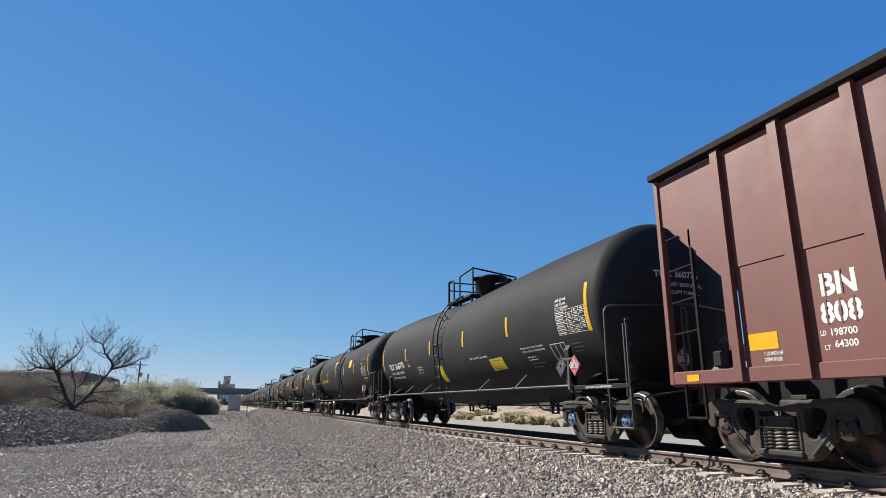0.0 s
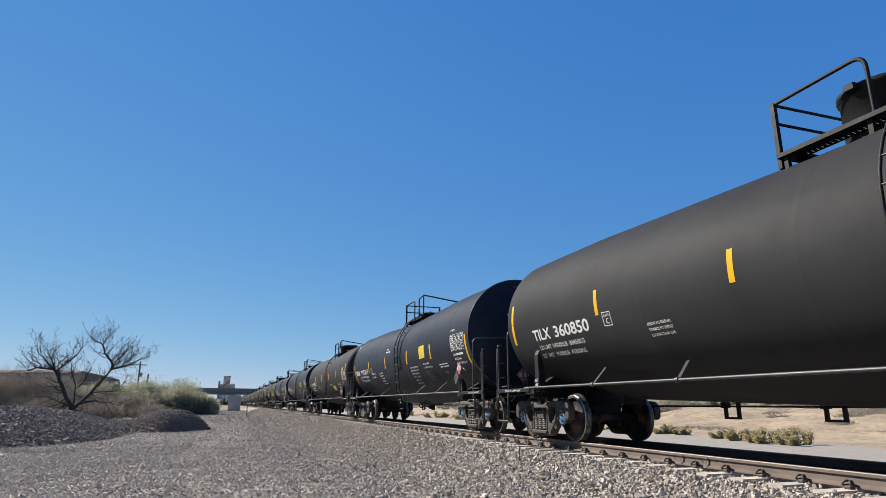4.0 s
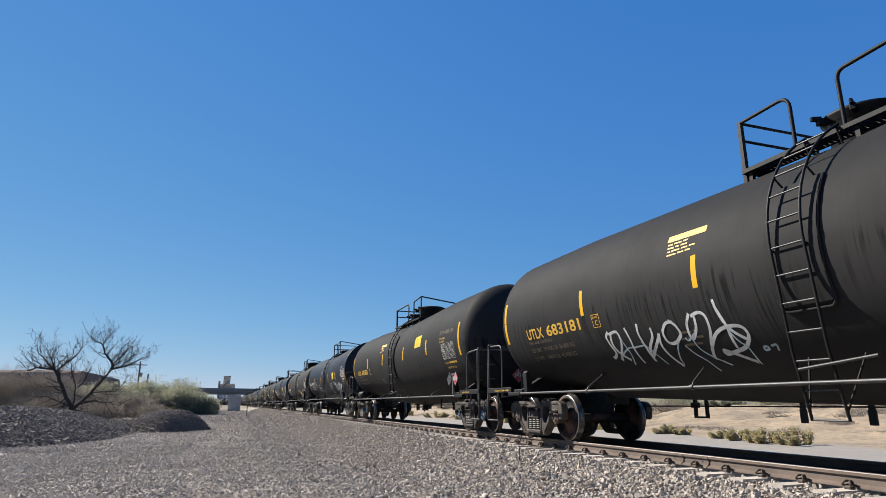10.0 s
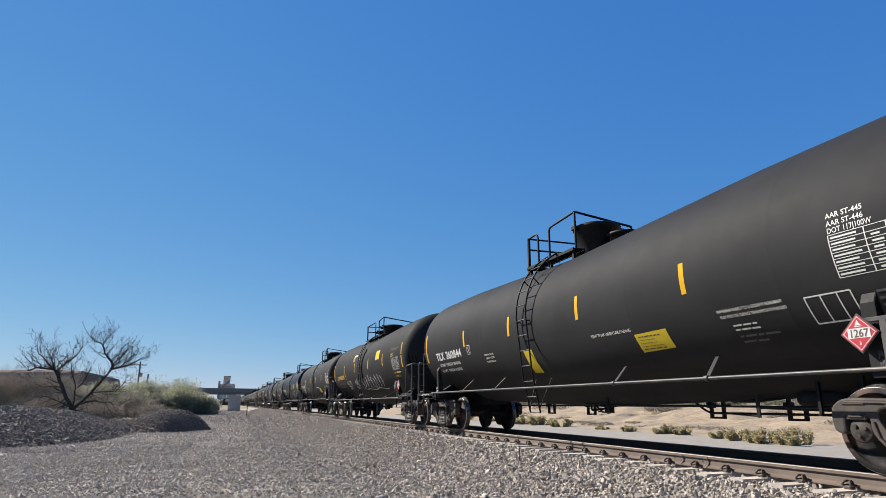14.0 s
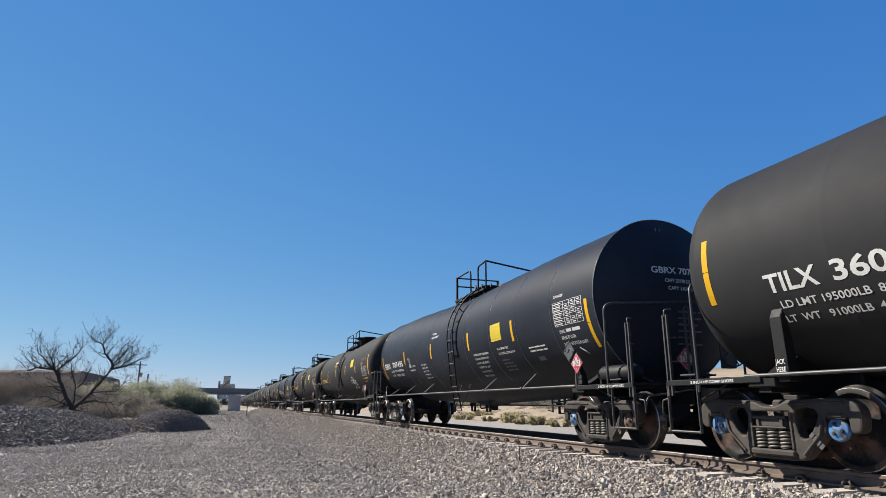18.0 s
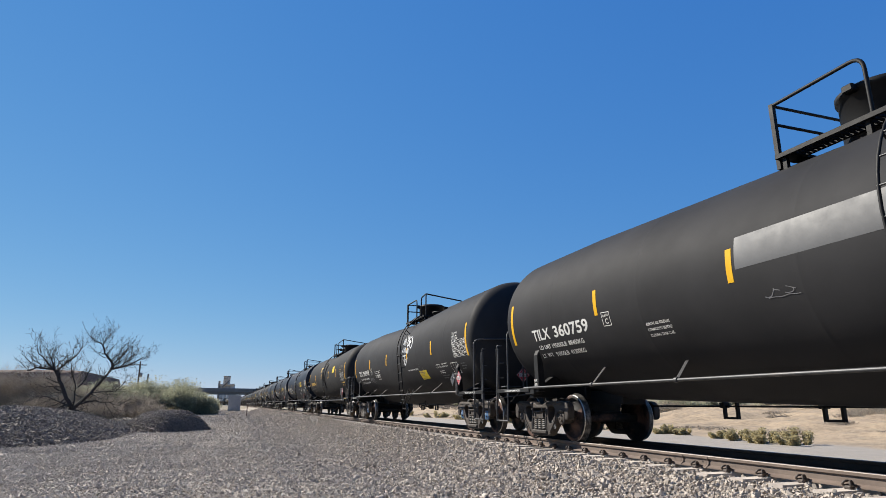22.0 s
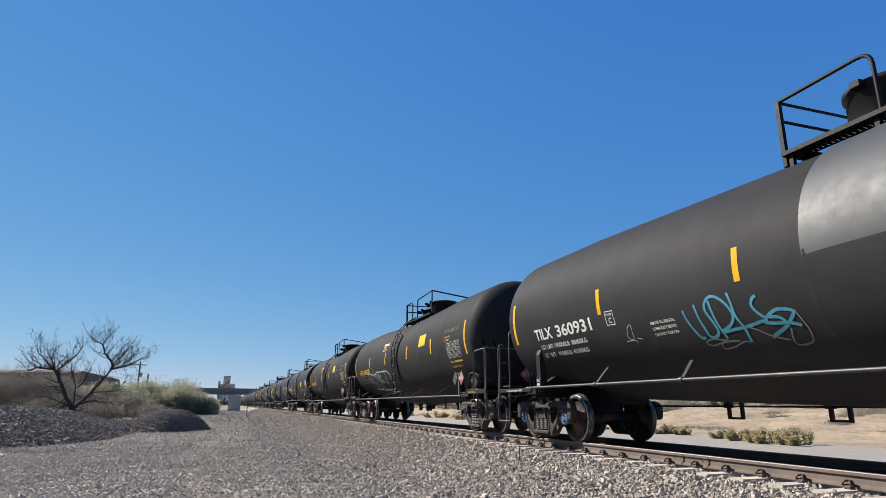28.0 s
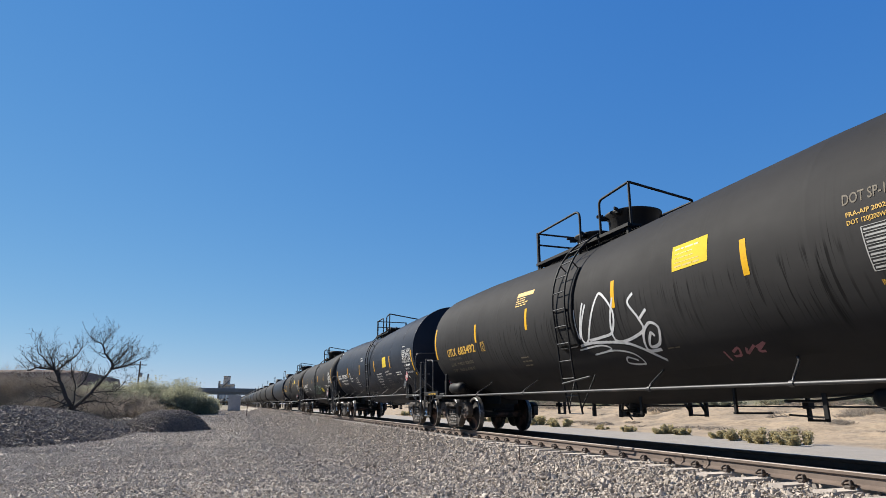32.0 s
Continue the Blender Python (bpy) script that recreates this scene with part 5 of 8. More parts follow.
def graffiti(car, u, z, w, h, colour, seed, width=0.035, glyphs=5, style="tag"):
    """A loose sprayed tag: rounded, looping strokes side by side, without letters."""
    rnd = random.Random(seed)
    g = Geo()
    gw = w / glyphs
    for i in range(glyphs):
        x0 = u - i * gw
        if style == "bubble":
            cx, cz = x0 - gw * 0.5, z + h * 0.5 * rnd.uniform(0.9, 1.1)
            pts = []
            for j in range(25):
                a = 2 * math.pi * j / 24 + 0.4
                k = 1 + 0.22 * math.sin(2 * a + seed + i) + 0.12 * math.sin(5 * a + i * 2)
                pts.append((cx + gw * 0.58 * k * math.cos(a), cz + h * 0.5 * k * math.sin(a)))
            ribbon(g, pts, width, 0.004 + 0.0004 * i)
            ribbon(g, [(cx + gw * 0.1 * math.cos(a), cz + h * 0.12 * math.sin(a)) for a in [k * 0.6 for k in range(8)]], width * 0.8, 0.0045)
            continue
        # three control strokes smoothed into a curve
        ctrl = [(x0 + rnd.uniform(-0.1, 0.1) * gw, z + h * rnd.uniform(0.6, 1.0)), (x0 - gw * rnd.uniform(0.0, 0.3), z + h * rnd.uniform(0.0, 0.2)),
                (x0 - gw * rnd.uniform(0.3, 0.6), z + h * rnd.uniform(0.0, 0.25)), (x0 - gw * rnd.uniform(0.5, 0.8), z + h * rnd.uniform(0.5, 1.0)),
                (x0 - gw * rnd.uniform(0.3, 0.6), z + h * rnd.uniform(0.6, 1.0)), (x0 - gw * rnd.uniform(0.6, 1.0), z + h * rnd.uniform(0.1, 0.5)),
                (x0 - gw * rnd.uniform(0.9, 1.2), z + h * rnd.uniform(0.2, 0.8))]
        pts = []
        for j in range(1, len(ctrl) - 2):
            p0, p1, p2, p3 = (Vector(c) for c in ctrl[j - 1:j + 3])
            for s in range(7):
                t = s / 7
                pts.append(0.5 * (2 * p1 + (p2 - p0) * t + (2 * p0 - 5 * p1 + 4 * p2 - p3) * t * t + (3 * p1 - p0 - 3 * p2 + p3) * t ** 3))
        ribbon(g, [(p.x, p.y) for p in pts], width, 0.004 + 0.0004 * i)
    if style == "tag" and seed % 3 == 0:
        ribbon(g, [(u - w * 0.1 - w * 0.9 * t / 12, z - h * 0.12 + 0.06 * h * math.sin(t)) for t in range(13)], width * 0.8, 0.006)
    part("graffiti", g, SPRAYS[colour], car, colour + " sprayed scrawl" if style == "tag" else colour + " sprayed bubble outline")


# the cars in order: leading coupler place at the start, kind, number
ORDER = [(8.10, "T", "360776"), (26.64, "U", "678963"), (45.16, "U", "683185"), (63.67, "U", "683486"), (82.27, "T", "360850"), (100.89, "G", "707351"),
         (119.51, "T", "360758"), (138.10, "G", "707338"), (156.71, "G", "707319"), (175.33, "T", "360810"), (193.96, "U", "683129"), (212.60, "U", "683181"),
         (231.23, "U", "683083"), (249.83, "G", "707222"), (268.44, "T", "360695"), (287.03, "G", "707274"), (305.59, "T", "360844"), (324.10, "U", "683138"),
         (342.59, "T", "360872"), (361.08, "G", "707420"), (379.65, "T", "360913"), (398.22, "G", "707495"), (416.76, "U", "683417"), (435.33, "U", "683347"),
         (453.90, "G", "707287"), (472.48, "T", "360759"), (491.08, "T", "360918"), (509.63, "U", "683364"), (528.22, "G", "707428"), (546.82, "G", "707236"),
         (565.38, "G", "707353"), (583.90, "T", "360866"), (602.44, "T", "360931"), (620.94, "U", "683292"), (639.43, "U", "683371"), (657.92, "G", "707383"),
         (676.2, "G", "707261"), (694.72, "U", "683492"), (713.2, "G", "707291"), (731.7, "T", "360822"), (750.2, "U", "683219")]
MARKS = {"T": "TILX", "U": "UTLX", "G": "GBRX"}
WEIGHTS = {"T": ("LD LMT 195000LB  88450KG", "LT  WT   91000LB  41300KG"), "U": ("LD LMT  191400 LB  86 800 KG", "LT WT    94600 LB  42 900 KG"),
           "G": ("LD LMT  193300 LB  87700 KG", "LT  WT   92700 LB  42000 KG")}
OWN_WEIGHTS = {"707222": ("LD LMT  192500 LB  87300 KG", "LT  WT   93500 LB  42400 KG")}
CAPY = {"T": ("CAPY 30290 US GAL", "CAPY 114660 L"), "U": None, "G": ("CAPY 29170 US GAL", "CAPY 110400 L")}
for q, kd, num in ORDER:      # writing is laid out before the many copies exist
    letters(num, {"T": 0.32, "U": 0.30, "G": 0.30}[kd], 0.022)
    letters(MARKS[kd] + " " + num, 0.17, 0.02)
    letters(num, 0.17, 0.012)
PROTO = {(kd, alt): add_tank_car(kd, alt) for kd, alt in (("T", False), ("U", False), ("G", False), ("T", True), ("U", True))}
ALT = {"360776", "360844", "678963", "683181", "683371", "683364", "683347", "683292", "683129"}
WITH_RESERVOIR = {"707338", "707383", "707261", "707495", "360850", "360931", "360695", "360758", "360866"}
LOW_RED = {"707236"}
SWAPPED = {"678963", "360844"}
SET_BACK = {"683185", "678963"}
LABEL_SHIFT = {"360810": (-0.86, 15.0)}
GREY_ABOVE = {"707319", "707236", "707420", "707495", "707428", "707383"}
NO_VALVE = {"683347"}
MIXED_CAPS = {"707319", "707383", "707495"}
BLUE_CAPS, GREY_CAPS = {"683083", "683371", "683486"}, {"360759", "360844"}


def far_car(kind):
    """A car that stays far off, in fewer pieces."""
    k = KIND[kind]
    lie["now"] = LOWER[kind]
    car = thing("tank_car", "distant black tank car in the line", "tank car", "tank cars of the train")
    g = Geo().lathe([(R, Yc(k["ring"])), (R, Yc(9.28)), (R, -Yc(k["tail"]))], 24, "y", (0, 0, ZC))
    part("tank_shell", bent(g), k["paint"], car)
    for lead in (True, False):
        part("tank_head", Geo().lathe([(R * q, head_y(kind, R * q, ZC, lead)) for q in (1, 0.9, 0.7, 0.4, 0)], 24, "y", (0, 0, ZC)), k["paint"], car)
    for u in (TRUCK_U, CAR_L - TRUCK_U):
        g = Geo()
        for s in (-1, 1):
            g.prism([(Yc(u) - 1.1, 0.45), (Yc(u) - 1.1, 0.75), (Yc(u) + 1.1, 0.75), (Yc(u) + 1.1, 0.45), (Yc(u) + 0.3, 0.12), (Yc(u) - 0.3, 0.12)], s * 1.03 - 0.07, s * 1.03 + 0.07)
            for q in (-0.889, 0.889):
                g.lathe([(WHEEL_R, s * 0.75 - 0.07), (WHEEL_R, s * 0.75 + 0.07)], 16, "x", (0, Yc(u) + q, WHEEL_R), caps=True)
        tagged(part("truck", g, M_CAST, car), kind="stuff")
    g = Geo()
    g.tube([(-1.5, Yc(1), 1.05), (-1.5, -Yc(1), 1.05)], 0.03, 5)
    g.box(-1.5, 1.5, Yc(0.2), Yc(2), 0.85, 1.1).box(-1.5, 1.5, -Yc(2), -Yc(0.2), 0.85, 1.1)
    part("side_handrail", g, M_BLACK, car)
    g = Geo()
    g.lathe([(0.5, ZC + R - 0.1), (0.5, ZC + R + 0.4), (0, ZC + R + 0.45)], 14, "z", (0, Yc(9.2), 0))
    part("valve_housing", g, M_BLACK, car)
    g = Geo()
    for s in (-0.72, 0.72):
        g.tube([(s, Yc(10.4), ZC + R - 0.1), (s, Yc(10.4), ZC + R + 0.78), (s, Yc(8.2), ZC + R + 0.78), (s, Yc(8.2), ZC + R - 0.1)], 0.03, 5)
    part("railing", g, M_BLACK, car)
    g = Geo()
    side_patch(g, 1.4, 1.3, *k["stripz"])
    part("reflective_strip", g, M_YELLOW, car)
    return car


FAR = {kd: far_car(kd) for kd in "TUG"}


# ---- covered hopper at the head of the line ----
HOP_L = 16.2


def add_hopper():
    car = thing("hopper_car", "oxide red ribbed open hopper car with white stencils", "hopper car")
    h = HOP_L / 2
    W, ztop, zbot = 1.58, 4.17, 1.10
    zmid = 2.43
    for s in (-1, 1):
        n = 14
        ys = [h - 0.86] + [h - 2.22 - 0.95 * i for i in range(13)] + [-h + 0.86]
        ys = ys[::-1]
        for a, b in zip(ys, ys[1:]):
            g = Geo()
            if b > h - 1.0 or a < -h + 1.0:
                e, i0, i1 = (1, a, b) if b > h - 1.0 else (-1, b, a)
                g.prism([(i0, zmid - 0.1), (i0, ztop - 0.14), (i1, ztop - 0.14), (i1, 3.38), (i1 - e * 0.3, 3.2), (i0 + e * 0.25, zmid)], s * W - 0.02, s * W + 0.02)
            else:
                g.box(min(s * W - 0.02, s * W + 0.02), max(s * W - 0.02, s * W + 0.02), a, b, zbot + 0.07, zmid)
                g.box(min(s * (W + 0.012) - 0.02, s * (W + 0.012) + 0.02), max(s * (W + 0.012) - 0.02, s * (W + 0.012) + 0.02), a, b, zmid, ztop - 0.14)
            part("side_panel", g, M_HOPPER, car)
        for y in ys[1:-1]:
            g = Geo()
            y += 0.075 if y > 0 else -0.075
            x0, x1 = s * (W + 0.02), s * (W + 0.10)
            g.prism([(y - 0.06, zbot - 0.1), (y + 0.06, zbot - 0.1), (y + 0.065, ztop - 0.1), (y - 0.065, ztop - 0.1)], min(x0, x1), max(x0, x1), c=0.012)
            part("side_rib", g, M_HOPPER, car)
        g = Geo()
        x0, x1 = s * (W - 0.06), s * (W + 0.14)
        g.box(min(x0, x1), max(x0, x1), -h + 0.82, h - 0.82, ztop - 0.10, ztop, 0.012)
        # shade under the overhanging lip is painted in as this near-black colour
        part("top_chord", g, M_HDARK, car)
        g = Geo()
        x0, x1 = s * (W - 0.1), s * (W + 0.045)
        g.box(min(x0, x1), max(x0, x1), -h + 0.82, h - 0.82, zbot - 0.1, zbot + 0.08, 0.012)
        part("side_sill", g, M_HOPPER, car)
        for e in (-1, 1):
            g = Geo()
            g.box(s * W - 0.05, s * W + 0.05, e * (h - 0.88) - 0.045, e * (h - 0.88) + 0.045, zbot - 0.1, ztop - 0.1, 0.008)
            part("corner_post", g, M_HOPPER, car)
            g = Geo()
            for z in (1.7, 2.15, 2.62, 3.1):
                g.tube([(s * W, e * (h - 0.88), z), (s * W, e * (h - 1.45), z + 0.03)], 0.014, 6)
            g.box(s * W - 0.02, s * W + 0.02, e * (h - 1.46) - 0.02, e * (h - 1.46) + 0.02, zbot, 3.15)
            part("corner_ladder", g, M_HDARK, car)
            g = Geo()
            for y in (h - 1.10, h - 1.45):
                g.box(s * W - 0.02, s * W + 0.02, e * y - 0.012, e * y + 0.012, 0.55, 1.1)
            g.tube([(s * W, e * (h - 1.10), 0.56), (s * W, e * (h - 1.45), 0.56)], 0.02, 6)
            part("sill_step", g, M_HDARK, car)
    for e in (-1, 1):
        g = Geo()
        a, b = sorted((e * (h - 0.45), e * (h - 0.5)))
        g.prism([(e * (h - 0.90), 3.38), (e * (h - 0.90), ztop - 0.1), (e * (h - 1.0), ztop - 0.1), (e * (h - 3.2), 1.3), (e * (h - 3.1), 1.25)], -W + 0.02, W - 0.02)
        part("slope_sheet", g, M_HOPPER, car)
        g = Geo()
        part("centre_sill", Geo().box(-0.25, 0.25, min(e * h * 0.98, e * (h - 3)), max(e * h * 0.98, e * (h - 3)), 0.74, 1.1, 0.02), M_BLACK, car)
        g.box(-W, W, min(e * (h - 0.82), e * (h - 0.95)), max(e * (h - 0.82), e * (h - 0.95)), 0.98, 1.18, 0.015)
        part("end_sill", g, M_HOPPER, car)
        for x in (-0.55, 0.55):
            part("end_post", Geo().box(x - 0.05, x + 0.05, e * (h - 1.0) - 0.05, e * (h - 1.0) + 0.05, 1.1, 3.5), M_HOPPER, car)
        g = Geo()
        for i in range(6):
            x, z = -1.0 + 0.32 * i, 1.35 + 0.1 * (i % 3)
            g.box(x - 0.12, x + 0.12, e * (h - 1.3) - 0.15, e * (h - 1.3) + 0.15, z - 0.1, z + 0.12, 0.02)
        part("brake_gear", g, M_BLACK, car)
        part("coupler", COUPLER, None, car, at=pose(0, e * h, 0, 0, 0, 0 if e < 0 else 180))
    for y in (-3.3, -1.1, 1.1, 3.3):
        part("chute", Geo().prism([(y - 1.0, 1.3), (y + 1.0, 1.3), (y + 0.35, 0.45), (y - 0.35, 0.45)], -1.3, 1.3), M_BLACK, car)
    g = Geo()
    g.box(-W + 0.05, W - 0.05, -h + 1.1, h - 1.1, 3.7, 3.8)
    part("load", g, M_HDARK, car)
    Lh = CAR_L
    for u in (2.12, HOP_L - 2.12):
        add_truck(car, u + (CAR_L - HOP_L) / 2, CAP_GREY)
    # writing on the side towards the camera; its trailing part comes first into view
    def flat(g, text, y, z, size, width=None, bold=0.02):
        v, f, w = letters(text, size, bold)
        k = width / w if width else 1
        g.add([(-W - 0.0225, y - x * k, z + b) for x, b in v], f)
    g = Geo()
    flat(g, "BN", h - 3.34, 1.88, 0.33, 0.42, 0.035)
    flat(g, "808", h - 3.31, 1.585, 0.31, 0.47, 0.03)
    part("car_number", g, M_WHITE, car, "large white stencilled letters")
    g = Geo()
    for y in (h - 3.385, h - 3.545, h - 3.705):      # bridges of the stencil
        g.box(-W - 0.0265, -W - 0.0235, y - 0.011, y + 0.011, 1.57, 1.83)
    for y in (h - 3.405, h - 3.60):
        g.box(-W - 0.0265, -W - 0.0235, y - 0.008, y + 0.008, 1.87, 2.13)
    part("stencil_bridges", g, M_HOPPER, car)
    g = Geo()
    for a, b, c, d in ((0.0, 0.34, 0.0, 0.025), (0.0, 0.34, 0.16, 0.185), (0.0, 0.03, 0.0, 0.18), (0.31, 0.34, 0.0, 0.18), (0.10, 0.13, 0.0, 0.16), (0.13, 0.31, 0.07, 0.09)):
        g.box(-W - 0.05, -W - 0.02, h - 4.02 - b, h - 4.02 - a, 1.10 + c, 1.10 + d, 0.004)
    part("card_holder", g, M_HOPPER, car)
    g = Geo()
    flat(g, "LD", h - 3.27, 1.455, 0.075, 0.07)
    flat(g, "198700", h - 3.38, 1.445, 0.105, 0.31)
    flat(g, "LT", h - 3.30, 1.30, 0.075, 0.07)
    flat(g, "64300", h - 3.42, 1.32, 0.105, 0.26)
    flat(g, "RELEASE", h - 1.62, 1.02, 0.06, 0.18)
    flat(g, "1 1/2 INCH HF", h - 2.50, 1.30, 0.06, 0.27)
    flat(g, "COMP SHOES", h - 2.50, 1.23, 0.06, 0.25)
    tagged(part("weight_stencil", g, M_WHITE, car), kind="stuff")
    g = Geo()
    g.box(-W - 0.024, -W - 0.0205, h - 2.72, h - 2.30, 1.37, 1.57)
    part("reflective_patch", g, M_YELLOW, car)
    g = Geo()
    g.box(-W - 0.051, -W - 0.046, h - 1.42, h - 1.19, 1.04, 1.13)
    part("sill_reflector", g, M_YELLOW, car)
    return car


HOPPER = add_hopper()
CARS = []
for i, (c0, kd, num) in enumerate(ORDER):
    ob = copy_thing(PROTO[kd, num in ALT], pose(TRACK_X, c0 + CAR_L / 2, 0))
    if num in WITH_RESERVOIR:
        part("air_reservoir", RESERVOIR[kd], None, ob)
    if num in BLUE_CAPS | GREY_CAPS:
        for o in ob.children_recursive:
            if o.name.startswith("end_cap"):
                o.data = CAP_BLUE if num in BLUE_CAPS else CAP_GREY
    if num in MIXED_CAPS:      # a replaced bearing shows bare rusty caps
        for o in ob.children_recursive:
            if o.name.startswith("end_cap") and (o.parent.location.y < Yc(TRUCK_U) or o.parent.location.y > -Yc(TRUCK_U)):
                o.data = CAP_RUST
    if num in NO_VALVE:
        for o in [q for q in ob.children if q.name.startswith("brake_valve")]:
            bpy.data.objects.remove(o)
        part("air_reservoir", RESERVOIR[kd], None, ob)
    if num in GREY_ABOVE:
        for o in ob.children:
            if o.name.startswith("placard_holder") and o.location.x < -1.5:
                o.location.z = 1.47 if o.children else 1.71
    if num in LOW_RED:
        for o in ob.children:
            if o.name.startswith("placard_holder") and o.location.x < -1.5:
                o.location.y, o.location.z = (Yc(1.95), 1.47) if o.children else (Yc(1.78), 1.74)
    if num in SWAPPED:
        for o in ob.children:
            if o.name.startswith("placard_holder") and o.location.x < -1.5:
                o.location.y = Yc(2.30 if o.children else 1.80)
    if num in SET_BACK:
        for o in ob.children:
            if o.name.startswith("notice_label"):
                o.location.y += 0.38
            elif o.name.startswith("reflective_strip") and abs(o.matrix_basis.translation.y) < 0.01 and -5.5 < o.data.vertices[0].co.y < 0:
                o.location.y += 0.38
    if num in LABEL_SHIFT:
        du, turn = LABEL_SHIFT[num]
        for o in ob.children:
            if o.name.startswith("notice_label"):
                o.matrix_basis = pose(0, du, ZC) @ pose(0, 0, 0, 0, turn, 0) @ pose(0, 0, -ZC)
    numbers(ob, kd, MARKS[kd], num, OWN_WEIGHTS[num] if num in OWN_WEIGHTS else WEIGHTS[kd], CAPY[kd])
    CARS.append((c0 + CAR_L / 2, ob, True))
for kd in PROTO.values():
    for o in (*kd.children_recursive, kd):
        bpy.data.objects.remove(o)
rnd = random.Random(21)
for i in range(30):
    c0 = ORDER[-1][0] + 18.56 * (i + 1)
    CARS.append((c0 + CAR_L / 2, copy_thing(FAR["GTUUTGGTUG"[i % 10]], pose(TRACK_X, c0 + CAR_L / 2, 0)), False))
for kd in FAR.values():
    for o in (*kd.children_recursive, kd):
        bpy.data.objects.remove(o)
CARS.append((ORDER[0][0] - HOP_L / 2, HOPPER, True))


def car_named(num):
    i = [o[2] for o in ORDER].index(num)
    lie["now"] = LOWER[ORDER[i][1]]
    return CARS[i][1]


# sprayed scrawls as single cars carry them
for num, *a in (("683138", 13.6, 1.55, 1.3, 0.45, "white", 1), ("683138", 11.2, 1.5, 0.9, 0.5, "white", 2), ("683138", 9.6, 1.5, 4.2, 0.55, "white", 3, 0.04, 9),
                ("707274", 12.9, 1.55, 1.6, 0.16, "orange", 6, 0.02, 9),
                ("707274", 10.2, 1.75, 0.9, 0.5, "grey", 7, 0.02),
                ("707236", 7.1, 1.5, 0.9, 0.3, "ochre", 27, 0.02, 4), ("707428", 12.6, 1.5, 1.7, 0.5, "ochre", 28, 0.03, 5),
                ("707236", 12.3, 1.72, 0.5, 0.4, "grey", 29, 0.02, 4), ("360759", 10.0, 2.0, 0.5, 0.1, "grey", 30, 0.01, 2), ("360822", 9.8, 1.5, 3.2, 0.55, "green", 31, 0.05, 5),
                ("360810", 10.6, 1.6, 0.8, 0.45, "grey", 33, 0.02, 4), ("683371", 13.9, 1.55, 2.4, 0.35, "grey", 34, 0.03, 7),
                ("707261", 7.4, 1.55, 0.8, 0.4, "grey", 35, 0.015, 4), ("360866", 16.9, 1.9, 1.2, 0.5, "grey", 36, 0.02, 5), ("707383", 12.9, 1.4, 0.9, 0.4, "white", 37, 0.03, 4)):
    graffiti(car_named(num), *a)


def strokes(num, colour, width, lines):
    """A sprayed outline on one car, drawn stroke by stroke as (u, z) lines smoothed into curves."""
    g = Geo()
    owner = car_named(num)
    for n, line in enumerate(lines):
        P = [Vector(p) for p in line]
        P = [P[0]] + P + [P[-1]]
        pts = []
        for p0, p1, p2, p3 in zip(P, P[1:], P[2:], P[3:]):
            for q in range(6):
                t = q / 6
                pts.append(0.5 * (2 * p1 + (p2 - p0) * t + (2 * p0 - 5 * p1 + 4 * p2 - p3) * t * t + (3 * p1 - p0 - 3 * p2 + p3) * t ** 3))
        ribbon(g, [(p.x, p.y) for p in pts + [P[-1]]], width, 0.004 + 0.0004 * n)
    part("graffiti", g, SPRAYS[colour], owner, colour + " sprayed lines")


strokes("683292", "pale", 0.042, [
    [(14.44, 2.02), (14.32, 2.08), (14.1, 2.1), (13.83, 2.04), (13.46, 2.03), (13.26, 1.96), (13.12, 2.02), (12.82, 2.04), (12.69, 2.11), (12.35, 2.1), (11.82, 2.08), (11.0, 2.08), (10.5, 1.95), (10.4, 1.7)],
    [(14.44, 2.02), (14.45, 1.84), (14.48, 1.5), (14.29, 1.4), (13.96, 1.42), (13.66, 1.37), (13.07, 1.41), (12.9, 1.34), (12.63, 1.35), (11.9, 1.34), (11.0, 1.36), (10.5, 1.45), (10.4, 1.7)],
    [(13.79, 2.04), (13.87, 1.88), (13.9, 1.65), (13.96, 1.42)], [(13.26, 1.96), (13.32, 1.78), (13.38, 1.58), (13.48, 1.38)], [(12.82, 2.04), (12.85, 1.88), (12.9, 1.66), (13.07, 1.41)],
    [(12.35, 2.1), (12.38, 1.96), (12.53, 1.88), (12.49, 1.73), (12.57, 1.56), (12.8, 1.36)], [(12.4, 1.89), (12.21, 1.86), (12.1, 1.7), (11.8, 1.64)]])
strokes("683292", "pale", 0.03, [[(14.25, 1.86), (14.16, 1.81), (14.11, 1.73), (13.92, 1.71)], [(13.63, 1.67), (13.68, 1.57), (13.71, 1.45), (13.6, 1.64), (13.63, 1.67)],
                                  [(12.39, 1.79), (12.44, 1.65), (12.36, 1.65), (12.34, 1.76), (12.39, 1.79)], [(11.3, 2.07), (11.25, 1.8), (11.4, 1.6), (11.3, 1.37)]])
strokes("683292", "orange", 0.025, [[(13.16, 2.23), (13.09, 2.08), (12.99, 1.9), (12.68, 1.8), (12.71, 2.05), (12.57, 2.06)], [(12.49, 2.01), (12.42, 1.91), (12.33, 2.01), (12.29, 1.88), (11.87, 1.99)]])
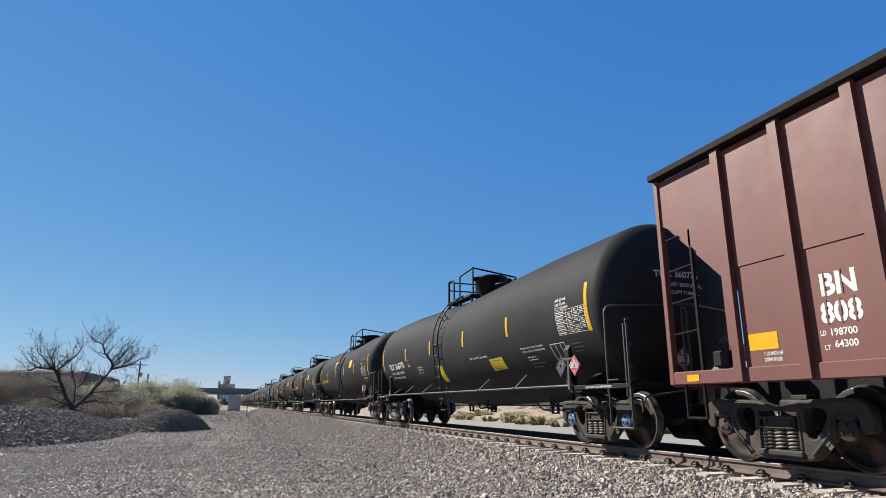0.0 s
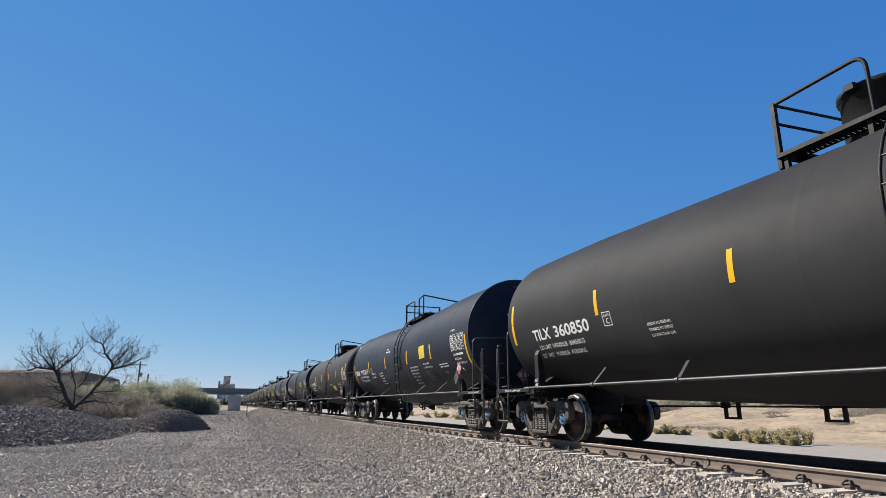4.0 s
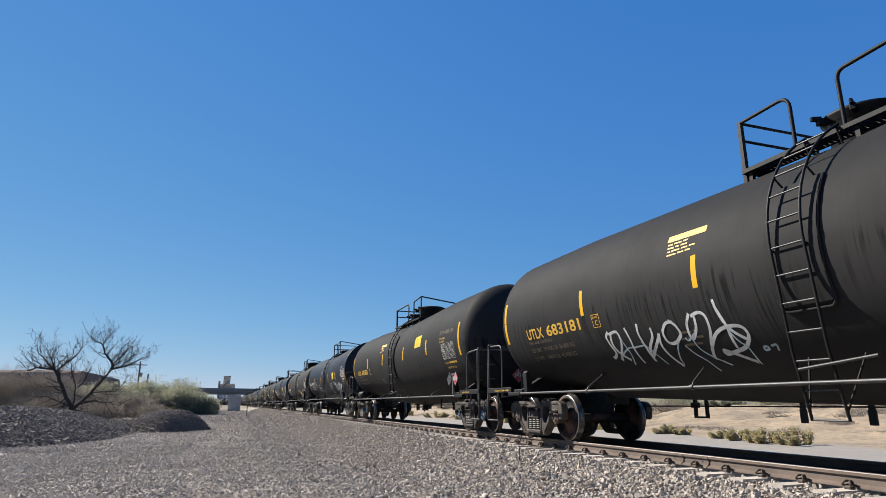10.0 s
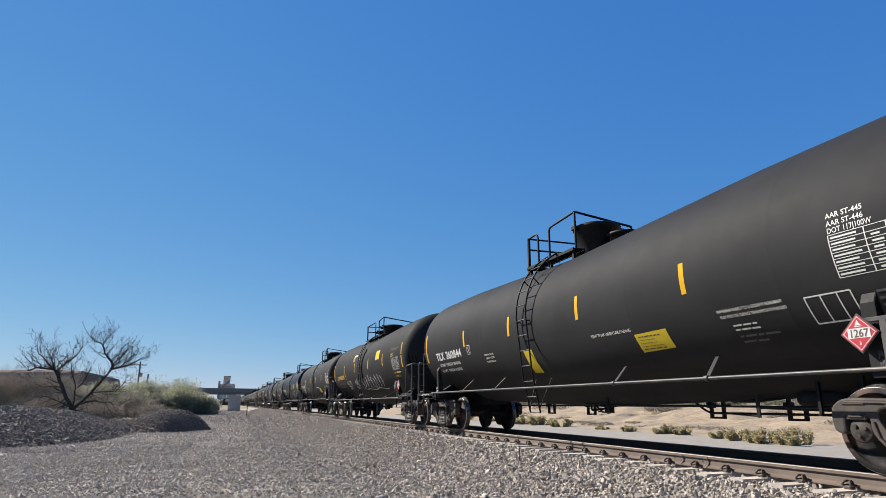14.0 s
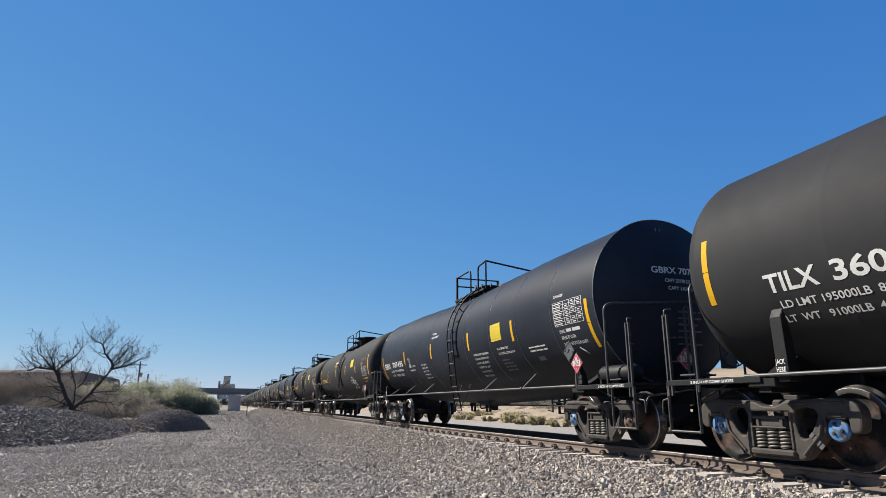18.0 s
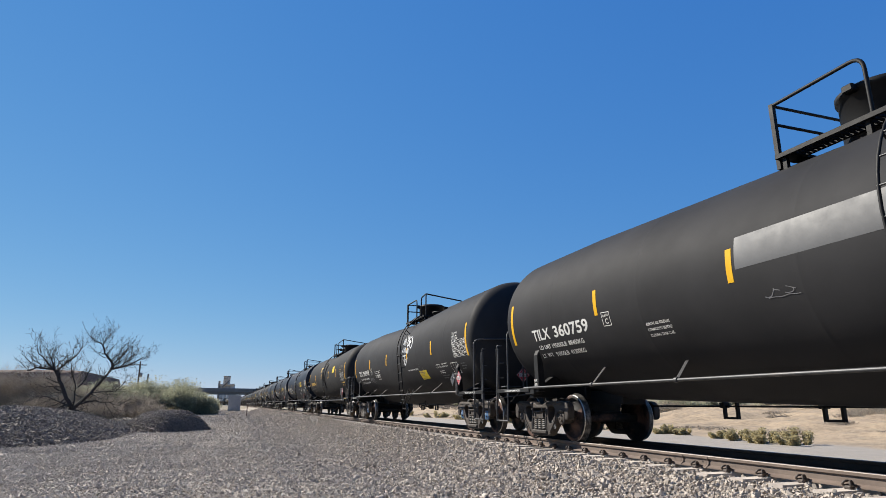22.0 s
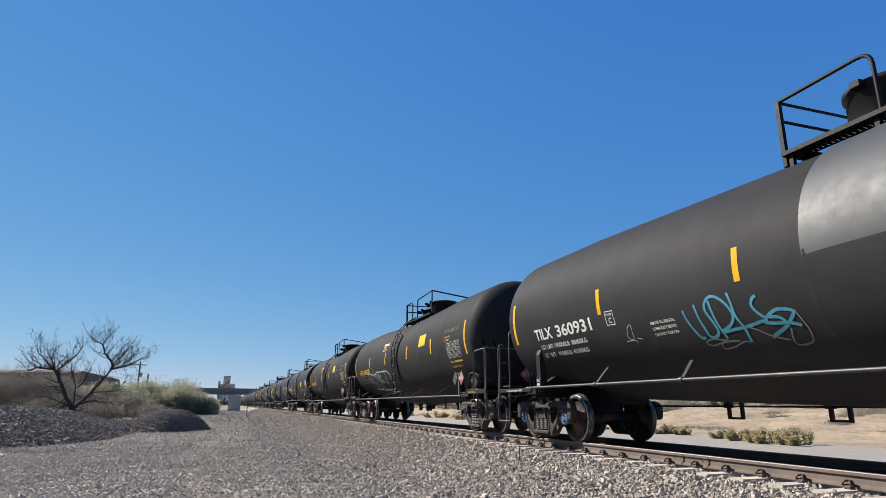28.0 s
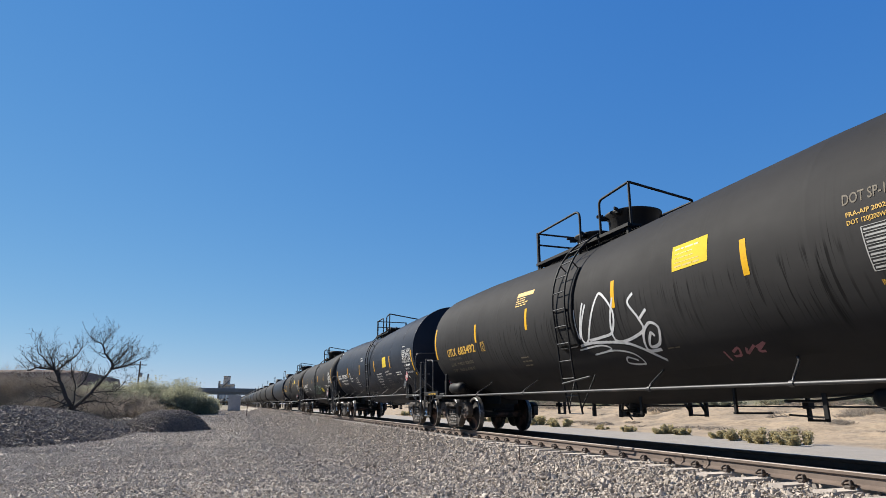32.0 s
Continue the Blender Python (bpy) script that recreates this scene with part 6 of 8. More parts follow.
strokes("683492", "white", 0.045, [
    [(8.85, 2.46), (8.82, 1.93), (8.53, 2.55)], [(8.44, 2.51), (8.75, 1.95), (8.57, 1.88), (8.1, 2.54), (7.91, 2.61), (7.63, 2.27), (7.79, 1.95), (8.15, 1.89), (8.53, 1.87)],
    [(7.59, 2.5), (7.8, 1.81), (7.04, 1.87), (7.02, 2.09), (7.19, 2.35), (7.03, 2.48)], [(6.78, 2.19), (7.02, 2.05)],
    [(6.81, 1.78), (6.87, 1.83), (7.03, 1.64), (6.79, 1.67), (6.64, 1.89), (6.81, 1.98), (7.05, 1.82), (7.13, 1.59), (6.83, 1.58)], [(8.89, 1.8), (8.4, 1.82), (7.49, 1.72), (6.89, 1.42)]])
strokes("683492", "white", 0.028, [[(8.98, 1.73), (8.28, 1.76), (8.04, 1.67), (8.59, 1.62), (7.98, 1.65), (7.54, 1.56), (7.45, 1.4), (7.83, 1.43), (7.76, 1.52), (7.55, 1.46)]])
strokes("683492", "pink", 0.03, [[(5.71, 1.46), (5.71, 1.34)], [(5.57, 1.44), (5.43, 1.49), (5.48, 1.4), (5.6, 1.39)], [(5.3, 1.48), (5.35, 1.41), (5.15, 1.5)], [(5.15, 1.47), (4.97, 1.52), (5.15, 1.43), (5.05, 1.42)]])
strokes("683181", "white", 0.045, [
    [(13.2, 1.96), (13.3, 1.88), (13.29, 1.74), (13.28, 1.61), (13.41, 1.54), (13.44, 1.56)], [(13.2, 1.92), (12.96, 1.94), (12.93, 1.82), (13.02, 1.69), (13.26, 1.49)],
    [(13.13, 1.94), (13.22, 1.75), (13.16, 1.59), (13.01, 1.48)], [(12.7, 1.98), (12.68, 1.8), (12.72, 1.62), (12.73, 1.41)],
    [(12.35, 2), (12.4, 1.86), (12.4, 1.66), (12.42, 1.42)], [(12.06, 1.91), (12.1, 1.78), (12.3, 1.63), (12.4, 1.49), (12.06, 1.69), (11.94, 1.79)],
    [(11.92, 1.81), (12.01, 1.63), (11.98, 1.46), (11.9, 1.32)],
    [(11.52, 1.93), (11.67, 1.93), (11.82, 1.81), (11.82, 1.67), (11.69, 1.64), (11.53, 1.7), (11.46, 1.76), (11.49, 1.88), (11.6, 1.96)]])
strokes("683181", "white", 0.045, [
    [(11.13, 2), (11.25, 1.86), (11.3, 1.7), (11.25, 1.67), (11.1, 1.8), (11.05, 1.95)], [(11.11, 1.96), (10.94, 1.99), (10.84, 1.92), (10.87, 1.74), (11.02, 1.54)],
    [(10.61, 2.12), (10.6, 1.97), (10.53, 1.73), (10.35, 1.57)], [(10.6, 2), (10.55, 1.77), (10.58, 1.61), (10.6, 1.48)],
    [(11.14, 1.37), (11.03, 1.52), (10.79, 1.69), (10.56, 1.75), (10.33, 1.73), (10.28, 1.62), (10.43, 1.49), (10.66, 1.44), (10.86, 1.42), (10.85, 1.47), (10.73, 1.42), (10.47, 1.29)]])
strokes("683181", "pale", 0.025, [
    [(12.94, 1.96), (12.91, 1.77), (12.9, 1.56), (13.02, 1.4)], [(13.13, 1.57), (12.86, 1.66), (12.67, 1.66), (12.41, 1.67)],
    [(12.44, 1.73), (12.29, 1.54), (12.2, 1.36)], [(11.53, 1.7), (11.69, 1.58), (11.83, 1.42), (11.86, 1.34)], [(11.42, 1.69), (11.37, 1.65), (11.2, 1.73)],
    [(11.29, 1.68), (11.27, 1.52), (11.14, 1.4), (10.95, 1.28)], [(11.52, 1.59), (11.44, 1.47), (11.32, 1.35), (11.28, 1.2)],
    [(10.56, 1.7), (10.49, 1.55), (10.42, 1.47), (10.45, 1.26)], [(10.18, 1.46), (10.12, 1.46), (10.12, 1.43), (10.19, 1.42), (10.18, 1.46)],
    [(10.06, 1.46), (9.97, 1.47), (10, 1.4)]])
strokes("360931", "blue", 0.04, [
    [(11.57, 2.05), (11.55, 1.93), (11.49, 1.76), (11.43, 1.66), (11.36, 1.65)],
    [(11.32, 2.1), (11.31, 1.94), (11.28, 1.76), (11.26, 1.66), (11.17, 1.64), (11.07, 1.7), (11.08, 1.83), (11.14, 1.99), (11.1, 2.1), (10.98, 2.16), (10.85, 2.12), (10.74, 2.01), (10.7, 1.87), (10.81, 1.76), (11.02, 1.69), (10.79, 1.7), (10.58, 1.71), (10.27, 1.75)],
    [(11.04, 2.11), (11.03, 1.99), (11.02, 1.83), (10.99, 1.66), (10.98, 1.6)], [(10.68, 2.16), (10.66, 2.04), (10.66, 1.85), (10.61, 1.7), (10.63, 1.53)],
    [(10.24, 2.05), (10.3, 2.03), (10.35, 1.95), (10.31, 1.86), (10.22, 1.77), (10.26, 1.73), (10.11, 1.7), (9.94, 1.69), (9.79, 1.64)]])
strokes("360931", "blue", 0.04, [
    [(10.21, 1.78), (10.04, 1.85), (9.86, 1.83), (9.81, 1.79), (9.89, 1.72), (10, 1.65), (10.28, 1.55)], [(10.2, 1.79), (10.03, 1.76), (9.95, 1.68)]])
strokes("360931", "grey", 0.02, [
    [(9.79, 1.82), (9.75, 1.7), (9.73, 1.57), (9.8, 1.45), (10.02, 1.45), (9.95, 1.63)], [(10.6, 1.72), (10.44, 1.66), (10.26, 1.56), (10.06, 1.5)],
    [(10.99, 1.58), (11.27, 1.62), (11.4, 1.58), (11.3, 1.54), (11.05, 1.57), (10.81, 1.56), (11.1, 1.56), (11.16, 1.49), (10.98, 1.49), (10.75, 1.54), (10.65, 1.53)]])
strokes("360931", "pale", 0.012, [
    [(12.95, 1.97), (12.85, 2), (12.87, 1.87), (12.91, 1.78), (13.03, 1.82), (12.95, 1.97)], [(13.12, 1.76), (12.88, 1.76), (12.86, 1.71)],
    [(12.81, 1.79), (12.69, 1.76)]])
strokes("683417", "white", 0.028, [
    [(6.21, 1.8), (6.05, 2.07), (5.9, 2.12), (5.78, 2.06), (5.92, 1.96), (6.09, 1.95), (6, 1.75)], [(5.77, 2.14), (5.84, 1.96), (5.81, 1.82), (5.75, 1.82), (5.62, 2.1)],
    [(5.54, 2.09), (5.72, 1.8), (5.46, 2.03), (5.74, 1.76)], [(5.35, 1.98), (5.58, 1.9), (5.53, 1.74)], [(5.32, 1.96), (5.48, 1.74), (5.43, 1.67)],
    [(5.19, 1.95), (5.34, 1.77), (5.1, 1.94), (5.05, 1.81), (5.33, 1.7), (5.09, 1.73), (5.07, 1.63), (5.21, 1.56), (5.36, 1.59), (5.42, 1.67)],
    [(5.68, 1.69), (5.88, 1.52), (5.59, 1.66), (5.77, 1.59), (5.72, 1.51)]])
strokes("707222", "pale", 0.075, [
    [(5.17, 1.9), (5.22, 1.77), (5.24, 1.6), (5.14, 1.64), (5.06, 1.79), (5.1, 1.93), (5.15, 1.95), (5.04, 2), (4.92, 1.95), (4.91, 1.83), (4.98, 1.68), (5.07, 1.54)],
    [(4.81, 1.85), (4.73, 1.85), (4.69, 1.77), (4.71, 1.63), (4.66, 1.7), (4.58, 1.72), (4.57, 1.65), (4.57, 1.58)],
    [(4.57, 1.95), (4.56, 1.82), (4.58, 1.67), (4.61, 1.54), (4.73, 1.46)],
    [(4.36, 1.84), (4.43, 1.86), (4.42, 1.9), (4.36, 1.88), (4.36, 1.79), (4.29, 1.76), (4.39, 1.7), (4.54, 1.59), (4.44, 1.52), (4.38, 1.47)],
    [(4.26, 1.77), (4.18, 1.85), (4.1, 1.86), (4.09, 1.75), (4.19, 1.64), (4.28, 1.63), (4.29, 1.7), (4.26, 1.77)]])
strokes("707222", "pale", 0.075, [
    [(4.06, 1.66), (4.04, 1.77), (3.96, 1.91), (3.84, 1.97), (3.74, 1.97), (3.67, 1.91)], [(3.9, 1.9), (3.91, 1.78), (4, 1.68), (4.04, 1.73), (3.94, 1.85)]])
strokes("707222", "pale", 0.04, [
    [(5.09, 1.79), (5.11, 1.62), (5.08, 1.55), (4.96, 1.64), (4.88, 1.66), (4.85, 1.63), (4.96, 1.48)], [(4.68, 1.71), (4.76, 1.55), (4.74, 1.46)],
    [(4.33, 1.7), (4.3, 1.6), (4.2, 1.5)], [(4.07, 1.69), (4.04, 1.57), (3.99, 1.48)]])
strokes("360913", "white", 0.035, [
    [(6.7, 1.89), (6.65, 1.8), (6.63, 1.68), (6.58, 1.61)], [(6.54, 1.93), (6.52, 1.83), (6.57, 1.71), (6.35, 1.77)],
    [(6.34, 1.88), (6.31, 1.84), (6.39, 1.82), (6.37, 1.87)], [(6.4, 1.74), (6.38, 1.7), (6.26, 1.77)], [(6.2, 1.86), (6.29, 1.69), (6.13, 1.82), (6.19, 1.67)],
    [(6.02, 1.93), (6.04, 1.81), (6.12, 1.61)], [(6.06, 1.77), (5.93, 1.76), (6.07, 1.74)], [(5.93, 1.87), (5.99, 1.65), (5.93, 1.61), (5.84, 1.62)]])
strokes("360913", "pale", 0.02, [
    [(6.42, 1.58), (6.31, 1.63), (6.24, 1.59), (6.15, 1.63), (6.11, 1.58), (5.98, 1.61)], [(5.75, 1.58), (5.72, 1.58)], [(6.59, 1.6), (6.66, 1.47)],
    [(6.71, 1.52), (6.53, 1.54)], [(6.6, 1.49), (6.69, 1.45)]])
strokes("707420", "white", 0.022, [
    [(5.13, 1.79), (5.08, 1.91), (4.95, 1.96), (4.81, 1.93), (4.89, 1.84), (5.03, 1.84)],
    [(4.89, 1.82), (4.94, 1.75), (4.7, 1.83), (4.75, 1.74), (4.6, 1.8), (4.57, 1.73)], [(5.15, 1.7), (5.09, 1.71)],
    [(4.94, 1.68), (5.03, 1.63), (4.9, 1.66), (4.96, 1.58)], [(4.9, 1.58), (4.76, 1.67), (4.67, 1.66), (4.7, 1.58), (4.53, 1.63), (4.45, 1.58)]])
strokes("707420", "grey", 0.012, [
    [(8, 2.06), (8.2, 1.94), (8.08, 1.82), (8, 1.98), (7.88, 1.86), (7.93, 1.76)]])
strokes("683371", "pale", 0.012, [
    [(10.82, 1.95), (10.47, 1.99), (10.73, 1.86), (10.37, 1.93), (10.21, 2.01), (10.47, 1.86), (10.29, 1.85)],
    [(10.73, 1.81), (10.73, 1.71), (10.44, 1.79), (10.26, 1.82), (10.47, 1.72)], [(10.33, 1.75), (10.22, 1.67), (10.06, 1.61)]])
strokes("360918", "white", 0.05, [
    [(7.98, 2.91), (8, 3.13), (7.79, 2.87), (7.84, 3.13), (7.58, 2.84)], [(7.38, 3.17), (7.38, 2.83), (7.12, 2.88), (7.7, 3.23)],
    [(7.03, 3.13), (7.31, 3.03), (6.86, 2.7), (6.72, 2.87), (6.93, 3.08)], [(7.03, 2.92), (7.22, 2.84), (7.12, 2.97), (6.93, 2.89)],
    [(7.85, 2.76), (7.77, 2.61), (7.91, 2.67), (7.76, 2.81)], [(7.67, 2.74), (7.53, 2.57), (7.49, 2.71), (7.6, 2.75)],
    [(7.41, 2.64), (7.34, 2.55), (7.24, 2.73), (7.16, 2.54), (7.08, 2.7)], [(7.9, 2.47), (7.42, 2.47)], [(7.82, 2.52), (7.77, 2.28)],
    [(7.58, 2.51), (7.58, 2.14), (7.2, 2.38)], [(7.72, 2.16), (7.44, 2.35)]])
strokes("360918", "grey", 0.014, [
    [(6.02, 2.08), (6.03, 1.98), (6.23, 1.9), (6.1, 1.84), (6.27, 1.75)], [(6.01, 1.88), (6.07, 1.73), (5.84, 1.88), (5.89, 1.75)],
    [(5.75, 1.95), (5.63, 1.79), (5.84, 1.74), (5.89, 1.62)]])
strokes("707287", "white", 0.028, [
    [(12.56, 2.18), (12.27, 2.26), (12.25, 2.09), (12.22, 2.28), (12.17, 2.04), (11.94, 2.22), (12.11, 1.85), (12.22, 1.69)],
    [(8.51, 1.81), (8.49, 1.67), (8.26, 1.84), (8.37, 1.65), (8.09, 1.9), (8.2, 1.64), (7.97, 1.84), (8, 1.63), (7.85, 1.6), (7.96, 1.54), (7.85, 1.46)],
    [(6.65, 1.75), (6.53, 1.83), (6.46, 1.79), (6.55, 1.72), (6.64, 1.74)], [(6.45, 1.72), (6.29, 1.8), (6.38, 1.62)],
    [(6.23, 1.79), (6.25, 1.7), (6.12, 1.8), (6.17, 1.63)]])
strokes("707287", "pale", 0.02, [
    [(13.42, 2.02), (13.17, 2.06), (13.2, 1.88), (12.93, 2.03), (12.98, 1.84), (12.62, 2.02)], [(10.95, 1.96), (10.99, 1.81), (10.91, 1.75), (10.8, 1.91)],
    [(10.78, 1.77), (10.84, 1.64), (10.67, 1.7), (11, 1.55), (11.08, 1.41), (11.05, 1.31)], [(14.03, 1.7), (14.08, 1.51), (13.59, 1.69), (13.81, 1.43), (13.25, 1.65)],
    [(12.89, 1.62), (12.95, 1.39), (12.36, 1.65), (12.39, 1.42), (11.91, 1.56), (11.88, 1.45)]])
strokes("707287", "orange", 0.026, [
    [(10.23, 1.91), (10.16, 2.06), (10.12, 1.96), (9.98, 2.09), (10.01, 1.89), (10.26, 1.91)],
    [(11.76, 1.98), (11.35, 1.96), (11.51, 1.83), (11.79, 1.88), (11.57, 1.7), (11.91, 1.67)], [(10.44, 1.81), (10.46, 1.61), (10.81, 1.49)],
    [(10.24, 1.74), (10.34, 1.51), (9.97, 1.76), (10.19, 1.47)], [(9.71, 1.78), (9.95, 1.62), (9.95, 1.44), (9.8, 1.38)],
    [(8.32, 2.23), (8.12, 2.18), (7.95, 2.17), (7.83, 2.21)], [(7.64, 1.84), (7.6, 1.73)],
    [(7.44, 1.89), (7.57, 1.65), (7.34, 1.91), (7.47, 1.64), (7.23, 1.93), (7.39, 1.6)], [(7.13, 1.88), (7.3, 1.55), (7.06, 1.84), (7.15, 1.57)],
    [(7.59, 1.52), (7.41, 1.48), (7.25, 1.51), (7.02, 1.48)]])
strokes("707287", "orange", 0.026, [
    [(7.43, 2), (7.26, 2.06), (7.15, 2.01)]])
strokes("360918", "grey", 0.016, [[(14.04, 1.92), (14.06, 1.75), (13.76, 1.98), (13.99, 1.71), (13.66, 1.92), (13.7, 1.73), (13.47, 2.04), (13.6, 1.69), (13.33, 1.99), (13.46, 1.68)],
                                  [(13.46, 1.68), (13.21, 1.81), (13.29, 1.57), (13.16, 1.46)], [(13.9, 1.82), (13.6, 1.9), (13.35, 1.86), (13.12, 1.7)]])
strokes("707420", "white", 0.018, [[(10.28, 1.98), (10.44, 1.5), (10.47, 1.8), (9.57, 1.76), (9.91, 2.02), (10.08, 1.53), (9.61, 1.64), (9.64, 1.48)], [(10.3, 1.85), (10.1, 1.9), (10.05, 1.7), (9.8, 1.86)]])
# full lining notice of one car
g = Geo()
owner = car_named("360918")
for u, z, w, text in ((12.70, 2.11, 0.99, "CONSULT OWNER BEFORE REPAIRING TANK"), (12.71, 2.04, 1.04, "SHARP OBJECTS MUST NOT CONTACT LINING"), (12.69, 1.95, 0.85, "DO NOT STEAM OR CLEAN TANK WITH"), (12.70, 1.885, 0.79, "BOILING WATER OR CAUSTIC SODA")):
    side_text(g, text, u, z, 0.062, width=w)
tagged(part("lining_stencil", g, M_WHITE, owner), kind="stuff")
graffiti(car_named("707383"), 11.4, 1.45, 1.2, 0.55, "white", 5, 0.03, 2, "bubble")
for num, u0, u1, z0, z1 in (("360931", 9.48, 6.9, 2.17, 3.85), ("360759", 10.35, 7.2, 2.42, 2.85)):
    g = Geo()
    side_patch(g, u0, u1, z0, z1, 0.002, 24)
    part("paint_patch", g, M_PATCH, car_named(num), "paler grey repainted patch")
# ---- the ground: one sheet to the horizon ----
def gz(x, y):
    """Height of the ground."""
    s = abs(x - TRACK_X)
    z = -0.85
    if s < 4.6:
        t = max(0.0, min(1.0, (s - 1.65) / 2.6))
        z = -0.242 - 0.608 * (t * 0.75 + 0.25 * t * t * (3 - 2 * t))
    if x > 24.5:
        t = min(1.0, (x - 24.5) / 24.0)
        z += 1.45 * t * t * (3 - 2 * t) + (0.45 * noise.noise((x * 0.12, y * 0.12, 3.1)) + 0.30 * noise.noise((x * 0.45, y * 0.45, 9)) + 0.10 * noise.noise((x * 1.6, y * 1.6, 2))) * min(1.0, (x - 24.5) / 8.0)
    if x > 55:
        t = min(1.0, (x - 55) / 150.0)
        k = min(1.0, max(0.0, (x * 1.25 - y * 0.75 + 20) / 60.0))
        z += 16.0 * t * k + 1.5 * noise.noise((x * 0.02, y * 0.02, 5)) * t * 2
    if x < -18 or y > 130:
        t = min(1.0, max(-18 - x, y - 130, 0) / 40.0)
        if x < 2 or x > 14:
            z += t * (0.15 + 0.25 * noise.noise((x * 0.05, y * 0.05, 1)))
    z += 0.035 * noise.noise((x * 0.35, y * 0.35, 0.5)) + 0.015 * noise.noise((x * 1.3, y * 1.3, 4.0))
    return z


def steps(near0, near1, d, lo, hi):
    out = list(np.arange(near0, near1, d))
    q, k = near1, d
    while q < hi:
        out.append(q)
        k *= 1.22
        q += k
    out.append(hi)
    q, k = near0, d
    while q > lo:
        k *= 1.22
        q -= k
        out.append(max(q, lo))
    return sorted(set(out))


def ground_material():
    m = mat("gravel_and_sand", (0.36, 0.31, 0.255), 0.95, var=0.16, scale=0.6, fine=34, bump=0.03, bscale=26)
    nt = m.node_tree
    b = nt.nodes["Principled BSDF"]
    grey = b.inputs["Base Color"].links[0].from_socket
    ge = nt.nodes.new("ShaderNodeNewGeometry")
    pos = ge.outputs["Position"]
    sep = nt.nodes.new("ShaderNodeSeparateXYZ")
    nt.links.new(pos, sep.inputs[0])

    def band(sock, lo, hi):
        r = nt.nodes.new("ShaderNodeMapRange")
        r.inputs["From Min"].default_value, r.inputs["From Max"].default_value = lo, hi
        nt.links.new(sock, r.inputs["Value"])
        return r.outputs[0]

    def wobble(sock, amount, scale):
        a = nt.nodes.new("ShaderNodeMath")
        a.operation = "MULTIPLY_ADD"
        nt.links.new(noise_node(nt, scale, 4, 0.6, pos), a.inputs[0])
        a.inputs[1].default_value = amount
        nt.links.new(sock, a.inputs[2])
        return a.outputs[0]
    # coarse speckle of single stones
    vo = nt.nodes.new("ShaderNodeTexVoronoi")
    vo.inputs["Scale"].default_value = 19
    nt.links.new(pos, vo.inputs["Vector"])
    grey = mix_node(nt, grey, ramp_node(nt, vo.outputs["Distance"], [(0.2, 1.0), (0.7, 0.5)]), 0.6, "MULTIPLY")
    road = ramp_node(nt, noise_node(nt, 1.5, 5, 0.6, pos), [(0.3, (0.215, 0.19, 0.158)), (0.7, (0.262, 0.232, 0.195))])
    sand = ramp_node(nt, noise_node(nt, 0.35, 6, 0.65, pos), [(0.3, (0.20, 0.158, 0.108)), (0.48, (0.315, 0.238, 0.155)), (0.7, (0.38, 0.285, 0.178))])
    sand = mix_node(nt, sand, ramp_node(nt, noise_node(nt, 2.6, 6, 0.7, pos), [(0.35, (0.50, 0.48, 0.46)), (0.6, (1.0, 1.0, 1.0))]), 0.8, "MULTIPLY")
    sand = mix_node(nt, sand, (0.13, 0.115, 0.09), ramp_node(nt, noise_node(nt, 9.0, 5, 0.7, pos), [(0.60, 0.0), (0.66, 0.85)]))
    sand = mix_node(nt, sand, (0.17, 0.15, 0.10), ramp_node(nt, noise_node(nt, 1.3, 6, 0.7, pos), [(0.58, 0.0), (0.7, 0.7)]))
    soil = ramp_node(nt, noise_node(nt, 0.25, 6, 0.65, pos), [(0.3, (0.11, 0.09, 0.06)), (0.5, (0.17, 0.135, 0.085)), (0.7, (0.12, 0.11, 0.06))])
    grass = ramp_node(nt, noise_node(nt, 0.08, 5, 0.6, pos), [(0.35, (0.085, 0.085, 0.045)), (0.6, (0.15, 0.125, 0.075))])
    c = mix_node(nt, grey, road, band(wobble(sep.outputs["X"], 3.0, 0.5), 14.0, 17.5))
    c = mix_node(nt, c, sand, band(wobble(sep.outputs["X"], 2.5, 0.6), 24.3, 25.2))
    c = mix_node(nt, c, grass, band(wobble(sep.outputs["X"], 12.0, 0.1), 56.0, 62.0))
    c = mix_node(nt, c, sand, band(wobble(sep.outputs["X"], 20.0, 0.06), 95.0, 112.0))
    left = nt.nodes.new("ShaderNodeMath")
    left.operation = "MULTIPLY"
    left.inputs[1].default_value = -1
    nt.links.new(sep.outputs["X"], left.inputs[0])
    c = mix_node(nt, c, soil, band(wobble(left.outputs[0], 4.0, 0.3), 19.0, 24.0))
    c = mix_node(nt, c, soil, band(wobble(sep.outputs["Y"], 30.0, 0.05), 175.0, 210.0))
    nt.links.new(c, b.inputs["Base Color"])
    return m


M_GROUND = ground_material()
xs, ys = steps(-8.0, 52.0, 0.34, -2600, 2600), steps(-4.0, 60.0, 0.55, -1500, 3800)
gv = [(x, y, gz(x, y)) for y in ys for x in xs]
nx = len(xs)
gf = [(j * nx + i, j * nx + i + 1, (j + 1) * nx + i + 1, (j + 1) * nx + i) for j in range(len(ys) - 1) for i in range(nx - 1)]
ground = new("ground", Geo().add(gv, gf, True).mesh("ground", M_GROUND))
tagged(ground, "grey gravel yard turning to sandy soil and dry grass", "ground", kind="structure")


# ---- track ----
def track_point(s):
    """Centre of the track s metres along it, and its turn in degrees."""
    if s <= CURVE_AT:
        return TRACK_X, s, 0.0
    a = (s - CURVE_AT) / CURVE_R
    return TRACK_X - CURVE_R * (1 - math.cos(a)), CURVE_AT + CURVE_R * math.sin(a), math.degrees(a)


